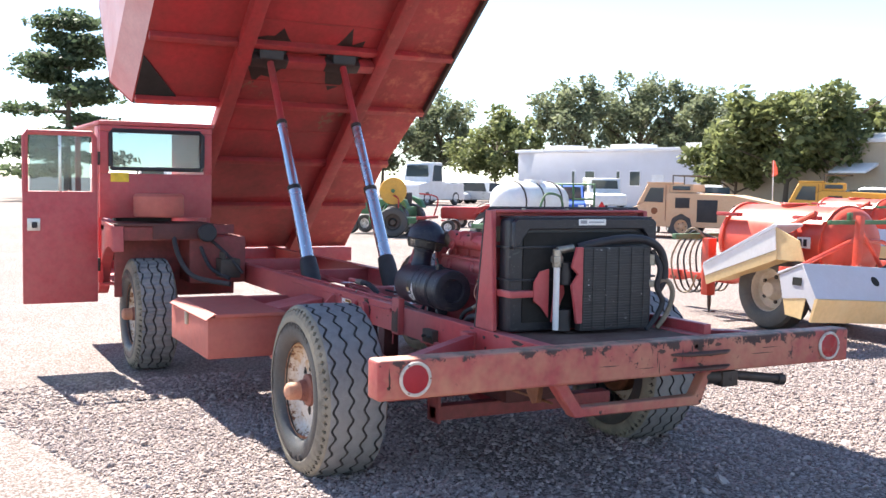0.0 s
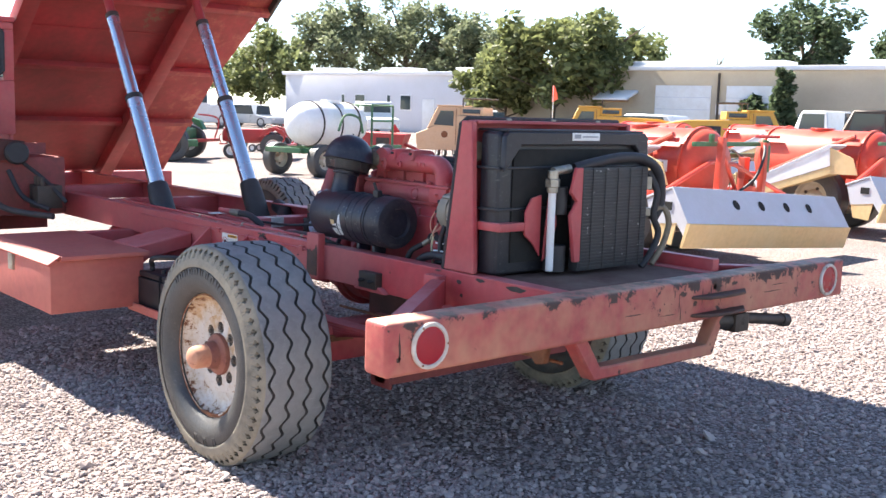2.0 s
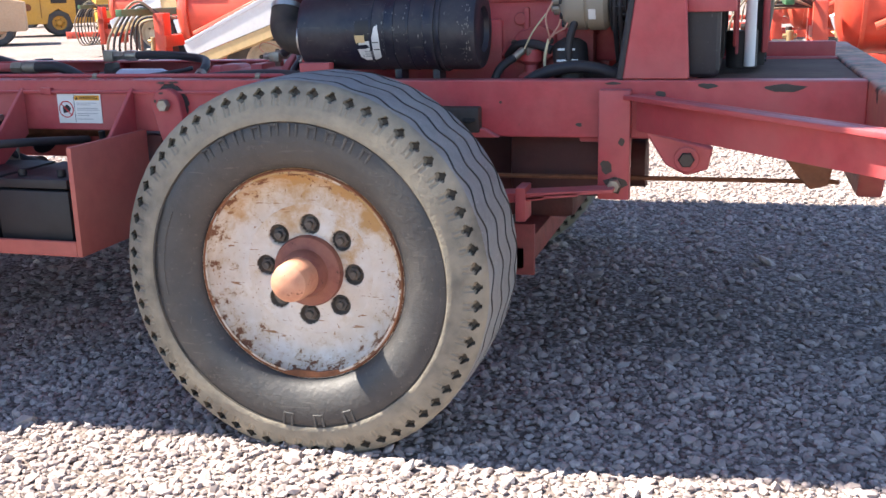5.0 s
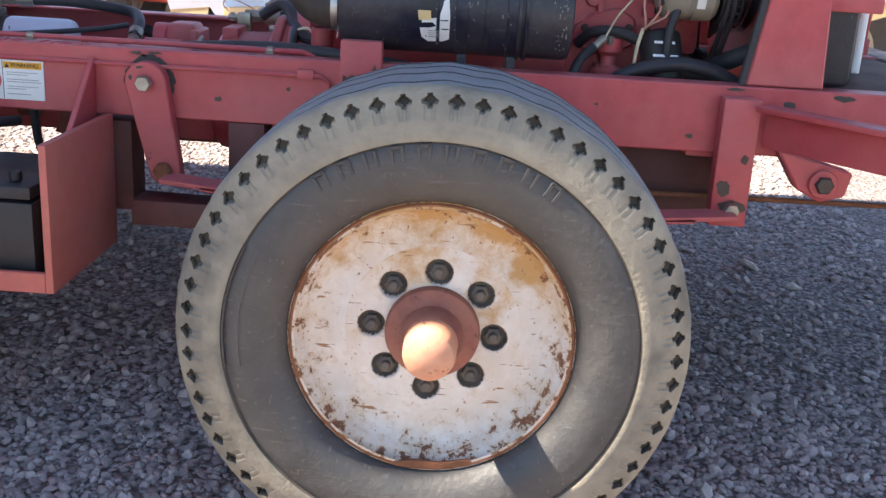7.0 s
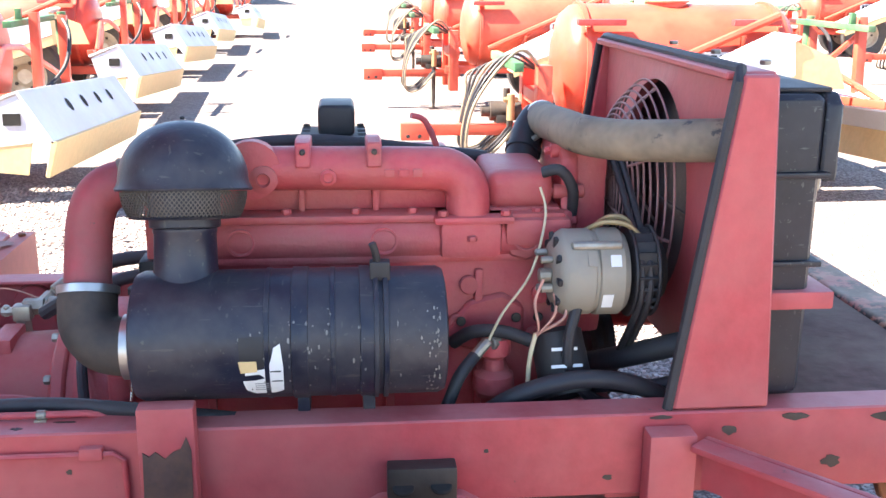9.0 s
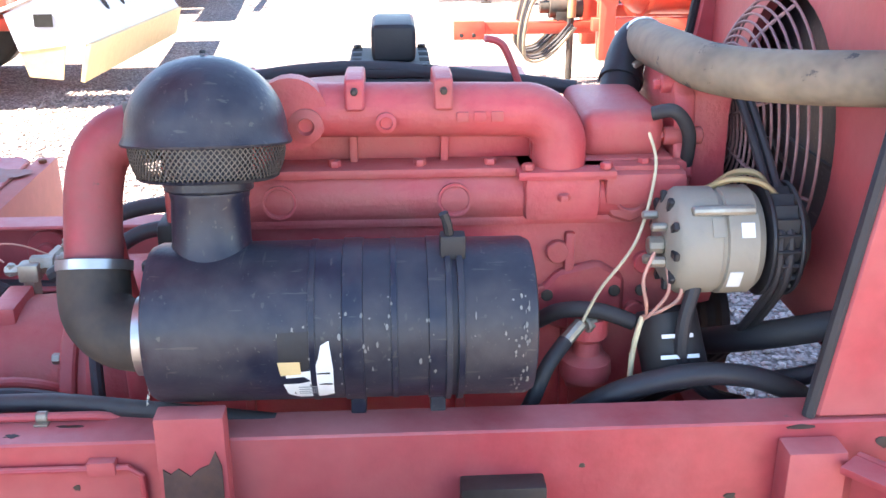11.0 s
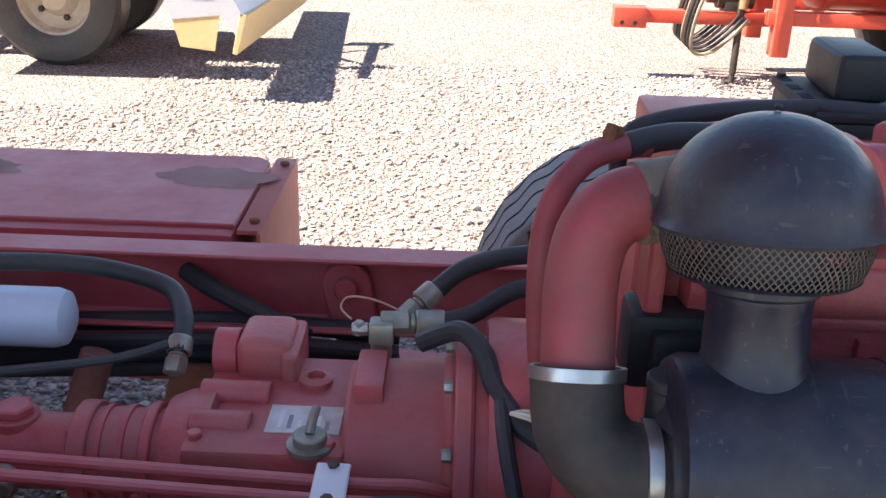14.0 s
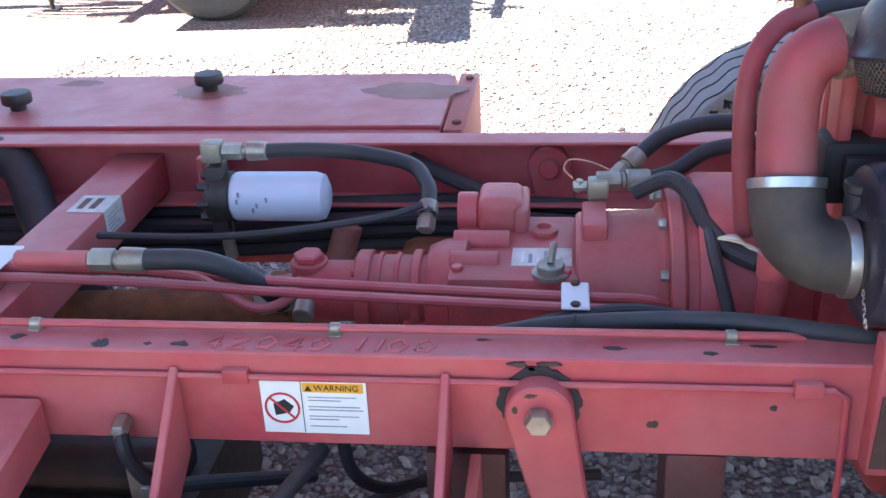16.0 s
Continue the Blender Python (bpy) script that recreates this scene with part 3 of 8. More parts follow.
# rail brackets
part("engine_mount", bx(-0.238, -0.152, 0.540, 0.575, 0.612, 0.803, 0.004), red, truck, "red mount bracket with worn bare patch")
part("worn_patch", prism([(-0.234, 0.625), (-0.160, 0.625), (-0.158, 0.735), (-0.165, 0.757), (-0.174, 0.738), (-0.186, 0.733), (-0.198, 0.722), (-0.212, 0.734), (-0.222, 0.726), (-0.231, 0.733)], "y", 0.5375, 0.5397, 0), worn_steel, truck)
sp = part("step_plate", bx(0.14, 0.25, 0.536, 0.572, 0.625, 0.690, 0.004), steel_dark, truck, "dark steel plate with two holes")
for x in (0.165, 0.225):
    part("plate_hole", rod((x, 0.537, 0.655), (x, 0.5345, 0.662), 0.017, seg=18), dark_void, sp)
part("step_gusset", prism([(0.09, 0.612), (0.30, 0.612), (0.26, 0.635), (0.13, 0.635)], "y", 0.545, 0.572, 0.003), red, truck)
rs_ = random.Random(8)
for cx, cz, rx, rz in ((0.70, 0.722, 0.018, 0.010), (0.715, 0.675, 0.009, 0.008), (0.50, 0.645, 0.010, 0.006), (-0.50, 0.66, 0.010, 0.007), (0.99, 0.738, 0.05, 0.011), (0.81, 0.742, 0.028, 0.008), (0.88, 0.66, 0.018, 0.012), (0.585, 0.748, 0.02, 0.004), (0.30, 0.70, 0.005, 0.004), (-0.35, 0.69, 0.005, 0.005)):
    poly_ = [(cx + rx * rs_.uniform(0.6, 1.1) * math.cos(q * 0.5236), cz + rz * rs_.uniform(0.6, 1.1) * math.sin(q * 0.5236)) for q in range(12)]
    part("worn_patch", prism(poly_, "y", 0.5688, 0.5705, 0), steel_dark, truck)
part("spring_hanger", join(bx(0.555, 0.632, 0.525, 0.568, 0.465, 0.735, 0.004)), red, truck, "flat steel spring hanger")
for cx, cz, rx, rz in ((0.596, 0.503, 0.034, 0.028), (0.575, 0.545, 0.016, 0.020), (0.612, 0.61, 0.008, 0.012)):
    poly_ = [(cx + rx * rs_.uniform(0.55, 1.1) * math.cos(q * 0.5236), cz + rz * rs_.uniform(0.55, 1.1) * math.sin(q * 0.5236)) for q in range(12)]
    part("worn_patch", prism(poly_, "y", 0.5232, 0.5255, 0), steel_dark, truck)
part("hanger_bolt", hexnut((0.596, 0.524, 0.503), (0, -1, 0), 0.017, 0.022), zinc, truck)
part("shackle_lug", join(prism([(0.67, 0.64), (0.83, 0.60), (0.82, 0.55), (0.77, 0.535), (0.72, 0.56)], "y", 0.50, 0.55, 0.004), rod((0.77, 0.49, 0.575), (0.77, 0.56, 0.575), 0.030)), red, truck)
part("lug_bolt", hexnut((0.77, 0.492, 0.575), (0, -1, 0), 0.019, 0.014), steel_dark, truck)
for y0, y1 in ((0.535, 0.568), (mirror(0.60), mirror(0.568))):
    lk = [(-0.645 + 0.044 * math.cos(q), 0.69 + 0.044 * math.sin(q)) for q in np.linspace(0.1, math.pi + 0.1, 12)] + [(-0.608 + 0.034 * math.cos(q), 0.505 + 0.034 * math.sin(q)) for q in np.linspace(math.pi + 0.1, 2 * math.pi + 0.1, 10)]
    part("shackle_link", prism(lk, "y", y0, y1, 0.003), red, truck, "rounded steel shackle link")
rl = random.Random(5)
ring_out, ring_in = [], []
for q in np.linspace(-0.55, math.pi + 0.55, 34):
    ring_out.append((-0.645 + (0.0505 + rl.uniform(0, 0.006)) * math.cos(q), 0.69 + (0.0505 + rl.uniform(0, 0.006)) * math.sin(q)))
    ring_in.append((-0.645 + 0.038 * math.cos(q), 0.69 + 0.038 * math.sin(q)))
part("worn_patch", prism(ring_out + ring_in[::-1], "y", 0.5665, 0.5705, 0), black_plain, truck, "black peeled ring round the link")
for cx, cz, rx, rz in ((-0.672, 0.7475, 0.016, 0.004), (-0.632, 0.7490, 0.020, 0.0035), (-0.655, 0.742, 0.006, 0.003), (-0.655, 0.722, 0.010, 0.003), (-0.675, 0.700, 0.004, 0.006)):
    front = 0.5335 if cz < 0.73 else 0.5665
    poly_ = [(cx + rx * rl.uniform(0.5, 1.1) * math.cos(q * 0.5236), cz + rz * rl.uniform(0.5, 1.1) * math.sin(q * 0.5236)) for q in range(12)]
    part("worn_patch", prism(poly_, "y", front, front + 0.004, 0), steel_dark, truck)
for cx, cy, rx, ry in ((-1.237, 0.585, 0.014, 0.016), (-1.125, 0.590, 0.016, 0.008), (-1.17, 0.588, 0.006, 0.005), (-0.80, 0.585, 0.009, 0.005), (-0.55, 0.60, 0.018, 0.005), (-0.43, 0.592, 0.010, 0.006), (-0.36, 0.612, 0.022, 0.004), (-0.72, 0.615, 0.012, 0.004), (-1.36, 0.60, 0.012, 0.010)):
    poly_ = [(cx + rx * rl.uniform(0.45, 1.1) * math.cos(q * 0.4488), cy + ry * rl.uniform(0.45, 1.1) * math.sin(q * 0.4488)) for q in range(14)]
    part("worn_patch", prism(poly_, "z", RAIL_T - 0.001, RAIL_T + 0.0008, 0), steel_dark, truck)
part("link_bolt", hexnut((-0.608, 0.535, 0.505), (0, -1, 0), 0.020, 0.022), rust, truck)
part("link_bolt", hexnut((-0.645, 0.535, 0.69), (0, -1, 0), 0.018, 0.020), zinc, truck)
part("link_bolt", rod((-0.645, mirror(0.60), 0.69), (-0.645, mirror(0.62), 0.69), 0.02), red, truck)
for x in (-1.136, -0.772):
    part("outrigger", prism([(0.565, 0.735), (0.565, 0.60), (0.30, 0.44), (0.28, 0.44), (0.28, 0.47)], "x", x, x + 0.012, 0.002), red, truck, "triangular steel outrigger plate")
part("outrigger_beam", prism([(0.566, 0.680), (0.566, 0.606), (0.27, 0.555), (0.27, 0.626)], "x", -1.60, -1.326, 0.005), red, truck)
part("brake_line", tube([(-1.9, 0.563, 0.722), (-0.28, 0.563, 0.722), (-0.265, 0.563, 0.71), (-0.262, 0.563, 0.62), (-0.262, 0.56, 0.55)], 0.0045, 8, curve=False), red, truck, "thin red painted brake line")
for x in (-1.062, -0.33):
    part("line_clip", bx(x, x + 0.035, 0.556, 0.571, 0.714, 0.734, 0.002), red, truck)

# weld-bead figures on the rail's top flange, as plain beads
strokes = (((0.75, 0), (0.75, 1), (0.0, 0.35), (1, 0.35)), ((0, 0.85), (0.5, 1), (0.95, 0.75), (0.1, 0), (1, 0)), ((0.5, 1), (0.05, 0.6), (0.2, 0.05), (0.7, 0), (0.98, 0.5), (0.5, 1)), ((0.5, 1), (0.4, 0)))
for i, (x, k_) in enumerate(((-1.095, 0), (-1.060, 1), (-1.022, 2), (-0.985, 0), (-0.950, 2), (-0.893, 3), (-0.868, 3), (-0.845, 2), (-0.808, 2))):
    part("weld_bead", tube([(x + 0.026 * u + 0.004 * v, 0.578 + 0.030 * v + 0.002 * (i % 3), RAIL_T + 0.0004) for u, v in strokes[k_]], 0.0026, 6, curve=False), red, truck)
# warning label on the rail, with its own pictogram, band and lines of small print
lab = part("warning_label", bx(-1.016, -0.872, 0.5672, 0.5692, 0.632, 0.716, 0.0006), paper, truck, "white warning label with orange band")
part("label_band", bx(-0.958, -0.876, 0.5662, 0.5674, 0.698, 0.712, 0), sticker_orange, lab)
text_mesh("label_word", "WARNING", 0.0125, ink, lab, pose(-0.912, 0.5658, 0.705, 90, 0, 0))
part("label_sign", lathe([(0.0215, 0), (0.0245, 0), (0.0245, 0.001), (0.0215, 0.001)], (-0.988, 0.567, 0.672), (0, -1, 0), 28, cap=False), ink_red, lab)
part("label_sign_bar", moved(bx(-0.022, 0.022, -0.0004, 0.0004, -0.0015, 0.0015, 0), pose(-0.988, 0.5664, 0.672, 0, 45, 0)), ink_red, lab)
part("label_sign_mark", prism([(-0.998, 0.66), (-0.978, 0.665), (-0.972, 0.675), (-0.984, 0.686), (-1.0, 0.678)], "y", 0.5664, 0.567, 0), ink, lab)
part("label_line", bx(-0.9605, -0.9595, 0.5664, 0.5674, 0.634, 0.714, 0), ink, lab)
tri = part("label_triangle", prism([(-0.955, 0.700), (-0.945, 0.700), (-0.950, 0.7095)], "y", 0.5654, 0.566, 0), ink, lab)
for z, w in ((0.690, 0.066), (0.685, 0.045), (0.675, 0.070), (0.670, 0.074), (0.660, 0.068), (0.655, 0.040), (0.644, 0.050)):
    part("label_text_bar", bx(-0.952, -0.952 + w, 0.5664, 0.5672, z - 0.0007, z + 0.0007, 0), paper_grey, lab)


# ---- wheels ----
def tyre_mesh(R, w, lugs, flat):
    """A tyre about the y axis, outer face towards -y: zigzag ribs, a pale shoulder band with star-shaped pits, and a flat at the ground."""
    half, cells, per = w / 2, 62, 14 if not lugs else 5
    n = cells * per
    side = [(0.545, -0.66, 1), (0.562, -0.82, 1), (0.595, -0.915, 1), (0.64, -0.975, 1), (0.69, -1.0, 1), (0.745, -0.998, 1), (0.783, -0.978, 1), (0.790, -0.966, 4), (0.797, -0.990, 2), (0.810, -1.0, 2), (0.835, -0.988, 2)]
    band = [(0.855 + 0.112 * k / 21, -0.975 + 0.125 * (k / 21) ** 1.3, 2) for k in range(22)]
    edge = [(0.978, -0.828, 2), (0.988, -0.795, 0)]
    crown = []
    for g in (-0.36, -0.12, 0.12, 0.36):
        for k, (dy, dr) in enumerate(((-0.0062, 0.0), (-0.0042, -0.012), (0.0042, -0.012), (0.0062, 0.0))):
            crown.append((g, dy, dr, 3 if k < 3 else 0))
    ang = np.arange(n) * 2 * np.pi / n
    tri = np.abs(((np.arange(n) * 58.0 / n) % 2) - 1) * 2 - 1 if not lugs else np.abs(((np.arange(n) * 36.0 / n) % 2) - 1) * 2 - 1
    wave = np.clip(1.35 * tri, -1, 1)
    u = np.abs(((np.arange(n) % per) + 0.5) / per * 2 - 1)
    rs, ys, ms = [], [], []

    def row(r, y, m):
        rs.append(np.broadcast_to(r, (n,)).astype(float))
        ys.append(np.broadcast_to(y, (n,)).astype(float))
        ms.append(np.broadcast_to(m, (n,)).astype(int))

    def flank(rows, sign):
        for f, y, m in rows:
            v = abs(f - 0.933) / 0.036
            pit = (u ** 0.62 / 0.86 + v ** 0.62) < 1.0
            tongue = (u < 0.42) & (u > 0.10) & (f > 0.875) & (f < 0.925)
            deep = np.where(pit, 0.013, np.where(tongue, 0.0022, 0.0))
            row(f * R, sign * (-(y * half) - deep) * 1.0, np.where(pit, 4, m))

    flank(side + band + edge, -1)
    for g, dy, dr, m in crown:
        dome = R * (1 - 0.014 * (abs(g) / 0.5) ** 2)
        row(dome + dr, (g + 0.034 * wave) * w * 0.92 + dy, m)
    flank([(f, y, m) for f, y, m in reversed(side + band[::4] + edge)] if lugs else [(f, y, m) for f, y, m in reversed(side + band + edge)], 1)
    r, y = np.array(rs), np.array(ys)
    if lugs:
        block = ((np.arange(n)[None] + 7 * (np.floor((y / w + 0.5) * 5).astype(int) % 2)) % 14) < 4
        r = np.where((r > 0.95 * R) & block, r - 0.014, r)
    x, z = r * np.sin(ang), r * np.cos(ang)
    low = z < -flat
    y = np.where(low, y * 1.02, y)
    z = np.where(low, -flat, z)
    k = len(rs)
    verts = np.stack([x, y, z], -1).reshape(-1, 3)
    j, i = np.meshgrid(np.arange(k - 1), np.arange(n), indexing="ij")
    i2 = (i + 1) % n
    faces = np.stack([j * n + i, j * n + i2, (j + 1) * n + i2, (j + 1) * n + i], -1).reshape(-1, 4)
    me = bpy.data.meshes.new("tyre")
    me.from_pydata(verts.tolist(), [], faces.tolist())
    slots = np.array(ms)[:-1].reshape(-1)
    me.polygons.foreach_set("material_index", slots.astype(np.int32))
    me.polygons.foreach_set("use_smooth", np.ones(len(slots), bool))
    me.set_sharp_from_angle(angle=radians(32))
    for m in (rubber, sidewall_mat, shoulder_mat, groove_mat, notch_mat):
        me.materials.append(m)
    return me


def rim_face(r0, r1, y, pits, turn):
    """The wheel disc's flat face with eight round nut sockets pressed into it."""
    nr, na = 44, 336
    rr = np.linspace(r0, r1, nr)[:, None]
    aa = (np.arange(na) * 2 * np.pi / na)[None]
    x, z = rr * np.sin(aa), rr * np.cos(aa)
    near = np.full(x.shape, 9.0)
    for k in range(8):
        a = radians(turn + 45 * k)
        near = np.minimum(near, np.hypot(x - pits * math.sin(a), z - pits * math.cos(a)))
    yy = y + 0.013 * np.clip((0.0235 - near) / 0.004, 0, 1)
    v = np.stack([x, yy, z], -1).reshape(-1, 3)
    j, i = np.meshgrid(np.arange(nr - 1), np.arange(na), indexing="ij")
    i2 = (i + 1) % na
    f = np.stack([j * na + i, j * na + i2, (j + 1) * na + i2, (j + 1) * na + i], -1).reshape(-1, 4)
    me = bpy.data.meshes.new("rim_disc")
    me.from_pydata(v.tolist(), [], f.tolist())
    me.materials.append(rim_white)
    me.materials.append(socket_mat)
    me.polygons.foreach_set("material_index", (near[:-1].reshape(-1) < 0.0225).astype(np.int32))
    me.polygons.foreach_set("use_smooth", np.ones(len(f), bool))
    return me


TYRES = {}


def arc_bar(r, a, wide, tall, thick, y):
    """A small raised bar on the sidewall at a radius and an angle from the top."""
    return moved(bx(-wide / 2, wide / 2, -thick, 0.002, -tall / 2, tall / 2, 0.0006, 1), Matrix.Translation((r * math.sin(a), y, r * math.cos(a))) @ Matrix.Rotation(a, 4, "Y"))


def raised_marks(w):
    """Moulded marks of the sidewall: block-letter shapes above and below, rows of fine print at one side, a slot-shaped rim at the other."""
    y = -w / 2 * 0.996
    out = []
    for k in range(10):
        a = radians(-34 + 7.4 * k)
        for da in (-0.026, 0.026):
            out.append(("letter_bar", arc_bar(0.318, a + da, 0.005, 0.026, 0.0022, y)))
        if k % 3 != 2:
            out.append(("letter_bar", arc_bar(0.329, a, 0.018, 0.005, 0.0022, y)))
    for k in range(3):
        a = radians(160 + 13 * k)
        for da in (-0.03, 0.03):
            out.append(("letter_bar", arc_bar(0.318, a + da, 0.005, 0.028, 0.0022, y)))
        out.append(("letter_bar", arc_bar(0.306, a, 0.019, 0.005, 0.0022, y)))
    for k in range(20):
        a = radians(76 + 2.1 * k)
        for q in range(4):
            out.append(("print_bar", arc_bar(0.285 + 0.011 * q, a, 0.0055, 0.007 if (k + q) % 3 else 0.004, 0.0014, y + 0.0022)))
    for k in range(14):
        a = radians(262 + 2.6 * k)
        for r in (0.306, 0.331):
            out.append(("slot_bar", arc_bar(r, a, 0.0145, 0.0022, 0.0018, y)))
    return out


def wheel(at, outward, R=0.420, w=0.34, lugs=False, turn=3.0):
    """A wheel part: tyre, rim, hub and nuts. outward -1: the outer face looks to -y."""
    m = Matrix.Translation(at) @ (Matrix.Identity(4) if outward < 0 else Matrix.Rotation(math.pi, 4, "Z"))
    n0 = -w / 2 + 0.085
    key = (R, w, lugs)
    if key not in TYRES:
        TYRES[key] = (tyre_mesh(R, w, lugs, at[2] + 0.001), rim_face(0.058, 0.146, n0, 0.1016, turn))
    tyre = new("tyre", TYRES[key][0])
    tagged(tyre, "worn dusty rubber tyre with zigzag ribs")
    rim = part("rim", lathe([(0.222, 0.0), (0.233, 0.002), (0.235, 0.010), (0.226, 0.018), (0.218, 0.024), (0.214, 0.036), (0.208, 0.046), (0.196, 0.054), (0.178, 0.055), (0.160, 0.0525), (0.146, 0.050)], (0, n0 - 0.05, 0), (0, 1, 0), 96, cap=False), rim_white, None, "rusty off-white steel rim")
    disc = new("rim_disc", TYRES[key][1])
    well = part("rim_well", lathe([(0.055, 0.05), (0.055, 0.12), (0.21, 0.14), (0.222, 0.14)], (0, n0 - 0.05, 0), (0, 1, 0), 48, cap=False), rim_white)
    cap = part("hub_cap", lathe([(0.030, -0.05), (0.0445, -0.052), (0.0435, -0.058), (0.0425, -0.100), (0.039, -0.114), (0.027, -0.124), (0.012, -0.127), (0.0, -0.1275)], (0, n0, 0), (0, 1, 0), 40), cap_paint, None, "worn orange domed hub cap")
    hub = part("hub", lathe([(0.0, 0.03), (0.078, 0.03), (0.079, -0.010), (0.076, -0.016), (0.060, -0.019), (0.053, -0.025), (0.049, -0.050), (0.045, -0.056), (0.03, -0.056)], (0, n0, 0), (0, 1, 0), 48), hub_red, None, "rusty dark red hub flange")
    holder = part("wheel", lathe([(0.14, 0.0), (0.15, 0.02), (0.15, 0.09), (0.14, 0.10)], (0, 0.02, 0), (0, 1, 0), 32), rust, truck, "truck wheel, rusty drum behind")
    rr = part("rim_rust", lathe([(0.2265, 0.0008), (0.2295, -0.0010), (0.2365, 0.008), (0.2365, 0.012), (0.233, 0.016)], (0, n0 - 0.0506, 0), (0, 1, 0), 64, cap=False), rust)
    kids = [tyre, rim, disc, well, hub, cap, rr]
    for i in range(8):
        a = radians(turn + 45 * i)
        p = (0.1016 * math.sin(a), n0 + 0.013, 0.1016 * math.cos(a))
        kids.append(part("wheel_nut", join(hexnut(p, (0, -1, 0), 0.0155, 0.010), rod((p[0], p[1] - 0.009, p[2]), (p[0], p[1] - 0.020, p[2]), 0.0085, seg=12)), socket_mat))
    if not lugs and outward < 0:
        for name, bm in raised_marks(w):
            kids.append(part(name, bm, sidewall_mat))
    kids.append(part("rust_scab", prism([(-0.06, -0.222), (-0.02, -0.214), (0.03, -0.216), (0.075, -0.206), (0.082, -0.214), (0.02, -0.229), (-0.045, -0.228)], "y", n0 - 0.0515, n0 - 0.045, 0.001), rust, None))
    for ob in kids:
        ob.parent = holder
    holder.matrix_basis = m
    return holder


WHEEL_Z = 0.395
wheel((0, 0.085, WHEEL_Z), -1)
wheel((0, mirror(0.085), WHEEL_Z), 1)
wheel((-3.08, -0.16, WHEEL_Z + 0.005), -1, R=0.413, w=0.30, lugs=True)
wheel((-3.08, mirror(-0.16), WHEEL_Z + 0.005), 1, R=0.413, w=0.30, lugs=True)

# axles, springs, underside
for x in (0.0, -3.08):
    part("axle", join(bx(x - 0.07, x + 0.07, 0.2, mirror(0.2), WHEEL_Z - 0.085, WHEEL_Z + 0.065, 0.02), lathe([(0.06, -0.13), (0.14, -0.08), (0.165, 0), (0.14, 0.08), (0.06, 0.13)], (x, YC, WHEEL_Z), (1, 0, 0), 24)), red, truck)
for ys in (0.50, mirror(0.50)):
    for i in range(6):
        h = 0.60 - 0.085 * i
        zz = 0.475 - 0.011 * i
        poly = []
        for t in np.linspace(-1, 1, 13):
            poly.append((h * t, zz + 0.028 * t * t))
        poly = poly + [(x, z - 0.010) for x, z in reversed(poly)]
        part("spring_leaf", prism(poly, "y", ys - 0.035, ys + 0.035, 0.001), red, truck)
    part("spring_clamp", join(bx(0.36, 0.385, ys - 0.042, ys + 0.042, 0.415, 0.500, 0.003)), red, truck)
    part("u_bolt_plate", bx(-0.09, 0.09, ys - 0.055, ys + 0.055, 0.40, 0.425, 0.004), rust, truck)
part("oil_pan", join(bx(-0.15, 0.45, 0.80, 1.20, 0.42, 0.60, 0.03), bx(0.1, 0.45, 0.84, 1.16, 0.34, 0.44, 0.03)), shaded_grimy_red, truck)
part("air_hose", tube([(-0.93, 0.64, 0.60), (-0.925, 0.66, 0.50), (-0.89, 0.72, 0.42), (-0.80, 0.80, 0.38), (-0.55, 0.85, 0.36)], 0.010, 10), black_rubber, truck, "black air hose under the rail")
part("air_hose", tube([(-1.12, 0.66, 0.38), (-1.0, 0.70, 0.37), (-0.90, 0.74, 0.385), (-0.78, 0.82, 0.40)], 0.010, 10), black_rubber, truck, "black air hose under the rail")
part("air_hose", tube([(-1.212, 0.545, 0.640), (-1.205, 0.54, 0.60), (-1.18, 0.56, 0.54), (-1.13, 0.62, 0.50), (-1.0, 0.72, 0.44)], 0.011, 10), black_rubber, truck, "black air hose under the rail")
part("hose_union", join(rod((-1.215, 0.568, 0.645), (-1.213, 0.540, 0.640), 0.013, seg=6), rod((-1.213, 0.545, 0.648), (-1.212, 0.543, 0.622), 0.010)), zinc, truck)
# Dark block added where only shade lies under the rails.
part("lower_guard", join(bx(-1.72, -1.17, 0.60, 0.98, 0.26, 0.44, 0.02), rod((-1.60, 0.70, 0.46), (-1.20, 0.70, 0.46), 0.05)), steel_dark, truck, "dark steel block added to fill the shade under the rails")
part("step_bracket", bx(-0.80, -0.69, 0.575, 0.66, 0.40, 0.60, 0.006), shaded_grimy_red, truck)
# Hoses added to darken the strip below the far rail.
for y, z, r in ((1.41, 0.605, 0.018), (1.37, 0.588, 0.015), (1.39, 0.555, 0.020), (1.40, 0.515, 0.016)):
    part("rail_hose", tube([(-2.4, y, z), (-1.5, y + 0.004, z - 0.014), (-1.1, y, z + 0.004), (-0.85, y + 0.008, z + 0.010), (-0.55, y, z)], r, 10), black_rubber, truck, "black hose added as dark filler under the far rail")
part("rail_hose", tube([(-0.93, 1.44, 0.70), (-0.88, 1.40, 0.69), (-0.80, 1.36, 0.67), (-0.70, 1.32, 0.64)], 0.017, 10), black_rubber, truck, "black hose through the far rail")
part("down_tube", rod((-1.04, 1.28, 0.62), (-1.10, 1.22, 0.42), 0.028), hub_red, truck, "rusty tube below the filter")
part("filter_port", join(rod((-1.29, 1.27, 0.655), (-1.29, 1.27, 0.60), 0.017, seg=6), rod((-1.29, 1.27, 0.60), (-1.285, 1.27, 0.55), 0.013)), zinc, truck)
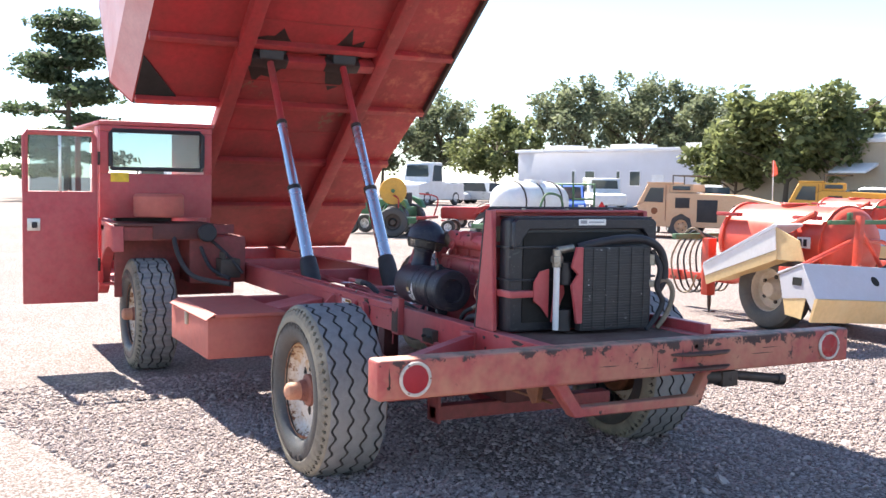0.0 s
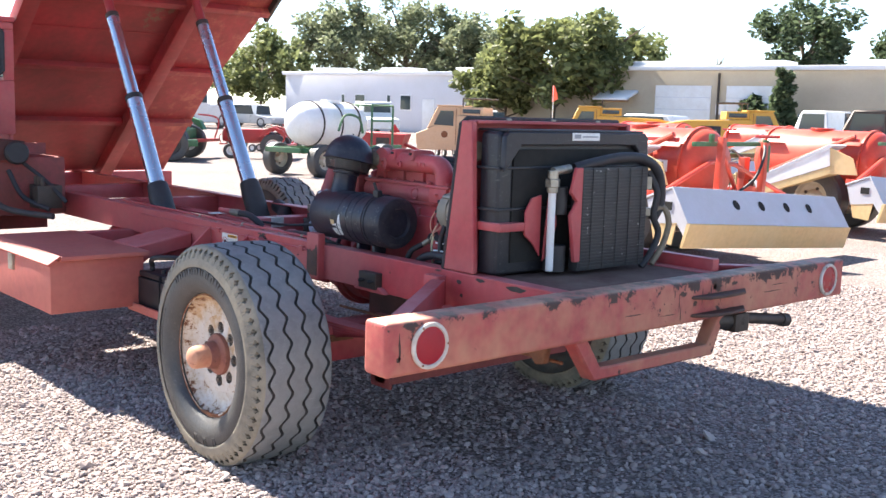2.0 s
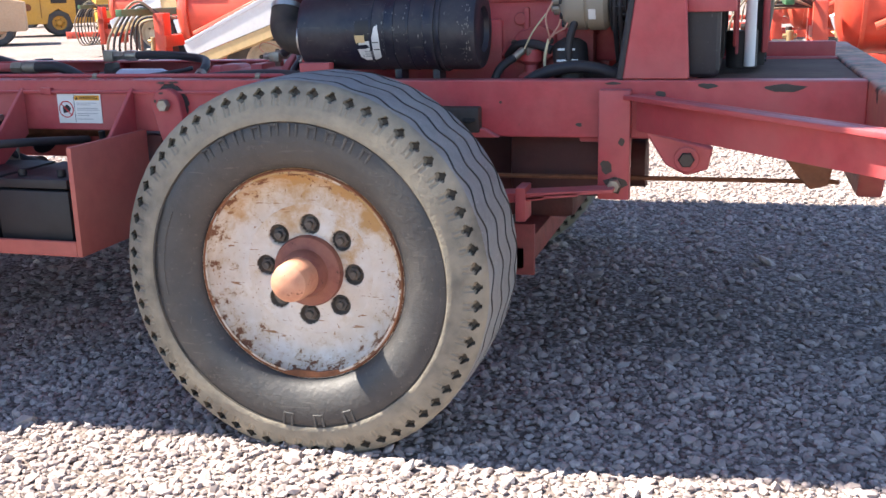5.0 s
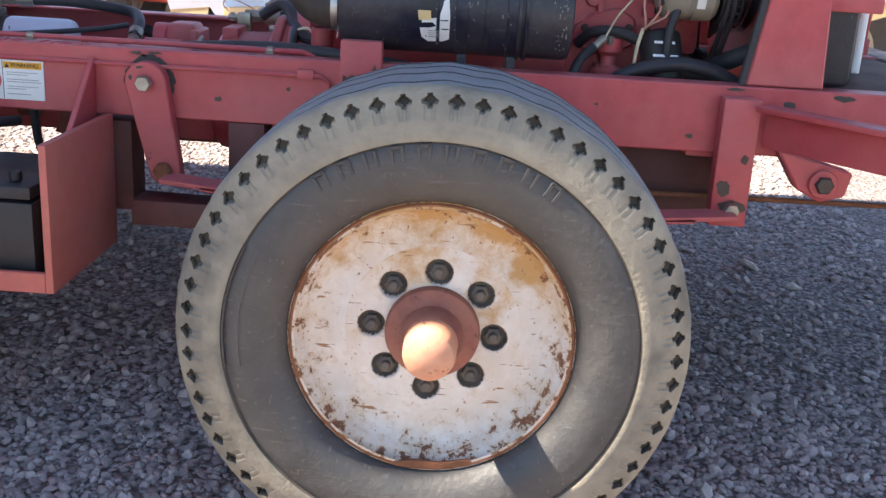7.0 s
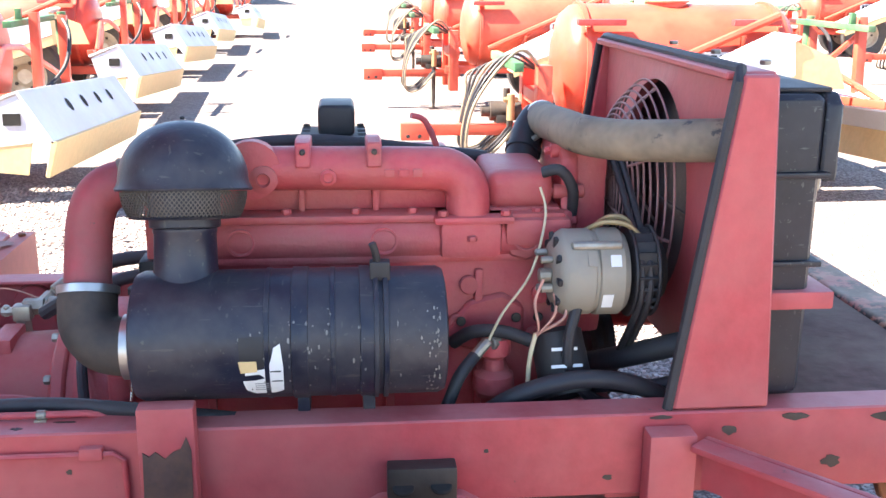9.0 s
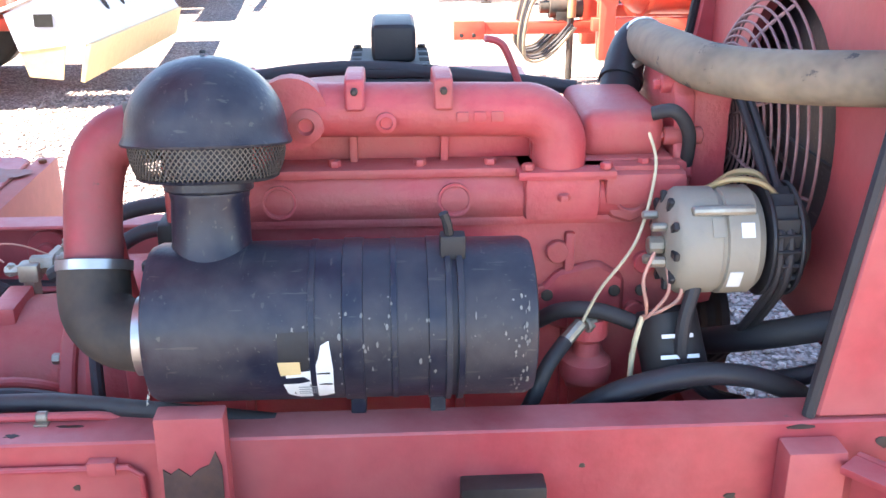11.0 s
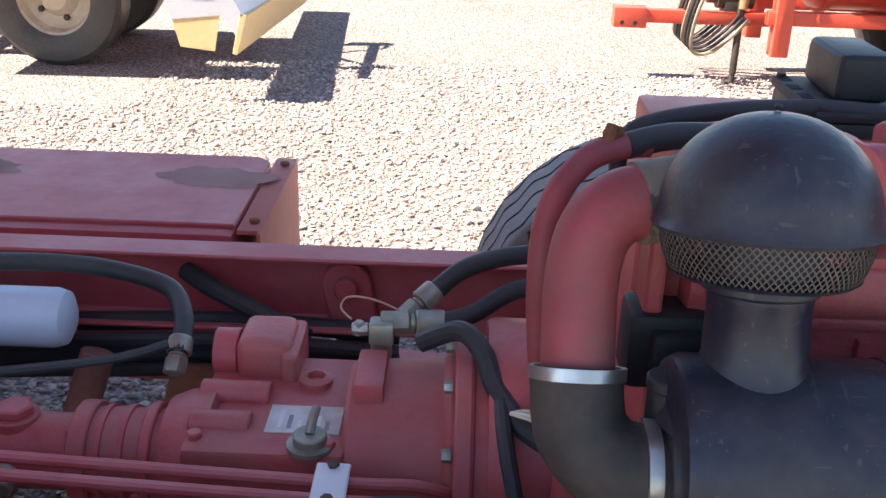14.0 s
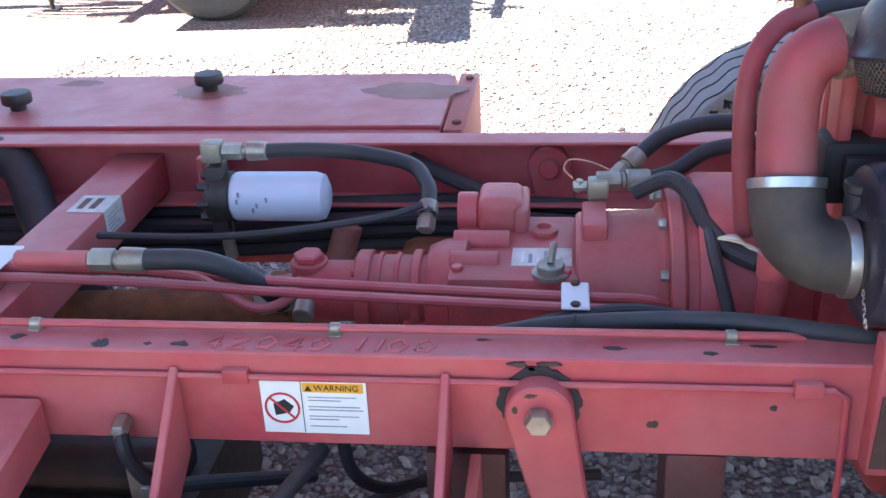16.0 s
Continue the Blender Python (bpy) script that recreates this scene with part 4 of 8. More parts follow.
part("bulk_hose", tube([(-1.90, 1.425, 0.735), (-1.78, 1.40, 0.70), (-1.70, 1.30, 0.63), (-1.60, 1.18, 0.56), (-1.50, 1.12, 0.48)], 0.042, 16), black_rubber, truck, "thick black hose")
part("valve_plate", join(bx(-1.225, -1.165, 0.560, 0.566, 0.505, 0.575, 0.002), rod((-1.19, 0.56, 0.545), (-1.19, 0.535, 0.545), 0.010, seg=6)), zinc, truck, "galvanised valve plate")
# Cylinder and box added to close off the lit ground under the chassis.
part("silencer", lathe([(0.03, 0), (0.07, 0.01), (0.08, 0.03), (0.08, 1.25), (0.07, 1.27), (0.03, 1.28)], (-0.95, 1.34, 0.48), (1, 0, 0), 28), rust, truck, "rust-coloured cylinder added to fill the dark under the chassis")
part("transfer_case", join(bx(0.30, 0.60, 0.66, 1.36, 0.44, 0.61, 0.03), rod((0.36, 0.95, 0.49), (0.64, 0.95, 0.49), 0.07)), shaded_grimy_red, truck)
part("spring_bracket", join(bx(-0.66, -0.46, 0.465, 0.545, 0.40, 0.455, 0.006), bx(-0.48, -0.40, 0.57, 0.66, 0.42, 0.612, 0.008)), shaded_grimy_red, truck)
part("brake_rod", rod((-0.1, 0.62, 0.50), (1.13, 0.66, 0.50), 0.006, seg=8), rust, truck)
part("hitch_hook", join(prism([(0.98, 0.61), (1.12, 0.61), (1.10, 0.50), (1.06, 0.49), (1.03, 0.52), (1.0, 0.56)], "y", 0.60, 0.625, 0.003)), rust, truck)

# battery box
bat = part("battery_tray", prism([(0.20, 0.335), (0.55, 0.335), (0.55, 0.352), (0.212, 0.352), (0.212, 0.375), (0.20, 0.375)], "x", -1.27, -0.735, 0.002), red_faded, truck, "faded red steel battery tray")
for x in (-1.22, -0.985):
    part("battery", join(bx(x, x + 0.22, 0.23, 0.52, 0.353, 0.50, 0.006), bx(x + 0.004, x + 0.216, 0.234, 0.516, 0.505, 0.53, 0.006), rod((x + 0.05, 0.28, 0.53), (x + 0.05, 0.28, 0.55), 0.012), rod((x + 0.17, 0.28, 0.53), (x + 0.17, 0.28, 0.55), 0.012)), black_plain, bat, "black battery")
part("tray_hanger", bx(-0.735, -0.72, 0.20, 0.55, 0.335, 0.62, 0.003), red_faded, bat)
part("battery_cable", tube([(-1.17, 0.28, 0.555), (-1.1, 0.26, 0.60), (-1.0, 0.40, 0.60), (-0.95, 0.6, 0.58)], 0.012), black_rubber, bat)

# tool box on the left
tb = part("tool_box", bx(-2.17, -1.22, -0.188, 0.26, 0.355, 0.600, 0.006), red_faded, truck, "faded pinkish-red steel tool box")
part("tool_box_lid", join(bx(-2.14, -1.19, -0.15, 0.275, 0.600, 0.622, 0.006), prism([(-0.205, 0.582), (-0.15, 0.618), (-0.15, 0.628), (-0.21, 0.590)], "x", -2.13, -1.19, 0.002)), red_faded, tb)
part("hinge", rod((-2.12, 0.275, 0.615), (-1.2, 0.275, 0.615), 0.008, seg=10), red_faded, tb)
part("latch", join(bx(-1.75, -1.69, -0.202, -0.186, 0.50, 0.59, 0.003)), zinc, tb)
part("box_arm", bx(-1.44, -1.36, 0.25, 0.57, 0.56, 0.62, 0.005), red, truck)
part("box_arm", bx(-2.1, -2.02, 0.25, 0.57, 0.56, 0.62, 0.005), red, truck)

# fuel tank on the right
ft = part("fuel_tank", bx(-2.25, -0.895, 1.66, 2.12, 0.34, 0.680, 0.02), red, truck, "red steel fuel tank with stained top")
part("tank_lid", join(prism([(-2.24, 1.69), (-0.90, 1.69), (-0.90, 2.10), (-0.93, 2.13), (-2.24, 2.13)], "z", 0.678, 0.690, 0.003)), red, ft)
part("tank_end", join(bx(-0.892, -0.845, 1.675, 2.145, 0.674, 0.684, 0.002), bx(-0.849, -0.842, 1.66, 2.145, 0.36, 0.684, 0.002)), red_faded, ft, "faded end flange")
part("tank_shelf", bx(-2.25, -0.85, 1.45, 1.69, 0.640, 0.652, 0.003), red, ft)
for x, y in ((-1.545, 1.99), (-2.0, 1.83)):
    part("filler_cap", join(rod((x, y, 0.69), (x, y, 0.715), 0.020), lathe([(0.036, 0), (0.038, 0.004), (0.038, 0.022), (0.035, 0.028), (0.0, 0.030)], (x, y, 0.708), (0, 0, 1), 18)), steel_dark, ft, "dark filler cap")
for x, y in ((-0.864, 1.72), (-0.864, 2.09)):
    part("tank_bolt", hexnut((x, y, 0.684), (0, 0, 1), 0.011, 0.008), rust, ft)
oil_stain = mat("oil_stained_red", (0.33, 0.115, 0.085), 0.5, vary=0.3, dirt=(0.22, 0.075, 0.05), dirt_amount=0.7, dirt_scale=12, bump=0.05)
for cx, cy, rx, ry in ((-1.00, 1.97, 0.12, 0.075), (-1.545, 1.97, 0.095, 0.075), (-1.93, 2.06, 0.06, 0.03)):
    stain = bmesh.new()
    pts = []
    for i in range(40):
        a = 2 * math.pi * i / 40
        s = 1 + 0.5 * noise.noise((cx + math.cos(a) * 1.6, cy + math.sin(a) * 1.6, 3.0)) + 0.25 * noise.noise((cx + math.cos(a) * 5, cy + math.sin(a) * 5, 1.0))
        pts.append(stain.verts.new((cx + rx * s * math.cos(a), cy + ry * s * math.sin(a), 0.6905)))
    stain.faces.new(pts)
    part("oil_stain", stain, oil_stain, ft, smooth=0)

# ---- engine ----
eng = part("engine", join(bx(-0.24, 0.50, 0.83, 1.19, 0.58, 0.955, 0.012), bx(-0.23, 0.49, 0.845, 1.18, 0.955, 1.03, 0.01)), red_engine, truck, "red-painted six-cylinder diesel engine block")
part("pushrod_cover", join(lathe([(0.02, 0), (0.038, 0.005), (0.042, 0.02), (0.042, 0.66), (0.038, 0.675), (0.02, 0.68)], (-0.21, 0.848, 0.985), (1, 0, 0), 28), bx(-0.21, 0.47, 0.815, 0.86, 0.945, 0.962, 0.006), bx(-0.21, 0.47, 0.815, 0.90, 1.018, 1.032, 0.005)), red_engine, eng, "long rounded cast side cover")
for x in (-0.098, 0.148, 0.40):
    part("core_plug", lathe([(0.024, -0.004), (0.024, 0.008), (0.0205, 0.008), (0.018, 0.0), (0, -0.001)], (x, 0.812, 0.988), (0, -1, 0.1), 28), red_engine, eng)
part("rocker_wall", join(bx(-0.20, 0.30, 0.87, 1.29, 1.03, 1.085, 0.010), *[bx(-0.13 + 0.13 * i, -0.118 + 0.13 * i, 0.855, 0.88, 1.03, 1.085, 0.004) for i in range(4)]), red_engine, eng)
part("valve_cover", join(bx(0.335, 0.455, 0.852, 1.06, 1.03, 1.100, 0.026, 4), bx(0.325, 0.465, 0.842, 1.07, 1.026, 1.036, 0.004)), red_engine, eng)
part("cast_shelf", join(bx(0.36, 0.48, 0.80, 0.88, 0.975, 1.025, 0.014), prism([(0.36, 0.975), (0.48, 0.975), (0.475, 0.945), (0.44, 0.962), (0.40, 0.945), (0.37, 0.955)], "y", 0.81, 0.86, 0.006)), red_engine, eng)
for i in range(4):
    part("block_rib", bx(-0.17 + 0.16 * i, -0.155 + 0.16 * i, 0.818, 0.84, 0.62, 0.93, 0.005), red_engine, eng)
part("pump_flange", prism([(0.24, 0.80), (0.30, 0.87), (0.36, 0.885), (0.40, 0.86), (0.40, 0.80), (0.33, 0.77)], "y", 0.815, 0.84, 0.006), red_engine, eng)
for x, z in ((0.285, 0.835), (0.385, 0.84), (0.425, 0.84)):
    part("flange_hole", rod((x, 0.816, z), (x, 0.810, z), 0.009, seg=14), steel_dark, eng)
part("fuel_pump", join(lathe([(0.0, 0), (0.035, 0.0), (0.038, 0.01), (0.036, 0.03), (0.02, 0.04), (0.018, 0.06), (0.03, 0.07), (0.03, 0.10), (0, 0.10)], (0.34, 0.775, 0.72), (0, 0, 1), 24), bx(0.31, 0.37, 0.77, 0.84, 0.70, 0.76, 0.01)), red_engine, eng, "red fuel lift pump")
mani = part("intake_manifold", join(tube([(-0.10, 0.84, 1.115), (-0.06, 0.84, 1.113), (0.20, 0.84, 1.110), (0.265, 0.84, 1.105), (0.295, 0.838, 1.075), (0.298, 0.835, 1.03), (0.298, 0.835, 1.02)], 0.038, 18), lathe([(0.045, -0.02), (0.05, -0.015), (0.05, 0.015), (0.0, 0.02)], (-0.075, 0.82, 1.115), (0, -1, 0), 24), bx(0.245, 0.355, 0.795, 0.90, 0.955, 1.025, 0.015)), red_engine, eng, "cast red intake manifold")
for i in range(3):
    part("cast_letter_bar", bx(0.15 + 0.024 * i, 0.166 + 0.024 * i, 0.7995, 0.803, 1.102, 1.116, 0.001), red_engine, mani)
part("manifold_flange", bx(0.235, 0.375, 0.79, 0.90, 1.018, 1.032, 0.006), red_engine, mani)
for x in (0.012, 0.132):
    part("lifting_lug", join(prism([(0.795, 1.120), (0.915, 1.120), (0.918, 1.150), (0.895, 1.162), (0.835, 1.166), (0.80, 1.162)], "x", x - 0.013, x + 0.013, 0.003)), red_engine, mani)
    part("lug_bolt", rod((x, 0.797, 1.148), (x, 0.785, 1.148), 0.005, seg=10), steel_dark, mani)
part("port_plug", lathe([(0.014, 0), (0.014, 0.008), (0.009, 0.010), (0.008, 0.004), (0, 0.004)], (0.054, 0.805, 1.103), (0, -1, 0), 20), red_engine, mani)
part("port_plug", lathe([(0.024, 0), (0.024, 0.01), (0.012, 0.014), (0.009, 0.004), (0, 0.004)], (-0.055, 0.808, 1.100), (0, -1, 0), 20), red_engine, mani)
for x, y, z in ((-0.14, 0.835, 1.032), (-0.02, 0.835, 1.032), (0.1, 0.835, 1.032), (0.2, 0.835, 1.032), (0.25, 0.80, 1.033), (0.36, 0.80, 1.033), (0.42, 0.83, 1.03), (0.30, 0.79, 0.99)):
    part("head_bolt", hexnut((x, y, z), (0, 0, 1), 0.009, 0.009), red_engine, eng)
for x, z in ((-0.2, 0.90), (-0.1, 0.80), (0.02, 0.80), (0.30, 0.90), (0.43, 0.88), (0.28, 0.83), (0.42, 0.80)):
    part("block_boss", rod((x, 0.835, z), (x, 0.818, z), 0.017), red_engine, eng)
part("side_cover", bx(-0.20, 0.25, 0.815, 0.84, 0.70, 0.90, 0.01), red_engine, eng)
bre = part("air_heater_base", bx(-0.005, 0.125, 1.085, 1.285, 1.070, 1.105, 0.008), black_plain, eng, "black flanged box base on the engine top")
part("air_heater_flange", bx(-0.008, 0.128, 1.082, 1.288, 1.1055, 1.120, 0.005), black_plain, bre)
part("air_heater_box", bx(0.030, 0.104, 1.128, 1.268, 1.1205, 1.184, 0.014, 3), black_plain, bre, "black square box")
for y in (1.10, 1.15, 1.20, 1.25):
    for x in (0.004, 0.118):
        part("flange_slot", bx(x - 0.008, x + 0.008, y, y + 0.028, 1.118, 1.1206, 0), dark_void, bre)
for x in (0.003, 0.117):
    for y in (1.093, 1.277):
        part("box_bolt", hexnut((x, y, 1.120), (0, 0, 1), 0.007, 0.006), steel_dark, bre)
part("coolant_pipe", tube([(-0.25, 1.10, 1.02), (-0.22, 1.1, 1.09), (0.0, 1.1, 1.12), (0.25, 1.08, 1.10), (0.36, 1.06, 1.09)], 0.012), black_rubber, eng)
part("dipstick_loop", tube([(0.27, 1.06, 1.09), (0.24, 1.05, 1.16), (0.21, 1.04, 1.175)], 0.006, 8), red_engine, eng)
part("water_pump", join(bx(0.49, 0.56, 0.88, 1.16, 0.78, 1.13, 0.02), rod((0.54, 1.0, 0.98), (0.566, 1.0, 0.98), 0.075), rod((0.48, 0.93, 1.10), (0.56, 0.93, 1.10), 0.04), prism([(0.85, 1.0), (1.05, 1.0), (1.03, 1.13), (0.95, 1.17), (0.87, 1.12)], "x", 0.47, 0.50, 0.004)), red_engine, eng)
part("timing_cover", prism([(0.85, 0.78), (1.12, 0.78), (1.13, 1.05), (1.08, 1.135), (0.985, 1.150), (0.90, 1.120), (0.862, 1.04)], "x", 0.476, 0.500, 0.006), red_engine, eng, "red cast timing cover")
for y, z in ((0.868, 1.06), (0.905, 1.128), (0.862, 0.95), (0.862, 0.87)):
    part("cover_boss", join(rod((0.455, y, z), (0.512, y, z), 0.013), rod((0.445, y, z), (0.456, y, z), 0.008, seg=6)), red_engine, eng)
fan = part("fan", join(rod((0.60, 1.0, 0.98), (0.645, 1.0, 0.98), 0.05)), black_plain, eng, "black cooling fan")
for i in range(6):
    part("fan_blade", moved(bx(-0.003, 0.003, -0.035, 0.035, 0.04, 0.165, 0.001), Matrix.Translation((0.625, 1.0, 0.98)) @ Matrix.Rotation(radians(60 * i + 12), 4, "X") @ Matrix.Rotation(radians(28), 4, "Z")), steel_dark, fan)
# alternator, belts and bracket
AY, AZC = 0.745, 0.945
alt = part("alternator", lathe([(0.0, 0), (0.048, 0.0), (0.066, 0.010), (0.074, 0.022), (0.074, 0.066), (0.0705, 0.068), (0.0705, 0.073), (0.075, 0.075), (0.075, 0.115), (0.066, 0.126), (0.0, 0.128)], (0.428, AY, AZC), (1, 0, 0), 44), alu, truck, "dusty cast-aluminium alternator")
for i in range(10):
    a = 2 * math.pi * i / 10
    part("vent_slot", moved(bx(-0.004, 0.004, -0.006, 0.006, -0.013, 0.013, 0.002, 1), Matrix.Translation((0.434, AY + 0.056 * math.cos(a), AZC + 0.056 * math.sin(a))) @ Matrix.Rotation(a - math.pi / 2, 4, "X")), black_plain, alt)
for a in (40, 130, 320):
    part("case_lug", rod((0.455, AY + 0.076 * math.cos(radians(a)), AZC + 0.076 * math.sin(radians(a))), (0.54, AY + 0.076 * math.cos(radians(a)), AZC + 0.076 * math.sin(radians(a))), 0.007, seg=10), zinc, alt)
for x0 in (0.560, 0.598):
    part("cooling_disc", lathe([(0.03, 0), (0.078, 0.0), (0.080, 0.003), (0.078, 0.006), (0.03, 0.006)], (x0, AY, AZC), (1, 0, 0), 40), black_plain, alt)
for i in range(22):
    a = 2 * math.pi * i / 22
    part("fan_fin", moved(bx(-0.020, 0.020, -0.003, 0.003, -0.010, 0.010, 0.001, 1), Matrix.Translation((0.582, AY + 0.069 * math.cos(a), AZC + 0.069 * math.sin(a))) @ Matrix.Rotation(a + 0.5, 4, "X")), black_plain, alt)
part("pulley", lathe([(0.03, 0), (0.048, 0), (0.040, 0.008), (0.048, 0.016), (0.03, 0.016)], (0.606, AY, AZC), (1, 0, 0), 28), steel_dark, alt)
for x, v, du, dv in ((0.478, 0.55, 0.008, 0.013), (0.517, 0.50, 0.009, 0.010), (0.505, -0.45, 0.009, 0.014)):
    m_ = Matrix.Translation((x + 0.01, AY - 0.0755 * math.cos(v), AZC + 0.0755 * math.sin(v))) @ Matrix.Rotation(-v, 4, "X")
    part("alternator_sticker", moved(bx(-du, du, -0.0006, 0.0006, -dv, dv, 0), m_), paper if x > 0.5 else alu, alt)
for dy, dz, r in ((-0.02, 0.0, 0.013), (0.0, -0.028, 0.007), (-0.035, -0.018, 0.008), (0.02, 0.03, 0.006), (-0.03, 0.03, 0.006)):
    part("terminal", rod((0.428, AY + dy, AZC + dz), (0.406, AY + dy, AZC + dz), r, seg=10), zinc, alt)
part("adjuster_arm", join(*[tube([(0.50 + d, 0.77 + d, 1.013), (0.525 + d * 0.6, 0.75 + d, 1.034 + d * 0.3), (0.558, 0.738 + d, 1.032 + d * 0.4), (0.582 - d * 0.5, 0.735 + d, 1.002)], 0.0048, 8) for d in (-0.008, 0.008)]), brass, alt, "tarnished brass-coloured slotted arm")
for dx in (0.0, 0.014):
    part("fan_belt", tube([(0.572 + dx, 0.68, 0.97), (0.572 + dx, 0.93, 1.12), (0.572 + dx, 1.05, 1.04), (0.572 + dx, 1.06, 0.95), (0.572 + dx, 1.0, 0.72), (0.572 + dx, 0.93, 0.66), (0.572 + dx, 0.70, 0.88), (0.572 + dx, 0.68, 0.97)], 0.0065, 8), black_rubber, eng, "black fan belt")
part("crank_pulley", lathe([(0.03, 0), (0.09, 0), (0.085, 0.012), (0.09, 0.024), (0.085, 0.036), (0.09, 0.048), (0.03, 0.048)], (0.555, 1.0, 0.70), (1, 0, 0), 32), steel_dark, eng)
of = part("oil_filter", join(lathe([(0.0, 0), (0.038, 0.0), (0.046, 0.008), (0.047, 0.10), (0.042, 0.115), (0, 0.115)], (0.445, 0.76, 0.835), (0.15, -0.45, -0.9), 28)), black_plain, truck, "black spin-on oil filter with pen marks")
for i, (du, dv, ln) in enumerate(((0.0, 0.012, 0.045), (0.004, -0.016, 0.055))):
    part("pen_mark_bar", moved(bx(-ln / 2, ln / 2, -0.0006, 0.0006, -0.0028, 0.0028, 0), pose(0.448 + du, 0.690 - 0.008 * i, 0.812 + dv, -28, 0, 4)), paper, of)
# wiring and hoses round the engine
part("dipstick_tube", tube([(0.425, 0.83, 1.075), (0.43, 0.80, 1.03), (0.40, 0.76, 0.94), (0.35, 0.75, 0.87), (0.325, 0.745, 0.82)], 0.0024, 8), wire_cream, truck, "thin cream wire")
part("wire_end", join(rod((0.325, 0.745, 0.822), (0.30, 0.73, 0.80), 0.010, seg=10), rod((0.33, 0.748, 0.815), (0.345, 0.76, 0.815), 0.012, seg=8)), zinc, truck)
part("oil_pressure_hose", tube([(0.30, 0.73, 0.80), (0.27, 0.70, 0.775), (0.25, 0.69, 0.73), (0.23, 0.69, 0.69)], 0.011), black_rubber, truck)
part("corrugated_loom", tube([(0.27, 0.80, 0.80), (0.30, 0.77, 0.83), (0.35, 0.755, 0.835), (0.40, 0.745, 0.82)], 0.012), black_rubber, truck)
part("lower_radiator_hose", tube([(0.48, 0.94, 0.70), (0.53, 0.86, 0.73), (0.59, 0.78, 0.775), (0.65, 0.73, 0.81), (0.71, 0.71, 0.83)], 0.021, 16), black_rubber, truck, "black lower radiator hose")
part("big_hose", tube([(0.40, 0.78, 0.66), (0.46, 0.74, 0.72), (0.53, 0.72, 0.745), (0.60, 0.71, 0.74), (0.68, 0.70, 0.76)], 0.014), black_rubber, truck)
part("wire_loom", tube([(0.47, 0.70, 0.90), (0.455, 0.69, 0.84), (0.46, 0.69, 0.78), (0.50, 0.70, 0.73), (0.56, 0.72, 0.70)], 0.010, 10), black_rubber, truck)
part("big_hose", tube([(0.30, 0.69, 0.70), (0.37, 0.665, 0.755), (0.46, 0.655, 0.782), (0.54, 0.66, 0.775), (0.60, 0.67, 0.75), (0.64, 0.69, 0.72)], 0.016), black_rubber, truck)
part("big_hose", tube([(0.36, 0.72, 0.70), (0.44, 0.70, 0.75), (0.52, 0.70, 0.76), (0.62, 0.70, 0.735)], 0.013), black_rubber, truck)
for pts in ([(0.41, 0.70, 0.945), (0.395, 0.69, 0.91), (0.40, 0.685, 0.875), (0.405, 0.70, 0.85)], [(0.45, 0.70, 0.90), (0.445, 0.69, 0.88), (0.42, 0.685, 0.865), (0.40, 0.70, 0.85)], [(0.43, 0.705, 0.92), (0.43, 0.69, 0.89), (0.41, 0.69, 0.86), (0.40, 0.70, 0.845)]):
    part("thin_wire", tube(pts, 0.0025, 6), wire_pink, truck)
part("thin_wire", tube([(0.40, 0.70, 0.85), (0.39, 0.70, 0.80), (0.39, 0.71, 0.72)], 0.004, 6), wire_cream, truck)
part("water_hose", tube([(0.43, 0.84, 1.10), (0.46, 0.83, 1.105), (0.485, 0.84, 1.07), (0.49, 0.86, 1.02)], 0.010), black_rubber, truck)
ths = part("thermostat", tube([(0.425, 1.055, 1.065), (0.438, 1.085, 1.098), (0.452, 1.115, 1.128), (0.468, 1.135, 1.150), (0.482, 1.140, 1.156)], 0.033, 20), black_plain, truck, "black rubber thermostat elbow")
part("elbow_band", lathe([(0.032, 0), (0.0365, 0.001), (0.0365, 0.012), (0.032, 0.013)], (0.436, 1.080, 1.093), (0.30, 0.66, 0.68), 28, cap=False), black_plain, ths)
part("elbow_flange", rod((0.418, 1.04, 1.045), (0.427, 1.058, 1.066), 0.042, seg=24), red_engine, ths)
part("band_screw", rod((0.452, 1.068, 1.122), (0.470, 1.078, 1.130), 0.006, seg=8), zinc, ths)
uh = part("radiator_hose", tube([(0.482, 1.135, 1.154), (0.483, 1.04, 1.160), (0.488, 0.93, 1.165), (0.500, 0.835, 1.167), (0.540, 0.775, 1.168), (0.595, 0.715, 1.175), (0.650, 0.665, 1.183), (0.70, 0.635, 1.188)], 0.035, 20), tan_rubber, truck, "dusty tan rubber radiator hose")
part("hose_clamp", rod((0.482, 1.137, 1.154), (0.4825, 1.118, 1.155), 0.0375, bev=0.001), steel, uh)

# air cleaner with rain cap
AX, AZ = 0.655, 0.880
acl = part("air_cleaner", join(lathe([(0, 0), (0.085, 0), (0.098, 0.004), (0.103, 0.015), (0.103, 0.475), (0.098, 0.485), (0.085, 0.488), (0.06, 0.488), (0.055, 0.475), (0.0, 0.475)], (-0.250, AX, AZ), (1, 0, 0), 56)), black_metal, truck, "scuffed black canister air cleaner")
for x, r in ((-0.045, 0.1045), (0.055, 0.1045), (0.122, 0.108), (0.137, 0.108)):
    part("body_band", lathe([(0.10, 0), (r, 0.001), (r, 0.008), (0.10, 0.009)], (x, AX, AZ), (1, 0, 0), 56, cap=False), black_metal, acl)
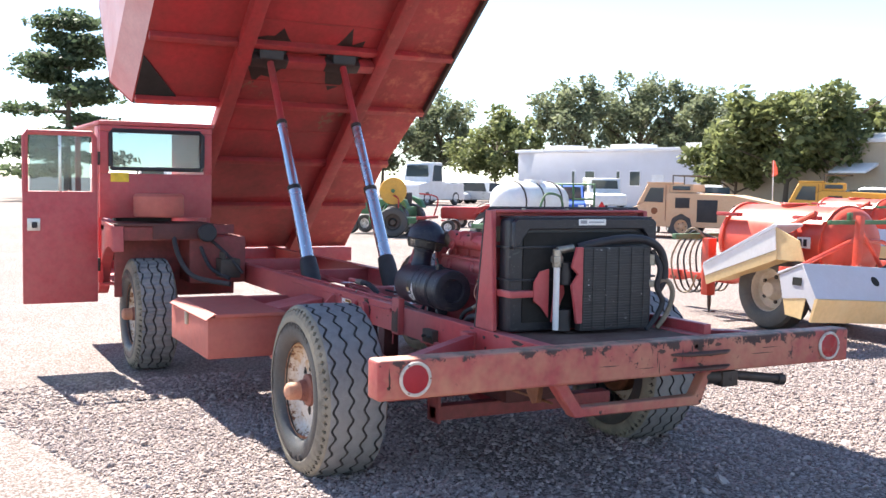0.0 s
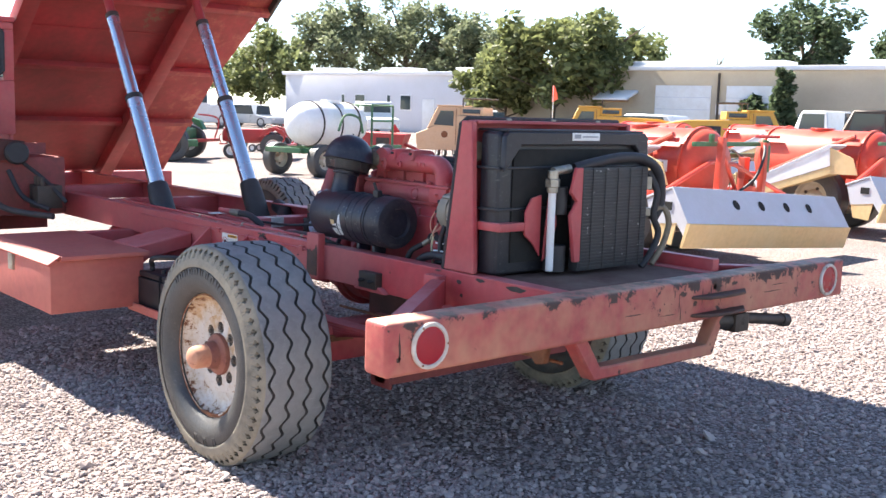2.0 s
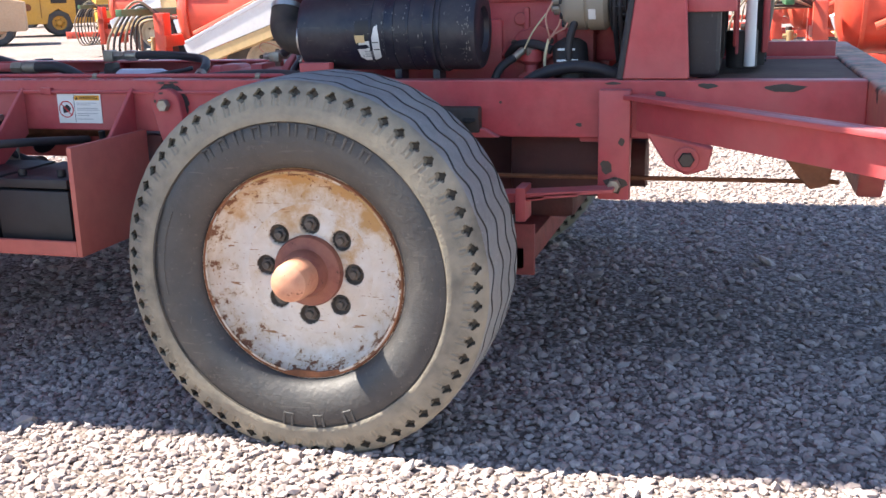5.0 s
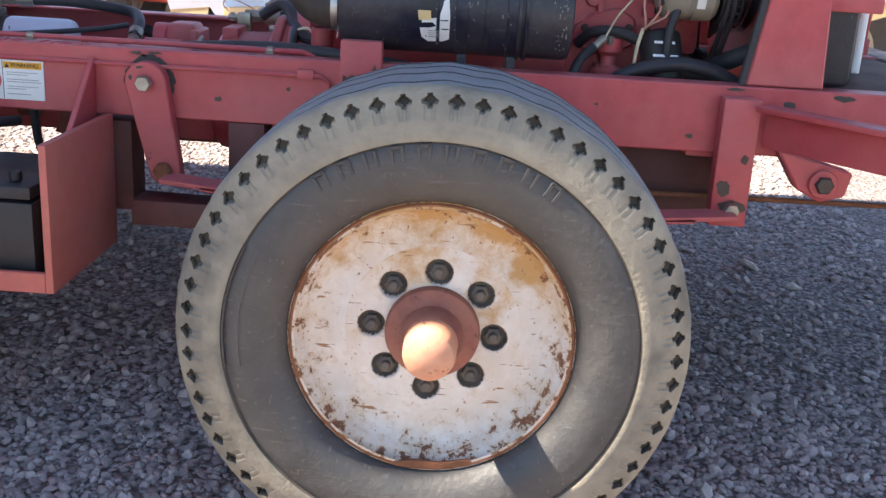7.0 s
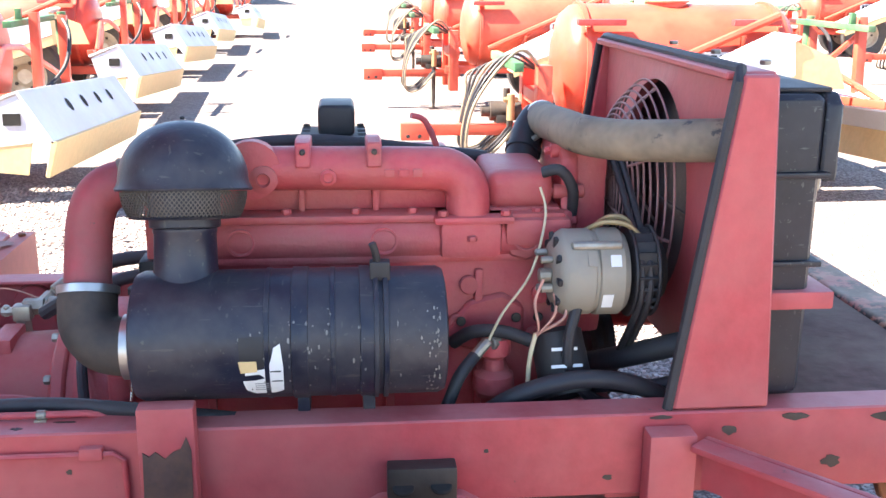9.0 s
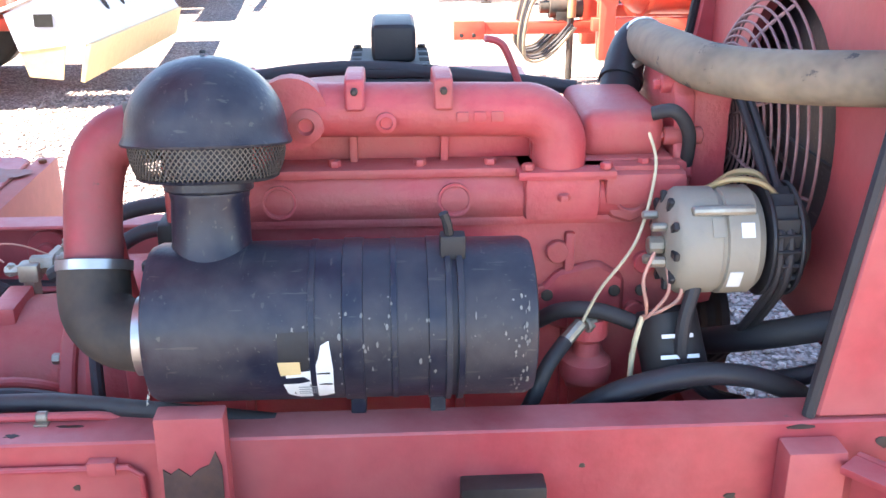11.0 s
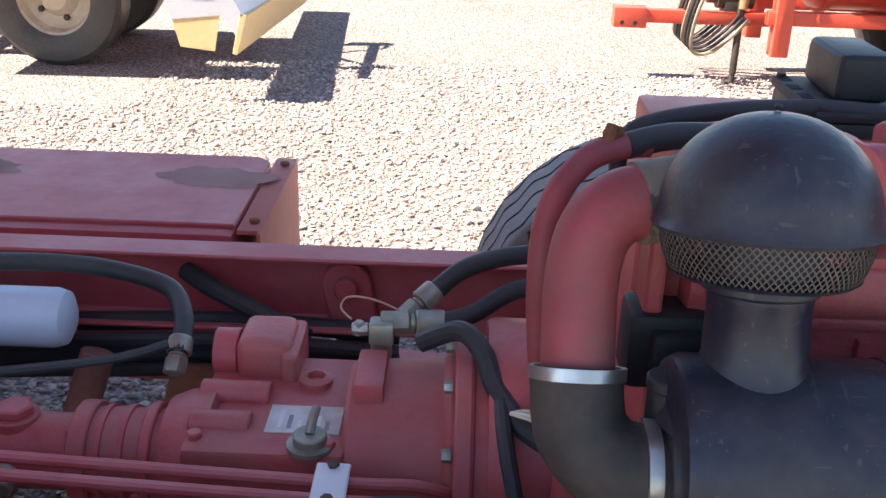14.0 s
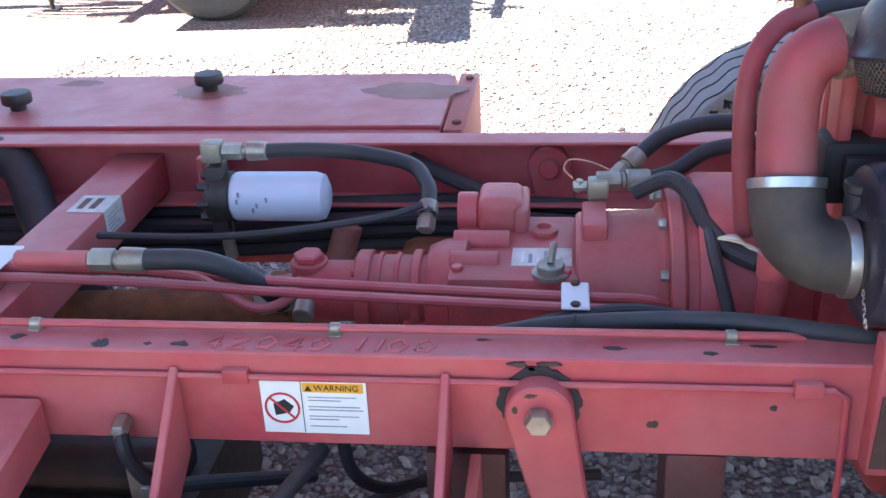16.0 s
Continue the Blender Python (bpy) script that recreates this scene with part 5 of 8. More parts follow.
part("clamp_wing", join(bx(0.118, 0.150, AX - 0.04, AX - 0.015, 0.972, 1.005, 0.004), tube([(0.13, AX - 0.03, 1.0), (0.127, AX - 0.035, 1.02), (0.122, AX - 0.037, 1.035)], 0.006, 8)), black_plain, acl)
TIP = Matrix.Translation((0, AX, AZ)) @ Matrix.Rotation(radians(-11.7), 4, "X") @ Matrix.Translation((0, -AX, -AZ - 0.009))
part("inlet_neck", moved(lathe([(0.088, -0.05), (0.070, -0.022), (0.056, -0.002), (0.050, 0.020), (0.0485, 0.075), (0.050, 0.078), (0.050, 0.083), (0.047, 0.086), (0.047, 0.14)], (-0.171, AX, 0.975), (0, 0, 1), 36), TIP), black_metal, acl)
dome = [(0.1015, 0.0), (0.1030, 0.003), (0.1015, 0.006)] + [(0.097 * math.cos(a) + 0.001, 0.008 + 0.102 * math.sin(a) ** 0.9) for a in np.linspace(0.05, math.pi / 2 - 0.01, 14)] + [(0, 0.1105)]
part("rain_cap", moved(lathe([(r * 1.035, z) for r, z in dome], (-0.171, AX, 1.118), (0, 0, 1), 56), TIP), black_metal, acl, "black domed rain cap")
part("cap_vent", moved(rod((-0.171, AX, 1.118 + 0.112), (-0.171, AX, 1.118 + 0.1165), 0.004, seg=10), TIP), black_plain, acl)
# expanded metal screen under the cap: crossing helical strands
scr = bmesh.new()
for sgn in (1, -1):
    for i in range(88):
        a0 = 2 * math.pi * i / 88
        prev = None
        for s in range(7):
            t = s / 6
            a = a0 + sgn * 0.34 * t
            r, z = 0.098 - 0.011 * t * t, 1.117 - 0.040 * t
            p = Vector((-0.171 + r * math.cos(a), AX + r * math.sin(a), z))
            o = Vector((math.cos(a), math.sin(a), 0))
            w = Vector((-math.sin(a), math.cos(a), 0)) * 0.0010
            cur = [scr.verts.new(p - w), scr.verts.new(p + w), scr.verts.new(p - o * 0.0016)]
            if prev:
                for q in range(3):
                    scr.faces.new((prev[q], prev[(q + 1) % 3], cur[(q + 1) % 3], cur[q]))
            prev = cur
tagged(part("screen", moved(scr, TIP), screen_mat, acl, "expanded metal mesh screen", smooth=0), kind="stuff")
part("screen_base", moved(lathe([(0.040, 0), (0.084, 0.0), (0.089, 0.004), (0.040, 0.005)], (-0.171, AX, 1.074), (0, 0, 1), 40, cap=False), TIP), black_metal, acl)
part("screen_core", moved(rod((-0.171, AX, 1.060), (-0.171, AX, 1.122), 0.056), TIP), black_metal, acl)


def on_can(x, v, lift=0.0012):
    """A point on the canister's wall: x along it, v round it from the camera side, downwards."""
    a = v / 0.103
    return (x, AX - (0.103 + lift) * math.cos(a), AZ - (0.103 + lift) * math.sin(a))


def can_patch(polys, lift=0.0012):
    """Thin torn sheets that lie on the canister's round wall, cut into strips to follow it."""
    bm = bmesh.new()
    for poly in polys:
        vs = [bm.verts.new((x, v, 0)) for x, v in poly]
        bm.faces.new(vs)
    for v in np.arange(-0.10, 0.14, 0.008):
        bmesh.ops.bisect_plane(bm, geom=bm.verts[:] + bm.edges[:] + bm.faces[:], plane_co=(0, v, 0), plane_no=(0, 1, 0))
    for v in bm.verts:
        v.co = on_can(v.co.x, v.co.y, lift)
    return bm


for x in (0.000, 0.105):
    part("mount_strap", join(lathe([(0.1032, 0), (0.1052, 0.001), (0.1052, 0.025), (0.1032, 0.026)], (x - 0.004, AX, AZ), (1, 0, 0), 64, cap=False), bx(x, x + 0.02, AX - 0.03, AX + 0.03, AZ - 0.135, AZ - 0.10, 0.003)), black_metal, acl, "black mounting strap")
part("label_shadow_mark", can_patch([[(-0.082, -0.028), (-0.036, -0.030), (-0.036, 0.010), (-0.050, 0.022), (-0.081, 0.024)]], 0.0006), black_plain, acl, "dark rectangle left by a peeled label")
stkr = part("torn_label", can_patch([[(-0.030, -0.012), (-0.020, -0.018), (-0.016, 0.020), (-0.017, 0.070), (-0.030, 0.078), (-0.060, 0.080), (-0.074, 0.068), (-0.078, 0.045), (-0.058, 0.044), (-0.044, 0.040), (-0.052, 0.032), (-0.074, 0.034), (-0.074, 0.026), (-0.040, 0.022), (-0.034, 0.006)]]), paper, acl, "torn white paper label")
part("label_fold", can_patch([[(-0.083, 0.008), (-0.056, 0.008), (-0.055, 0.026), (-0.080, 0.028)]], 0.0030), yellow_tan, stkr, "tan curled paper corner")
for v in (0.050, 0.055, 0.060, 0.065):
    part("label_text_bar", can_patch([[(-0.060, v), (-0.036, v), (-0.036, v + 0.002), (-0.060, v + 0.002)]], 0.0018), paper_grey, stkr)
for x, v in ((-0.036, 0.026), (-0.034, 0.045)):
    part("label_cut", can_patch([[(x, v), (x + 0.016, v - 0.001), (x + 0.016, v + 0.002), (x, v + 0.002)]], 0.0018), ink, stkr)
rc = random.Random(21)
flakes = []
for i in range(95):
    if i < 40:
        x, v = 0.224 - abs(rc.gauss(0, 0.012)), rc.uniform(-0.07, 0.10)
    elif i < 78:
        x, v = rc.choice((-0.046, -0.005, 0.028, 0.055, 0.10, 0.158)) + rc.gauss(0, 0.004), rc.uniform(-0.075, 0.10)
    else:
        x, v = rc.uniform(-0.2, 0.2), rc.uniform(-0.07, 0.10)
    w, h = rc.uniform(0.0006, 0.0021), rc.uniform(0.001, 0.005)
    flakes.append([(x + w * rc.uniform(0.6, 1.2) * math.cos(q), v + h * rc.uniform(0.6, 1.2) * math.sin(q)) for q in np.linspace(0, 5.4, 7)])
tagged(part("paint_chips", can_patch(flakes, 0.0024), chip_grey, acl, "pale chipped spots in the black paint", smooth=0), kind="stuff")
# intake plumbing
elb = part("intake_elbow", tube([(-0.240, AX, 0.862), (-0.272, AX, 0.862), (-0.304, AX + 0.006, 0.869), (-0.327, AX + 0.022, 0.889), (-0.333, AX + 0.040, 0.917), (-0.333, AX + 0.055, 0.945)], 0.047, 24), elbow_rubber, truck, "dusty black rubber intake elbow")
part("band_clamp", lathe([(0.047, 0), (0.052, 0.0), (0.052, 0.014), (0.047, 0.014)], (-0.270, AX, 0.862), (1, 0, 0), 36, cap=False), steel, elb)
part("band_clamp", lathe([(0.044, 0), (0.0495, 0.0), (0.0495, 0.013), (0.044, 0.013)], (-0.333, AX + 0.050, 0.934), (0, 0.42, 0.9), 36, cap=False), steel, elb)
pipe = part("intake_pipe", tube([(-0.333, AX + 0.050, 0.935), (-0.334, AX + 0.072, 0.985), (-0.332, AX + 0.090, 1.035), (-0.322, AX + 0.101, 1.074), (-0.300, AX + 0.106, 1.098), (-0.270, AX + 0.110, 1.106), (-0.245, AX + 0.115, 1.108)], 0.0375, 24), pipe_red, truck, "red-painted curved intake pipe")
part("pipe_coupler", tube([(-0.282, AX + 0.108, 1.103), (-0.22, AX + 0.125, 1.110), (-0.15, AX + 0.165, 1.112), (-0.10, AX + 0.185, 1.114)], 0.042, 20), tan_rubber, pipe)
part("breather_hose", tube([(-0.32, 0.93, 0.66), (-0.345, 0.90, 0.80), (-0.360, 0.89, 0.95), (-0.352, 0.91, 1.04), (-0.315, 0.945, 1.085), (-0.27, 0.97, 1.098), (-0.235, 0.98, 1.10)], 0.016, 12), pipe_red, truck, "red breather hose")
part("hose_clip", join(rod((-0.288, 0.962, 1.098), (-0.280, 0.966, 1.126), 0.009, seg=10), rod((-0.292, 0.962, 1.115), (-0.268, 0.968, 1.118), 0.006, seg=8)), rust, truck)
part("hose_end", tube([(-0.262, 0.972, 1.099), (-0.20, 0.99, 1.108), (-0.10, 1.02, 1.10)], 0.0165, 12), black_rubber, truck)
part("starter_relay", join(bx(-0.270, -0.165, 0.79, 0.86, 0.875, 0.965, 0.01), bx(-0.245, -0.185, 0.772, 0.80, 0.90, 0.95, 0.006)), black_plain, truck, "black relay box with wires")
part("restriction_gauge", join(rod((-0.247, 0.69, 0.895), (-0.247, 0.69, 0.938), 0.018), rod((-0.247, 0.69, 0.938), (-0.247, 0.69, 0.951), 0.020)), black_plain, truck)
part("flywheel_housing", join(lathe([(0.10, 0), (0.185, 0.0), (0.19, 0.008), (0.19, 0.10), (0.16, 0.13), (0.16, 0.17)], (-0.41, YC, 0.635), (1, 0, 0), 48)), red_engine, truck)
part("engine_bracket", join(prism([(0.80, 0.95), (0.86, 0.95), (0.86, 1.06), (0.83, 1.075), (0.80, 1.06)], "x", -0.255, -0.235, 0.004), prism([(0.88, 0.95), (0.94, 0.95), (0.94, 1.05), (0.91, 1.065), (0.88, 1.05)], "x", -0.255, -0.235, 0.004)), red_engine, truck)

# ---- transmission and hydraulics between the rails ----
tr = part("transmission", join(lathe([(0.10, 0), (0.140, 0.0), (0.146, 0.006), (0.152, 0.128), (0.162, 0.138), (0.162, 0.148)], (-0.595, YC, 0.610), (1, 0, 0), 40), bx(-0.80, -0.59, 0.885, 1.14, 0.50, 0.706, 0.012)), red_engine, truck, "red-painted powershift transmission housing")
part("bell_flange", lathe([(0.14, 0), (0.192, 0), (0.195, 0.003), (0.195, 0.020), (0.192, 0.024), (0.185, 0.026), (0.185, 0.05), (0.14, 0.05)], (-0.452, YC, 0.610), (1, 0, 0), 48), red_engine, tr)
for a in (111, 141, 171, 81, 51):
    p = (-0.455, YC + 0.178 * math.cos(radians(a)), 0.610 + 0.178 * math.sin(radians(a)))
    part("flange_bolt", hexnut(p, (-1, 0, 0), 0.009, 0.012), zinc, tr)
part("valve_block", join(bx(-0.765, -0.685, 1.07, 1.17, 0.68, 0.762, 0.022, 4), rod((-0.80, 1.115, 0.722), (-0.765, 1.115, 0.722), 0.036), bx(-0.70, -0.675, 1.06, 1.18, 0.68, 0.748, 0.014, 3)), red_engine, tr)
part("boss", lathe([(0.024, 0), (0.024, 0.012), (0.013, 0.016), (0.011, 0.006), (0, 0.006)], (-0.648, 1.062, 0.703), (0, 0, 1), 20), red_engine, tr)
part("pad", bx(-0.585, -0.545, 0.95, 1.05, 0.735, 0.772, 0.006), red_engine, tr)
PZ = 0.632
pmp = part("pump", rod((-0.95, 0.98, PZ), (-0.80, 0.98, PZ), 0.064), red_engine, tr, "red hydraulic pump")
part("pump_end", rod((-1.06, 0.98, PZ), (-0.95, 0.98, PZ), 0.053), red_engine, pmp)
part("pump_flange", rod((-0.96, 0.98, PZ), (-0.935, 0.98, PZ), 0.072), red_engine, pmp)
part("pump_flange", rod((-0.865, 0.98, PZ), (-0.85, 0.98, PZ), 0.073), red_engine, pmp)
part("pump_foot", bx(-0.88, -0.80, 0.91, 1.05, PZ - 0.08, PZ - 0.02, 0.012), red_engine, pmp)
part("pump_boss", rod((-1.045, 0.98, PZ + 0.03), (-1.045, 0.98, PZ + 0.058), 0.032), red_engine, pmp)
part("gear_housing", lathe([(0.06, 0), (0.085, 0.006), (0.095, 0.03), (0.10, 0.07), (0.085, 0.075)], (-0.845, 0.99, PZ - 0.01), (1, 0, 0), 28), red_engine, tr)
part("pump_nut", hexnut((-1.045, 0.98, PZ + 0.058), (0, 0, 1), 0.026, 0.014), red_engine, tr)
part("pump_elbow", join(rod((-1.14, 0.98, PZ - 0.015), (-1.06, 0.98, PZ), 0.034, seg=8), rod((-1.045, 0.93, PZ), (-1.045, 0.90, PZ - 0.01), 0.018)), zinc, tr)
for x in (-0.925, -0.895, -0.835):
    part("pump_rib", lathe([(0.060, 0), (0.0675, 0.001), (0.0675, 0.008), (0.060, 0.009)], (x, 0.98, PZ), (1, 0, 0), 32, cap=False), red_engine, pmp)
for x in (-0.955, -0.857):
    for k in range(5):
        a_ = radians(25 + 35 * k)
        part("pump_screw", hexnut((x - 0.004, 0.98 - 0.054 * math.cos(a_), PZ + 0.054 * math.sin(a_)), (-1, 0, 0), 0.007, 0.008), red_engine, pmp)
for y, z, x0, x1 in ((0.955, 0.700, -0.80, -0.72), (0.925, 0.665, -0.80, -0.70), (1.02, 0.708, -0.80, -0.705)):
    part("casting_rib", rod((x0, y, z), (x1, y, z), 0.020), red_engine, tr)
for x, y in ((-0.785, 0.915), (-0.785, 1.02), (-0.612, 0.905)):
    part("case_bolt", hexnut((x, y, 0.706), (0, 0, 1), 0.010, 0.009), red_engine, tr)
part("data_plate", bx(-0.699, -0.601, 0.932, 0.998, 0.7055, 0.7078, 0.0004), plate_metal, tr, "metal data plate with worn print")
for i in range(6):
    part("plate_text_bar", bx(-0.684 + 0.0125 * i, -0.678 + 0.0125 * i, 0.942, 0.985 - 0.012 * (i % 3), 0.7076, 0.7084, 0), paper_grey if i % 2 else paper, tr)
part("shift_lever", join(lathe([(0.012, 0), (0.030, 0.002), (0.030, 0.008), (0.012, 0.010)], (-0.635, 0.905, 0.703), (0, 0, 1), 20), rod((-0.635, 0.905, 0.70), (-0.635, 0.905, 0.725), 0.022), tube([(-0.635, 0.905, 0.725), (-0.632, 0.92, 0.74), (-0.630, 0.935, 0.745)], 0.006, 8)), zinc, tr)
# steel lines along the left side, in a white clamp
for y, end in ((0.828, -0.50), (0.792, -0.50)):
    part("steel_line", tube([(-2.6, y + 0.024, 0.736), (-1.45, y + 0.022, 0.734), (-1.0, y + 0.010, 0.719), (-0.60, y, 0.708), (end, y + 0.010, 0.700), (end + 0.05, y + 0.03, 0.675)], 0.0080, 10, n=4), red, truck, "red painted steel hydraulic line")
part("steel_line", tube([(-2.6, 0.845, 0.742), (-1.45, 0.842, 0.738), (-1.22, 0.835, 0.733), (-1.15, 0.815, 0.720), (-1.09, 0.80, 0.695), (-1.05, 0.83, 0.690), (-1.035, 0.88, 0.70)], 0.0080, 10, n=5), red, truck)
part("steel_line", tube([(-2.3, 0.625, 0.763), (-0.33, 0.625, 0.763), (-0.30, 0.64, 0.75)], 0.006, 8, curve=False), red, truck)
for x in (-1.345, -0.920, -0.40):
    part("line_clamp", join(bx(x - 0.009, x + 0.009, 0.612, 0.638, 0.755, 0.758, 0.001), rod((x - 0.008, 0.625, 0.763), (x + 0.008, 0.625, 0.763), 0.0078)), zinc, truck)
clp = part("white_clamp", prism([(0.768, 0.716), (0.851, 0.716), (0.851, 0.721), (0.768, 0.721)], "x", -0.618, -0.576, 0.002), white_paint, truck, "white pipe clamp plate with two bolts")
for y in (0.776, 0.843):
    part("clamp_bolt", hexnut((-0.597, y, 0.721), (0, 0, 1), 0.0075, 0.005), worn_steel, clp)
part("line_post", prism([(0.775, 0.748), (0.895, 0.748), (0.895, 0.753), (0.775, 0.753)], "x", -1.555, -1.50, 0.002), white_paint, truck, "white pipe clamp plate")
part("clamp_spacer", bx(-1.55, -1.505, 0.80, 0.815, 0.716, 0.748, 0.001), red, truck)
fh = part("hydraulic_filter", lathe([(0, 0), (0.045, 0), (0.0475, 0.004), (0.049, 0.01), (0.049, 0.165), (0.044, 0.182), (0.028, 0.190), (0.0, 0.191)], (-1.262, 1.27, 0.700), (1, 0, 0), 40), filter_white, truck, "white spin-on hydraulic filter")
part("filter_head", join(rod((-1.31, 1.27, 0.700), (-1.262, 1.27, 0.700), 0.050), bx(-1.31, -1.275, 1.245, 1.295, 0.62, 0.77, 0.008)), steel_dark, fh)
for a in range(8):
    part("head_rib", rod((-1.325, 1.27 + 0.044 * math.cos(a * 0.785), 0.70 + 0.044 * math.sin(a * 0.785)), (-1.30, 1.27 + 0.044 * math.cos(a * 0.785), 0.70 + 0.044 * math.sin(a * 0.785)), 0.009, seg=8), steel_dark, fh)
for z, u in ((0.708, -1.244), (0.722, -1.240), (0.700, -1.205), (0.690, -1.213), (0.712, -1.185)):
    part("filter_text_bar", bx(u - 0.0022, u + 0.0022, 1.2203, 1.2215, z - 0.005, z + 0.005, 0), paper_grey, fh)
part("filter_bracket", prism([(1.30, 0.62), (1.445, 0.60), (1.445, 0.745), (1.30, 0.755)], "x", -1.345, -1.33, 0.003), red, truck)


def fitting(p, q, parent, r=0.017):
    p, q = Vector(p), Vector(q)
    a, b = p.lerp(q, 0.45), p.lerp(q, 0.55)
    return part("hose_fitting", join(rod(p, a, r, seg=6), rod(a, b, r * 0.8, seg=16), rod(b, q, r * 1.12, r * 1.05, seg=16)), zinc, parent, "zinc hose fitting")


hz = part("hydraulic_hose", tube([(-1.19, 1.27, 0.795), (-1.10, 1.27, 0.797), (-1.00, 1.265, 0.792), (-0.90, 1.23, 0.782), (-0.862, 1.17, 0.765), (-0.855, 1.13, 0.748), (-0.855, 1.105, 0.735)], 0.0145, 14), black_rubber, truck, "black hydraulic hose")
part("elbow_block", bx(-1.315, -1.275, 1.25, 1.29, 0.775, 0.815, 0.006), zinc, hz)
fitting((-1.275, 1.27, 0.795), (-1.185, 1.27, 0.795), hz)
fitting((-0.858, 1.085, 0.712), (-0.855, 1.13, 0.748), hz)
hy = part("hydraulic_hose", tube([(-1.27, 0.80, 0.775), (-1.20, 0.80, 0.777), (-1.155, 0.805, 0.770), (-1.11, 0.825, 0.740), (-1.08, 0.85, 0.700), (-1.07, 0.88, 0.66)], 0.0165, 14), black_rubber, truck, "black hydraulic hose")
fitting((-1.34, 0.80, 0.775), (-1.25, 0.80, 0.775), hy, 0.018)
part("feed_pipe", rod((-1.46, 0.80, 0.775), (-1.34, 0.80, 0.775), 0.014), red, hy)
h3 = part("hydraulic_hose", tube([(-0.49, 1.14, 0.83), (-0.44, 1.17, 0.86), (-0.36, 1.19, 0.875), (-0.25, 1.2, 0.87)], 0.0145, 12), black_rubber, truck, "black hydraulic hose")
fitting((-0.53, 1.11, 0.80), (-0.485, 1.145, 0.835), h3)
h4 = part("hydraulic_hose", tube([(-0.475, 1.10, 0.805), (-0.43, 1.10, 0.82), (-0.37, 1.12, 0.85), (-0.28, 1.13, 0.86)], 0.0135, 12), black_rubber, truck, "black hydraulic hose")
fitting((-0.56, 1.09, 0.805), (-0.47, 1.10, 0.805), h4)
tee = part("tee_fitting", join(bx(-0.575, -0.540, 1.063, 1.095, 0.782, 0.814, 0.005), rod((-0.558, 1.08, 0.755), (-0.558, 1.08, 0.783), 0.015, seg=6), rod((-0.600, 1.08, 0.800), (-0.575, 1.08, 0.800), 0.009, seg=6), rod((-0.592, 1.08, 0.790), (-0.588, 1.08, 0.812), 0.007, seg=8)), zinc, truck)
part("loose_wire", tube([(-0.60, 1.08, 0.80), (-0.615, 1.085, 0.815), (-0.605, 1.09, 0.83), (-0.57, 1.10, 0.822), (-0.53, 1.11, 0.80)], 0.0016, 6), wire_pink, truck)
part("wire_loom", tube([(-0.50, 1.02, 0.80), (-0.45, 1.0, 0.83), (-0.42, 0.965, 0.82), (-0.40, 0.92, 0.79), (-0.37, 0.87, 0.77), (-0.33, 0.83, 0.765)], 0.014, 10), black_rubber, truck)
part("wire_loom", tube([(-0.395, 0.90, 0.785), (-0.39, 0.84, 0.76), (-0.375, 0.78, 0.70), (-0.37, 0.76, 0.64)], 0.010, 10), black_rubber, truck)
for i, d in enumerate((0.0, 0.01, -0.008)):
    part("loose_wire", tube([(-0.385, 0.875, 0.785), (-0.36, 0.86 + d, 0.79), (-0.335, 0.85 + d, 0.775 - d), (-0.31, 0.845 + 2 * d, 0.765)], 0.0026, 6), wire_cream if i else paper, truck)
part("long_hose", tube([(-0.80, 0.68, 0.69), (-0.72, 0.675, 0.725), (-0.60, 0.668, 0.752), (-0.42, 0.660, 0.765), (-0.28, 0.640, 0.762), (-0.10, 0.625, 0.745)], 0.0125, 12), black_rubber, truck, "long black hose")
part("long_hose", tube([(-0.78, 0.73, 0.66), (-0.68, 0.76, 0.69), (-0.55, 0.79, 0.705), (-0.45, 0.79, 0.70), (-0.30, 0.74, 0.69)], 0.010, 10), black_rubber, truck, "black hose")
part("thin_cable", tube([(-1.45, 1.05, 0.70), (-1.2, 1.03, 0.71), (-0.95, 1.05, 0.735), (-0.86, 1.08, 0.75)], 0.007, 8), black_rubber, truck)
part("cable_tie", rod((-0.60, 0.668, 0.752), (-0.596, 0.668, 0.7525), 0.0140), black_plain, truck)
part("red_down_pipe", join(rod((-0.315, 0.80, 0.62), (-0.315, 0.80, 0.80), 0.022), rod((-0.315, 0.80, 0.76), (-0.315, 0.80, 0.80), 0.026)), red_engine, truck)
part("drive_shaft", join(rod((-2.6, YC, 0.52), (-1.1, YC + 0.05, 0.56), 0.035), lathe([(0.03, 0), (0.06, 0.01), (0.06, 0.05), (0.03, 0.06)], (-1.15, YC + 0.05, 0.56), (1, 0, 0), 16)), rust, truck)

for ob in (fh, hz, h3, h4, tee):
    ob.location.z = -0.014

# outlet lettering on the air cleaner's end
text_mesh("outlet_word", "OUTLET", 0.014, grubby_paper, acl, Matrix.Translation((-0.2508, AX - 0.060, AZ - 0.060)) @ Matrix.Rotation(radians(-90), 4, "Z") @ Matrix.Rotation(radians(90), 4, "X") @ Matrix.Rotation(radians(-50), 4, "Z"))

# ---- radiator group ----
SIDE = [(0.605, 0.757), (0.765, 0.757), (0.735, 1.295), (0.68, 1.295)]
sh = part("fan_shroud", prism(SIDE, "y", 0.575, 0.600, 0.004), red, truck, "red sheet-steel radiator shroud")
part("shroud_side", prism(SIDE, "y", mirror(0.600), mirror(0.575), 0.004), red, sh)
part("shroud_top", prism([(0.66, 1.285), (0.74, 1.285), (0.74, 1.298), (0.66, 1.298)], "y", 0.601, mirror(0.601), 0.003), red, sh)
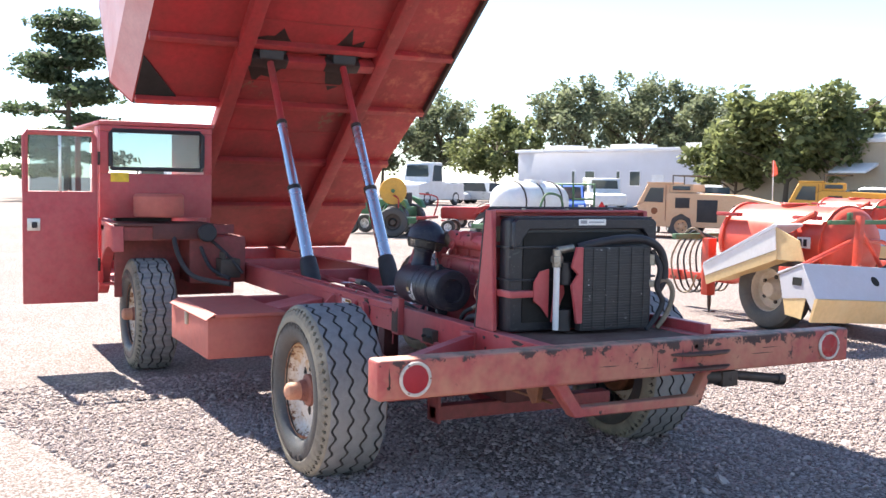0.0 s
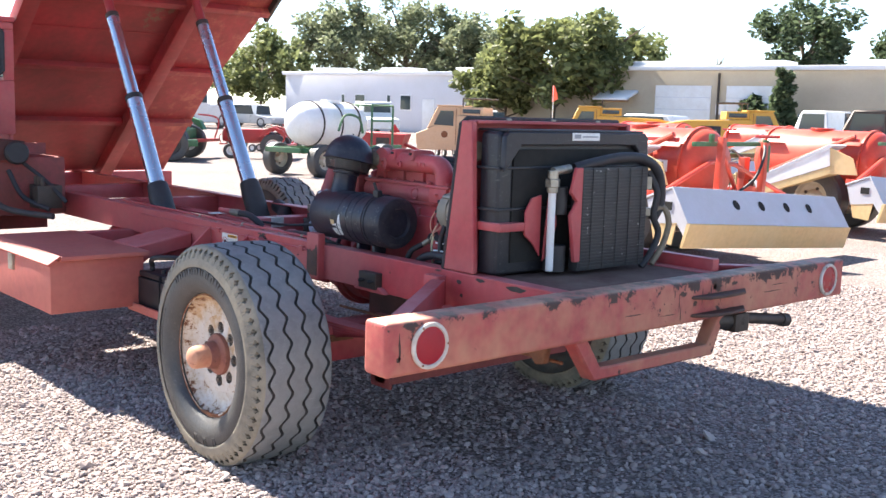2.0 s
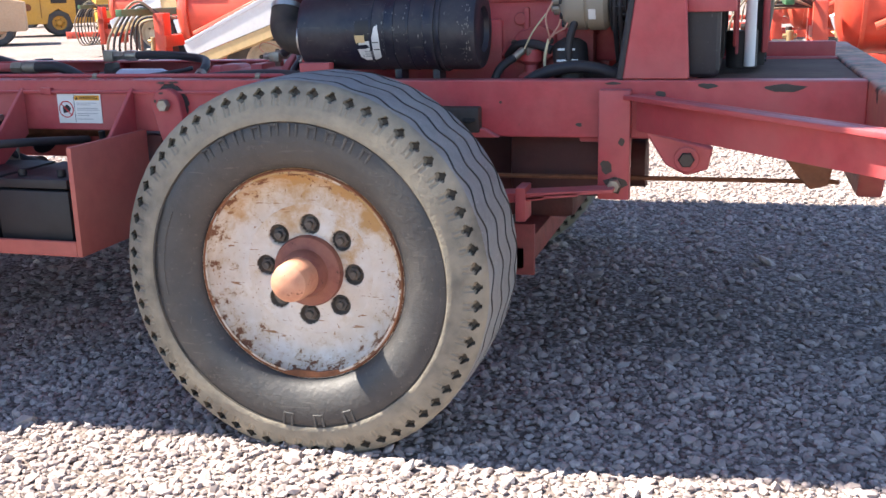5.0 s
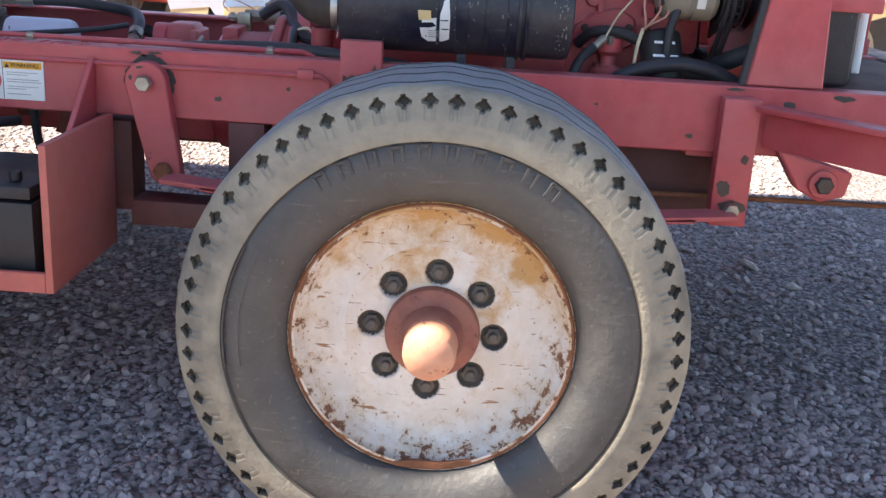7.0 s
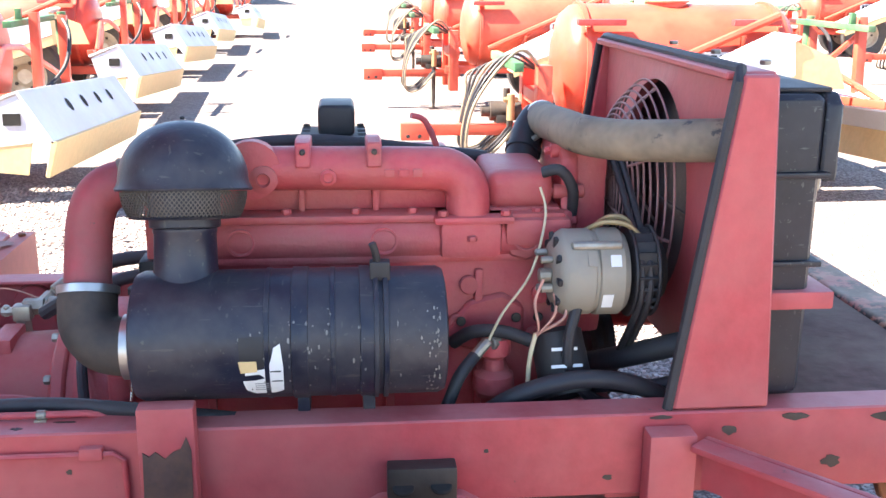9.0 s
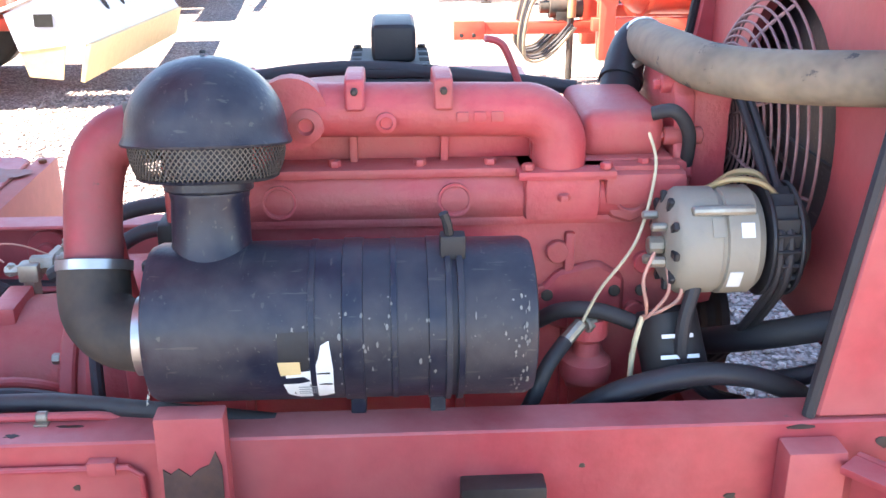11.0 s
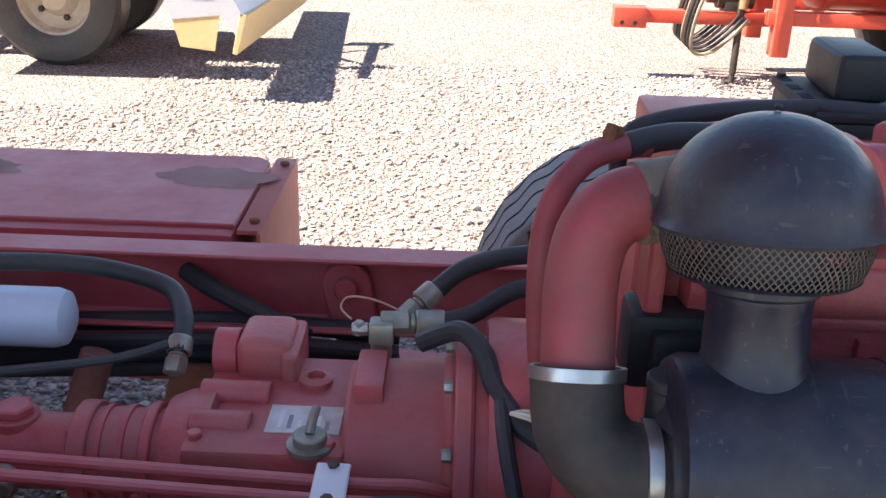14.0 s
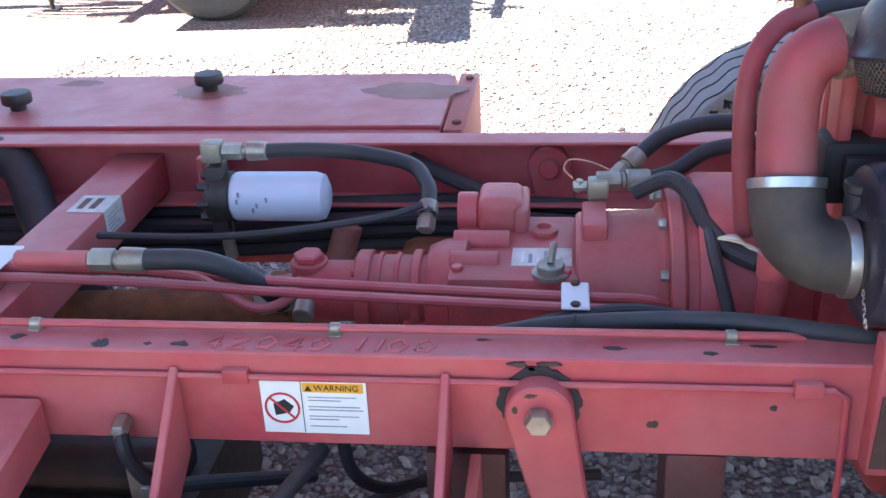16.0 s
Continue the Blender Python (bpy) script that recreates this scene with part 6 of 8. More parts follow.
# front panel with a round opening
pan = bmesh.new()
inner, outer = [], []
cy_, cz_, fr = 0.995, 1.040, 0.207
for i in range(48):
    a = 2 * math.pi * i / 48
    c, s = math.cos(a), math.sin(a)
    k_ = min(abs((mirror(0.60) - 0.60) / 2 / c) if abs(c) > 1e-6 else 9, abs((0.265 if s > 0 else 0.278) / s) if abs(s) > 1e-6 else 9)
    inner.append((cy_ + fr * c, cz_ + fr * s))
    outer.append((YC + k_ * c, cz_ + k_ * s))
rows_ = [[pan.verts.new((x, *p)) for p in ring] for x, ring in ((0.690, outer), (0.677, inner), (0.697, inner))]
for a, b in zip(rows_, rows_[1:]):
    for i in range(48):
        pan.faces.new((a[i], a[(i + 1) % 48], b[(i + 1) % 48], b[i]))
part("shroud_panel", pan, red, sh)
part("edge_trim", join(tube([(0.598, 0.583, 0.757), (0.672, 0.583, 1.285), (0.682, 0.60, 1.302), (0.682, mirror(0.60), 1.302), (0.672, mirror(0.583), 1.285), (0.598, mirror(0.583), 0.757)], 0.009, 8, curve=False)), black_rubber, sh, "black rubber edge trim")
fg = part("fan_guard", rod((0.572, cy_, cz_), (0.578, cy_, cz_), 0.035), black_metal, sh, "black wire fan guard")
for i in range(16):
    r = 0.040 + 0.0111 * i
    x = 0.575 + 0.085 * (r / 0.21) ** 3
    ring = [(x, cy_ + r * math.cos(2 * math.pi * j / 48), cz_ + r * math.sin(2 * math.pi * j / 48)) for j in range(49)]
    part("guard_ring", tube(ring, 0.0023, 6, curve=False), guard_mat, fg)
for i in range(8):
    a = 2 * math.pi * i / 8 + 0.3
    part("guard_spoke", tube([(0.575 + 0.085 * (r / 0.21) ** 3, cy_ + r * math.cos(a), cz_ + r * math.sin(a)) for r in (0.03, 0.08, 0.13, 0.17, 0.205)], 0.003, 6), guard_mat, fg)
rad = part("radiator", join(bx(0.735, 0.835, 0.615, mirror(0.615), 0.757, 1.262, 0.022, 3), bx(0.73, 0.845, 0.605, mirror(0.605), 1.13, 1.14, 0.003), bx(0.73, 0.845, 0.605, mirror(0.605), 0.985, 0.995, 0.003)), radiator_black, truck, "black radiator with header tanks")
part("radiator_core", bx(0.83, 0.842, 0.68, mirror(0.68), 0.80, 1.20, 0.002), dark_void, rad)
part("radiator_hood", join(prism([(0.64, 1.262), (mirror(0.64), 1.262), (mirror(0.62), 1.245), (mirror(0.62), 1.12), (mirror(0.70), 1.215), (0.70, 1.215), (0.62, 1.12), (0.62, 1.245)], "x", 0.835, 0.862, 0.004), bx(0.70, 0.85, 0.64, mirror(0.64), 1.262, 1.27, 0.003)), radiator_black, rad, "black steel hood flange")
for y in (0.72, 0.95, 1.2):
    part("hood_bolt", hexnut((0.77, y, 1.298), (0, 0, 1), 0.010, 0.008), zinc, sh)
lbp = part("radiator_label", bx(0.862, 0.864, 0.955, 1.105, 1.232, 1.260, 0.0005), paper, rad, "white sticker with grey print")
part("label_text_bar", bx(0.8642, 0.8648, 0.965, 1.0, 1.24, 1.255, 0), paper_grey, lbp)
part("label_text_bar", bx(0.8642, 0.8648, 1.01, 1.095, 1.244, 1.249, 0), paper_grey, lbp)
oc = part("oil_cooler", join(bx(0.90, 0.945, 0.92, 1.30, 0.765, 1.14, 0.004)), cooler_black, truck, "black finned oil cooler, scuffed")
for i in range(30):
    part("cooler_fin", bx(0.944, 0.949, 0.93, 1.295, 0.775 + 0.012 * i, 0.781 + 0.012 * i, 0), cooler_black, oc)
for y in (0.98, 1.05, 1.12, 1.19, 1.26):
    part("cooler_strap", bx(0.948, 0.951, y, y + 0.004, 0.77, 1.135, 0), cooler_black, oc)
part("cooler_end", prism([(0.925, 0.80), (0.925, 1.14), (0.89, 1.14), (0.865, 1.05), (0.90, 1.02), (0.865, 0.97), (0.895, 0.80)], "x", 0.935, 0.952, 0.003), red, oc, "red end bracket")
part("cooler_bracket", join(prism([(0.72, 0.98), (0.75, 1.03), (0.80, 1.04), (0.80, 0.82), (0.76, 0.87), (0.72, 0.90)], "x", 0.862, 0.870, 0.002), bx(0.74, 0.87, 0.60, 0.72, 0.915, 0.945, 0.004), prism([(0.83, 1.03), (0.87, 1.0), (0.88, 0.93), (0.83, 0.82), (0.81, 0.80)], "x", 0.868, 0.876, 0.002)), red, oc, "red bracket plate")
part("sight_tube", rod((0.905, 0.815, 0.77), (0.905, 0.815, 1.06), 0.014), white_paint, oc, "white vertical tube")
part("brass_elbow", join(rod((0.905, 0.815, 1.05), (0.905, 0.815, 1.13), 0.02), rod((0.905, 0.815, 1.125), (0.905, 0.90, 1.135), 0.016), rod((0.905, 0.815, 1.07), (0.905, 0.815, 1.10), 0.027, seg=6)), zinc, oc)
part("small_canister", rod((0.895, 0.865, 0.97), (0.895, 0.865, 1.07), 0.028), black_plain, oc)
part("small_pump", rod((0.885, 0.86, 0.765), (0.885, 0.86, 0.86), 0.04), black_plain, oc)
part("cooler_hose", tube([(0.91, 0.92, 1.135), (0.93, 1.0, 1.155), (0.94, 1.15, 1.175), (0.945, 1.28, 1.165), (0.95, 1.36, 1.11), (0.945, 1.385, 1.0), (0.93, 1.36, 0.93)], 0.019, 12), black_rubber, oc, "black rubber hose loop")
part("cooler_hose", tube([(0.93, 1.32, 1.12), (0.955, 1.35, 1.04), (0.95, 1.34, 0.95), (0.955, 1.37, 0.88), (0.95, 1.33, 0.80), (0.94, 1.29, 0.755)], 0.013, 10), black_rubber, oc)
part("cooler_hose", tube([(0.93, 1.33, 0.96), (0.955, 1.39, 0.98), (0.965, 1.42, 0.92), (0.955, 1.40, 0.83), (0.945, 1.35, 0.76)], 0.012, 10), tan_rubber, oc)
for z0, z1 in ((1.05, 1.10), (0.95, 0.98)):
    part("hose_union", rod((0.93, 1.32, z0), (0.93, 1.32, z1), 0.02, seg=6), zinc, oc)

# ---- tipped spreader body ----
TILT = math.atan(0.774)
BM = Matrix.Translation((-5.05, 0, 0.747)) @ Matrix.Rotation(-TILT, 4, "Y")   # u along the floor, y across, w out of the floor


def on_body(bm):
    return moved(bm, BM)


body = part("tipped_body", on_body(join(
    prism([(0.0, 0.50), (0.0, 2.20), (1.30, 2.16), (2.02, 2.22), (2.16, 2.25), (6.1, 2.25), (6.1, -0.21), (2.02, -0.21), (2.02, 0.50)], "z", 0.0, 0.012, 0),
)), red_body, truck, "big red steel spreader body tipped up on rams, underside showing")
for y0, lean in ((-0.21, -1), (2.25, 1)):
    wall = [(y0, 0.0), (y0 + lean * 0.005, 0.012), (y0 + lean * 0.14, 0.20), (y0 + lean * 0.14, 1.05), (y0 + lean * 0.125, 1.05), (y0 + lean * 0.125, 0.205), (y0 - lean * 0.012, 0.012)]
    # Near side in pale pink, far side in body red.
    part("body_side", on_body(prism(wall, "x", 2.02, 6.1, 0)), body_pink if lean < 0 else red_body, body, "flared body side sheet")
    part("side_lip", on_body(bx(2.02, 6.1, y0 + lean * 0.10 - 0.03, y0 + lean * 0.10 + 0.05, 1.05, 1.10, 0.004)), red_body, body)
part("body_front", on_body(prism([(-0.21, 0.0), (2.25, 0.0), (2.39, 0.2), (2.39, 1.05), (-0.35, 1.05), (-0.35, 0.2)], "x", 2.02, 2.035, 0)), red_body, body)
part("body_rear", on_body(prism([(-0.21, 0.0), (2.25, 0.0), (2.39, 0.2), (2.39, 1.05), (-0.35, 1.05), (-0.35, 0.2)], "x", 6.085, 6.1, 0)), red_body, body)
for y in (0.50, 1.62):
    part("body_sill", on_body(bx(0.0 if y > 1 else 0.05, 6.05, y - 0.055, y + 0.055, -0.10, 0.0, 0.006)), red_body, body, "long steel body sill")
for u in (2.08, 2.75, 3.45, 4.15, 4.9, 5.6):
    part("body_crossrib", on_body(bx(u, u + 0.05, -0.20, 2.24, -0.055, 0.0, 0.004)), red_body, body)
for u in (0.7, 1.35):
    part("body_crossrib", on_body(bx(u, u + 0.05, 0.52, 2.17, -0.045, 0.0, 0.004)), red_body, body)
for u in (1.75, 2.35, 3.0):
    part("floor_seam", on_body(bx(u, u + 0.012, 0.58, 1.55, -0.006, 0.0, 0)), red_body, body)
# Near-black sheet just under the floor, painting the gusset's shade.
part("front_gusset", on_body(prism([(2.03, -0.20), (2.55, -0.20), (2.03, 0.18)], "z", -0.014, -0.004, 0)), dark_void, body, "near-black sheet painted as a shadowed gusset opening")
part("hinge_beam", bx(-5.12, -4.98, 0.40, 2.25, 0.60, 0.74, 0.01), red, truck)
part("conveyor_cable", on_body(tube([(0.1, 1.70, -0.02), (1.2, 1.71, -0.03), (2.6, 1.70, -0.02), (4.2, 1.71, -0.03)], 0.006, 8)), steel_dark, body)
part("body_edge", on_body(bx(2.03, 6.1, 2.235, 2.265, -0.05, 0.012, 0.003)), steel_dark, body)
# rams
for y in (0.715, 1.305):
    p0, p1 = Vector((-1.87, y, 0.60)), Vector((-2.945, y, 2.375))
    d = p1 - p0
    ram = part("lift_ram", rod(p0 + d * 0.13, p0 + d * 0.42, 0.046, seg=28), chrome, truck, "three-stage polished hydraulic lift ram")
    part("ram_boot", lathe([(0.055, 0), (0.066, 0.02), (0.064, 0.20), (0.057, 0.27), (0.050, 0.275)], p0 + d * 0.02, d, 24), black_rubber, ram, "black rubber ram boot")
    part("ram_collar", rod(p0 + d * 0.415, p0 + d * 0.43, 0.050, seg=28), steel_dark, ram)
    part("ram_stage", rod(p0 + d * 0.43, p0 + d * 0.69, 0.036, seg=28), chrome, ram)
    part("ram_collar", rod(p0 + d * 0.685, p0 + d * 0.70, 0.040, seg=28), steel_dark, ram)
    part("ram_stage", rod(p0 + d * 0.70, p0 + d * 0.98, 0.027, seg=28), red_body, ram, "dull red inner ram stage")
    part("ram_head", join(bx(p1.x - 0.11, p1.x + 0.09, y - 0.10, y + 0.10, p1.z - 0.06, p1.z + 0.12, 0.03), rod((p1.x, y - 0.13, p1.z + 0.02), (p1.x, y + 0.13, p1.z + 0.02), 0.04)), black_plain, ram)
for cy, seed in ((0.715, 1), (1.305, 2)):
    rs_ = random.Random(seed)
    blot = bmesh.new()
    blot.faces.new([blot.verts.new((2.64 + 0.30 * rs_.uniform(0.6, 1.2) * math.cos(q * 0.3927), cy + 0.19 * rs_.uniform(0.6, 1.2) * math.sin(q * 0.3927), -0.002)) for q in range(16)])
    part("grease_stain", on_body(blot), grease, body, smooth=0)
part("ram_crossbeam", on_body(bx(2.60, 2.68, 0.5, 1.62, -0.09, 0.0, 0.006)), red_body, body)
for cy in (0.715, 1.305):
    part("grease_smear", on_body(bx(2.592, 2.688, cy - 0.15, cy + 0.14, -0.094, -0.02, 0.012)), grease, body)

# ---- cab ----
cab = part("cab", bx(-3.44, -3.40, -0.455, 0.40, 1.10, 1.44, 0.01), red, truck, "red single-seat offset cab with rear window")
for x0, x1, y0, y1, z0, z1 in ((-3.44, -3.40, -0.455, -0.385, 1.44, 1.757), (-3.44, -3.40, 0.335, 0.40, 1.44, 1.757), (-3.44, -3.40, -0.455, 0.40, 1.757, 1.802), (-4.70, -3.445, 0.37, 0.40, 0.62, 1.80),
                               (-4.75, -4.70, -0.455, 0.40, 0.60, 1.15), (-4.75, -4.70, -0.455, -0.41, 1.15, 1.80), (-4.75, -3.44, -0.455, 0.40, 0.58, 0.60), (-3.62, -3.445, -0.46, -0.42, 0.60, 1.80)):
    part("cab_panel", bx(x0, x1, y0, y1, z0, z1, 0.008), red, cab)
part("cab_roof", bx(-4.75, -3.39, -0.465, 0.41, 1.803, 1.840, 0.015), red, cab)


def arch(n, r, cx, cz):
    return [(cx + r * math.cos(a), cz + r * math.sin(a)) for a in np.linspace(math.pi, 0, n)]
part("cab_fender", join(prism([(-3.62, 0.50)] + arch(14, 0.47, -3.10, 0.43)[1:9] + [(-2.95, 1.06), (-3.62, 1.10)], "y", -0.44, -0.36, 0.006), bx(-3.45, -3.30, -0.44, 0.25, 1.0, 1.06, 0.012)), red, cab, "red fender over the front wheel")
part("wheel_well", bx(-3.36, -3.32, -0.36, 0.56, 0.50, 1.05, 0.006), grimy_red_paint, cab)
# Added box that fills the dark space behind the cab.
part("cab_tank", bx(-3.30, -2.98, 0.12, 0.56, 0.62, 0.98, 0.03), grimy_red_paint, cab, "grimy red box standing in for machinery behind the cab")
part("shelf_apron", bx(-2.985, -2.965, -0.42, 0.30, 0.95, 1.05, 0.004), grimy_red_paint, cab)
wf = part("rear_window", tube([(-3.396, -0.37, 1.49), (-3.396, -0.36, 1.475), (-3.396, 0.30, 1.475), (-3.396, 0.325, 1.50), (-3.396, 0.325, 1.74), (-3.396, 0.30, 1.765), (-3.396, -0.36, 1.765), (-3.396, -0.375, 1.74), (-3.396, -0.375, 1.49)], 0.016, 8, curve=False), black_rubber, cab, "rubber-gasketed rear window")
gl = part("pane", bx(-3.424, -3.418, -0.39, 0.34, 1.46, 1.775, 0), glass, wf)
gl.visible_shadow = False
part("yellow_decal", bx(-3.401, -3.3975, -0.375, -0.24, 1.375, 1.445, 0), yellow_tag, cab)
part("reservoir", lathe([(0.0, 0), (0.175, 0.0), (0.185, 0.015), (0.185, 0.15), (0.17, 0.17), (0.0, 0.175)], (-3.18, -0.06, 1.12), (0, 0, 1), 32), red_faded, cab, "round faded red reservoir")
part("cab_shelf", join(bx(-3.40, -2.95, -0.42, 0.30, 1.055, 1.075, 0.004), bx(-2.97, -2.95, -0.15, 0.30, 0.96, 1.06, 0.005)), shaded_grimy_red, cab)
part("work_lamp", lathe([(0.03, 0), (0.065, 0.02), (0.07, 0.07), (0.06, 0.08), (0, 0.08)], (-2.97, 0.24, 1.0), (1, 0, 0.1), 24), black_plain, cab, "round black work lamp")
for pts, r in (([(-3.0, 0.0, 1.05), (-2.9, 0.02, 0.85), (-2.75, 0.10, 0.70), (-2.5, 0.3, 0.66)], 0.018), ([(-2.95, 0.2, 0.9), (-2.85, 0.25, 0.75), (-2.7, 0.35, 0.68)], 0.014), ([(-2.95, 0.28, 0.95), (-2.8, 0.36, 0.85), (-2.7, 0.45, 0.72)], 0.012)):
    part("air_line", tube(pts, r, 10), black_rubber, cab)
part("valve_bank", join(bx(-2.9, -2.75, 0.30, 0.45, 0.68, 0.82, 0.01), *[rod((-2.86 + 0.05 * i, 0.33, 0.82), (-2.86 + 0.05 * i, 0.33, 0.87), 0.012) for i in range(3)]), steel_dark, cab)
DX = -3.36
dr = part("cab_door", bx(DX, DX + 0.035, -1.005, -0.48, 0.47, 1.30, 0.008), red, cab, "open red cab door with sliding window")
part("window_frame", tube([(DX + 0.018, -0.985, 1.29), (DX + 0.018, -0.985, 1.70), (DX + 0.018, -0.965, 1.73), (DX + 0.018, -0.52, 1.73), (DX + 0.018, -0.50, 1.70), (DX + 0.018, -0.50, 1.29)], 0.022, 8, curve=False), red, dr)
part("door_handle", join(bx(DX + 0.034, DX + 0.045, -0.975, -0.885, 1.01, 1.10, 0.004)), steel, dr, "square steel latch plate")
part("handle_recess", bx(DX + 0.044, DX + 0.048, -0.945, -0.905, 1.03, 1.075, 0.002), black_plain, dr)
part("window_bar", bx(DX + 0.01, DX + 0.03, -0.755, -0.735, 1.30, 1.71, 0.002), steel, dr)
gl = part("pane", bx(DX + 0.014, DX + 0.018, -0.955, -0.53, 1.30, 1.71, 0), glass, dr)
gl.visible_shadow = False
part("door_hinge", join(rod((DX, -0.47, 0.7), (DX, -0.47, 0.8), 0.014), rod((DX, -0.47, 1.5), (DX, -0.47, 1.6), 0.014)), steel_dark, dr)
part("seat", join(bx(-4.2, -3.6, -0.35, 0.15, 0.75, 0.95, 0.05), bx(-3.66, -3.52, -0.33, 0.12, 0.9, 1.35, 0.05)), black_plain, cab)

# ---- gravel stones ----
ico = bmesh.new()
bmesh.ops.create_icosphere(ico, subdivisions=1, radius=1.0)
base_v = np.array([v.co[:] for v in ico.verts])
base_f = np.array([[v.index for v in f.verts] for f in ico.faces])
ico.free()
rng = np.random.default_rng(5)


def stones(name, x0, x1, y0, y1, count, size, keep):
    c = np.stack([rng.uniform(x0, x1, count), rng.uniform(y0, y1, count)], 1)
    c = c[keep(c[:, 0], c[:, 1])]
    k = len(c)
    s = size * np.exp(rng.normal(0, 0.32, k))
    ax = np.stack([s * rng.uniform(0.8, 1.35, k), s * rng.uniform(0.65, 1.0, k), s * rng.uniform(0.42, 0.75, k)], 1)
    v = base_v[None] * (1 + rng.normal(0, 0.16, (k, len(base_v), 1))) * ax[:, None, :]
    a, t = rng.uniform(0, 2 * np.pi, k), rng.normal(0, 0.35, k)
    ct, st = np.cos(t)[:, None], np.sin(t)[:, None]
    v = np.stack([v[..., 0] * ct - v[..., 2] * st, v[..., 1], v[..., 0] * st + v[..., 2] * ct], -1)
    ca, sa = np.cos(a)[:, None], np.sin(a)[:, None]
    v = np.stack([v[..., 0] * ca - v[..., 1] * sa, v[..., 0] * sa + v[..., 1] * ca, v[..., 2]], -1)
    v[..., 0] += c[:, 0:1]
    v[..., 1] += c[:, 1:2]
    v[..., 2] += (0.25 * s)[:, None]
    f = base_f[None] + (np.arange(k) * len(base_v))[:, None, None]
    me = bpy.data.meshes.new(name)
    me.from_pydata(v.reshape(-1, 3).tolist(), [], f.reshape(-1, 3).tolist())
    me.materials.append(stone)
    ob = new(name, me)
    return tagged(ob, "loose pink-grey crushed gravel stones", "gravel", kind="stuff")


stones("gravel_stones", -1.6, 1.9, -1.35, 0.75, 34000, 0.0080, lambda x, y: (y > -0.9 - 0.25 * np.abs(x)) | (x > 0.6))
stones("gravel_stones", -3.4, 1.6, 2.3, 6.2, 42000, 0.0092, lambda x, y: ~((x < -2.2) & (y > 5.0)))
stones("gravel_stones", -2.6, 3.2, -1.5, 2.3, 24000, 0.0100, lambda x, y: ~((x > -1.6) & (x < 1.9) & (y < 0.75)))

# ---- yard: tank trailers ----


def small_wheel(name, parent, at, R, w, rim_mat, face=-1, hub_mat=None):
    o = part(name, moved(lathe([(R * 0.55, -w * 0.40), (R * 0.70, -w * 0.5), (R * 0.93, -w * 0.45), (R, -w * 0.34), (R, w * 0.34), (R * 0.93, w * 0.45), (R * 0.70, w * 0.5), (R * 0.55, w * 0.40)], (0, 0, 0), (0, 1, 0), 36, cap=False), Matrix.Translation(at)), sidewall_mat, parent, "black rubber wheel")
    part("rim", moved(join(lathe([(R * 0.56, -w * 0.36), (R * 0.52, -w * 0.34), (R * 0.48, -w * 0.1), (R * 0.30, -w * 0.05), (R * 0.24, -w * 0.2), (R * 0.18, -w * 0.34), (0, -w * 0.36)], (0, 0, 0), (0, 1, 0), 32, cap=False), lathe([(R * 0.56, w * 0.36), (R * 0.5, w * 0.1), (0, w * 0.1)], (0, 0, 0), (0, 1, 0), 32, cap=False)), Matrix.Translation(at)), rim_mat, o)
    for i in range(5):
        a = 2 * math.pi * i / 5
        part("lug_nut", hexnut((at[0] + R * 0.33 * math.cos(a), at[1] - w * 0.05, at[2] + R * 0.33 * math.sin(a)), (0, -1, 0), R * 0.05, R * 0.06), steel_dark, o)
    return o


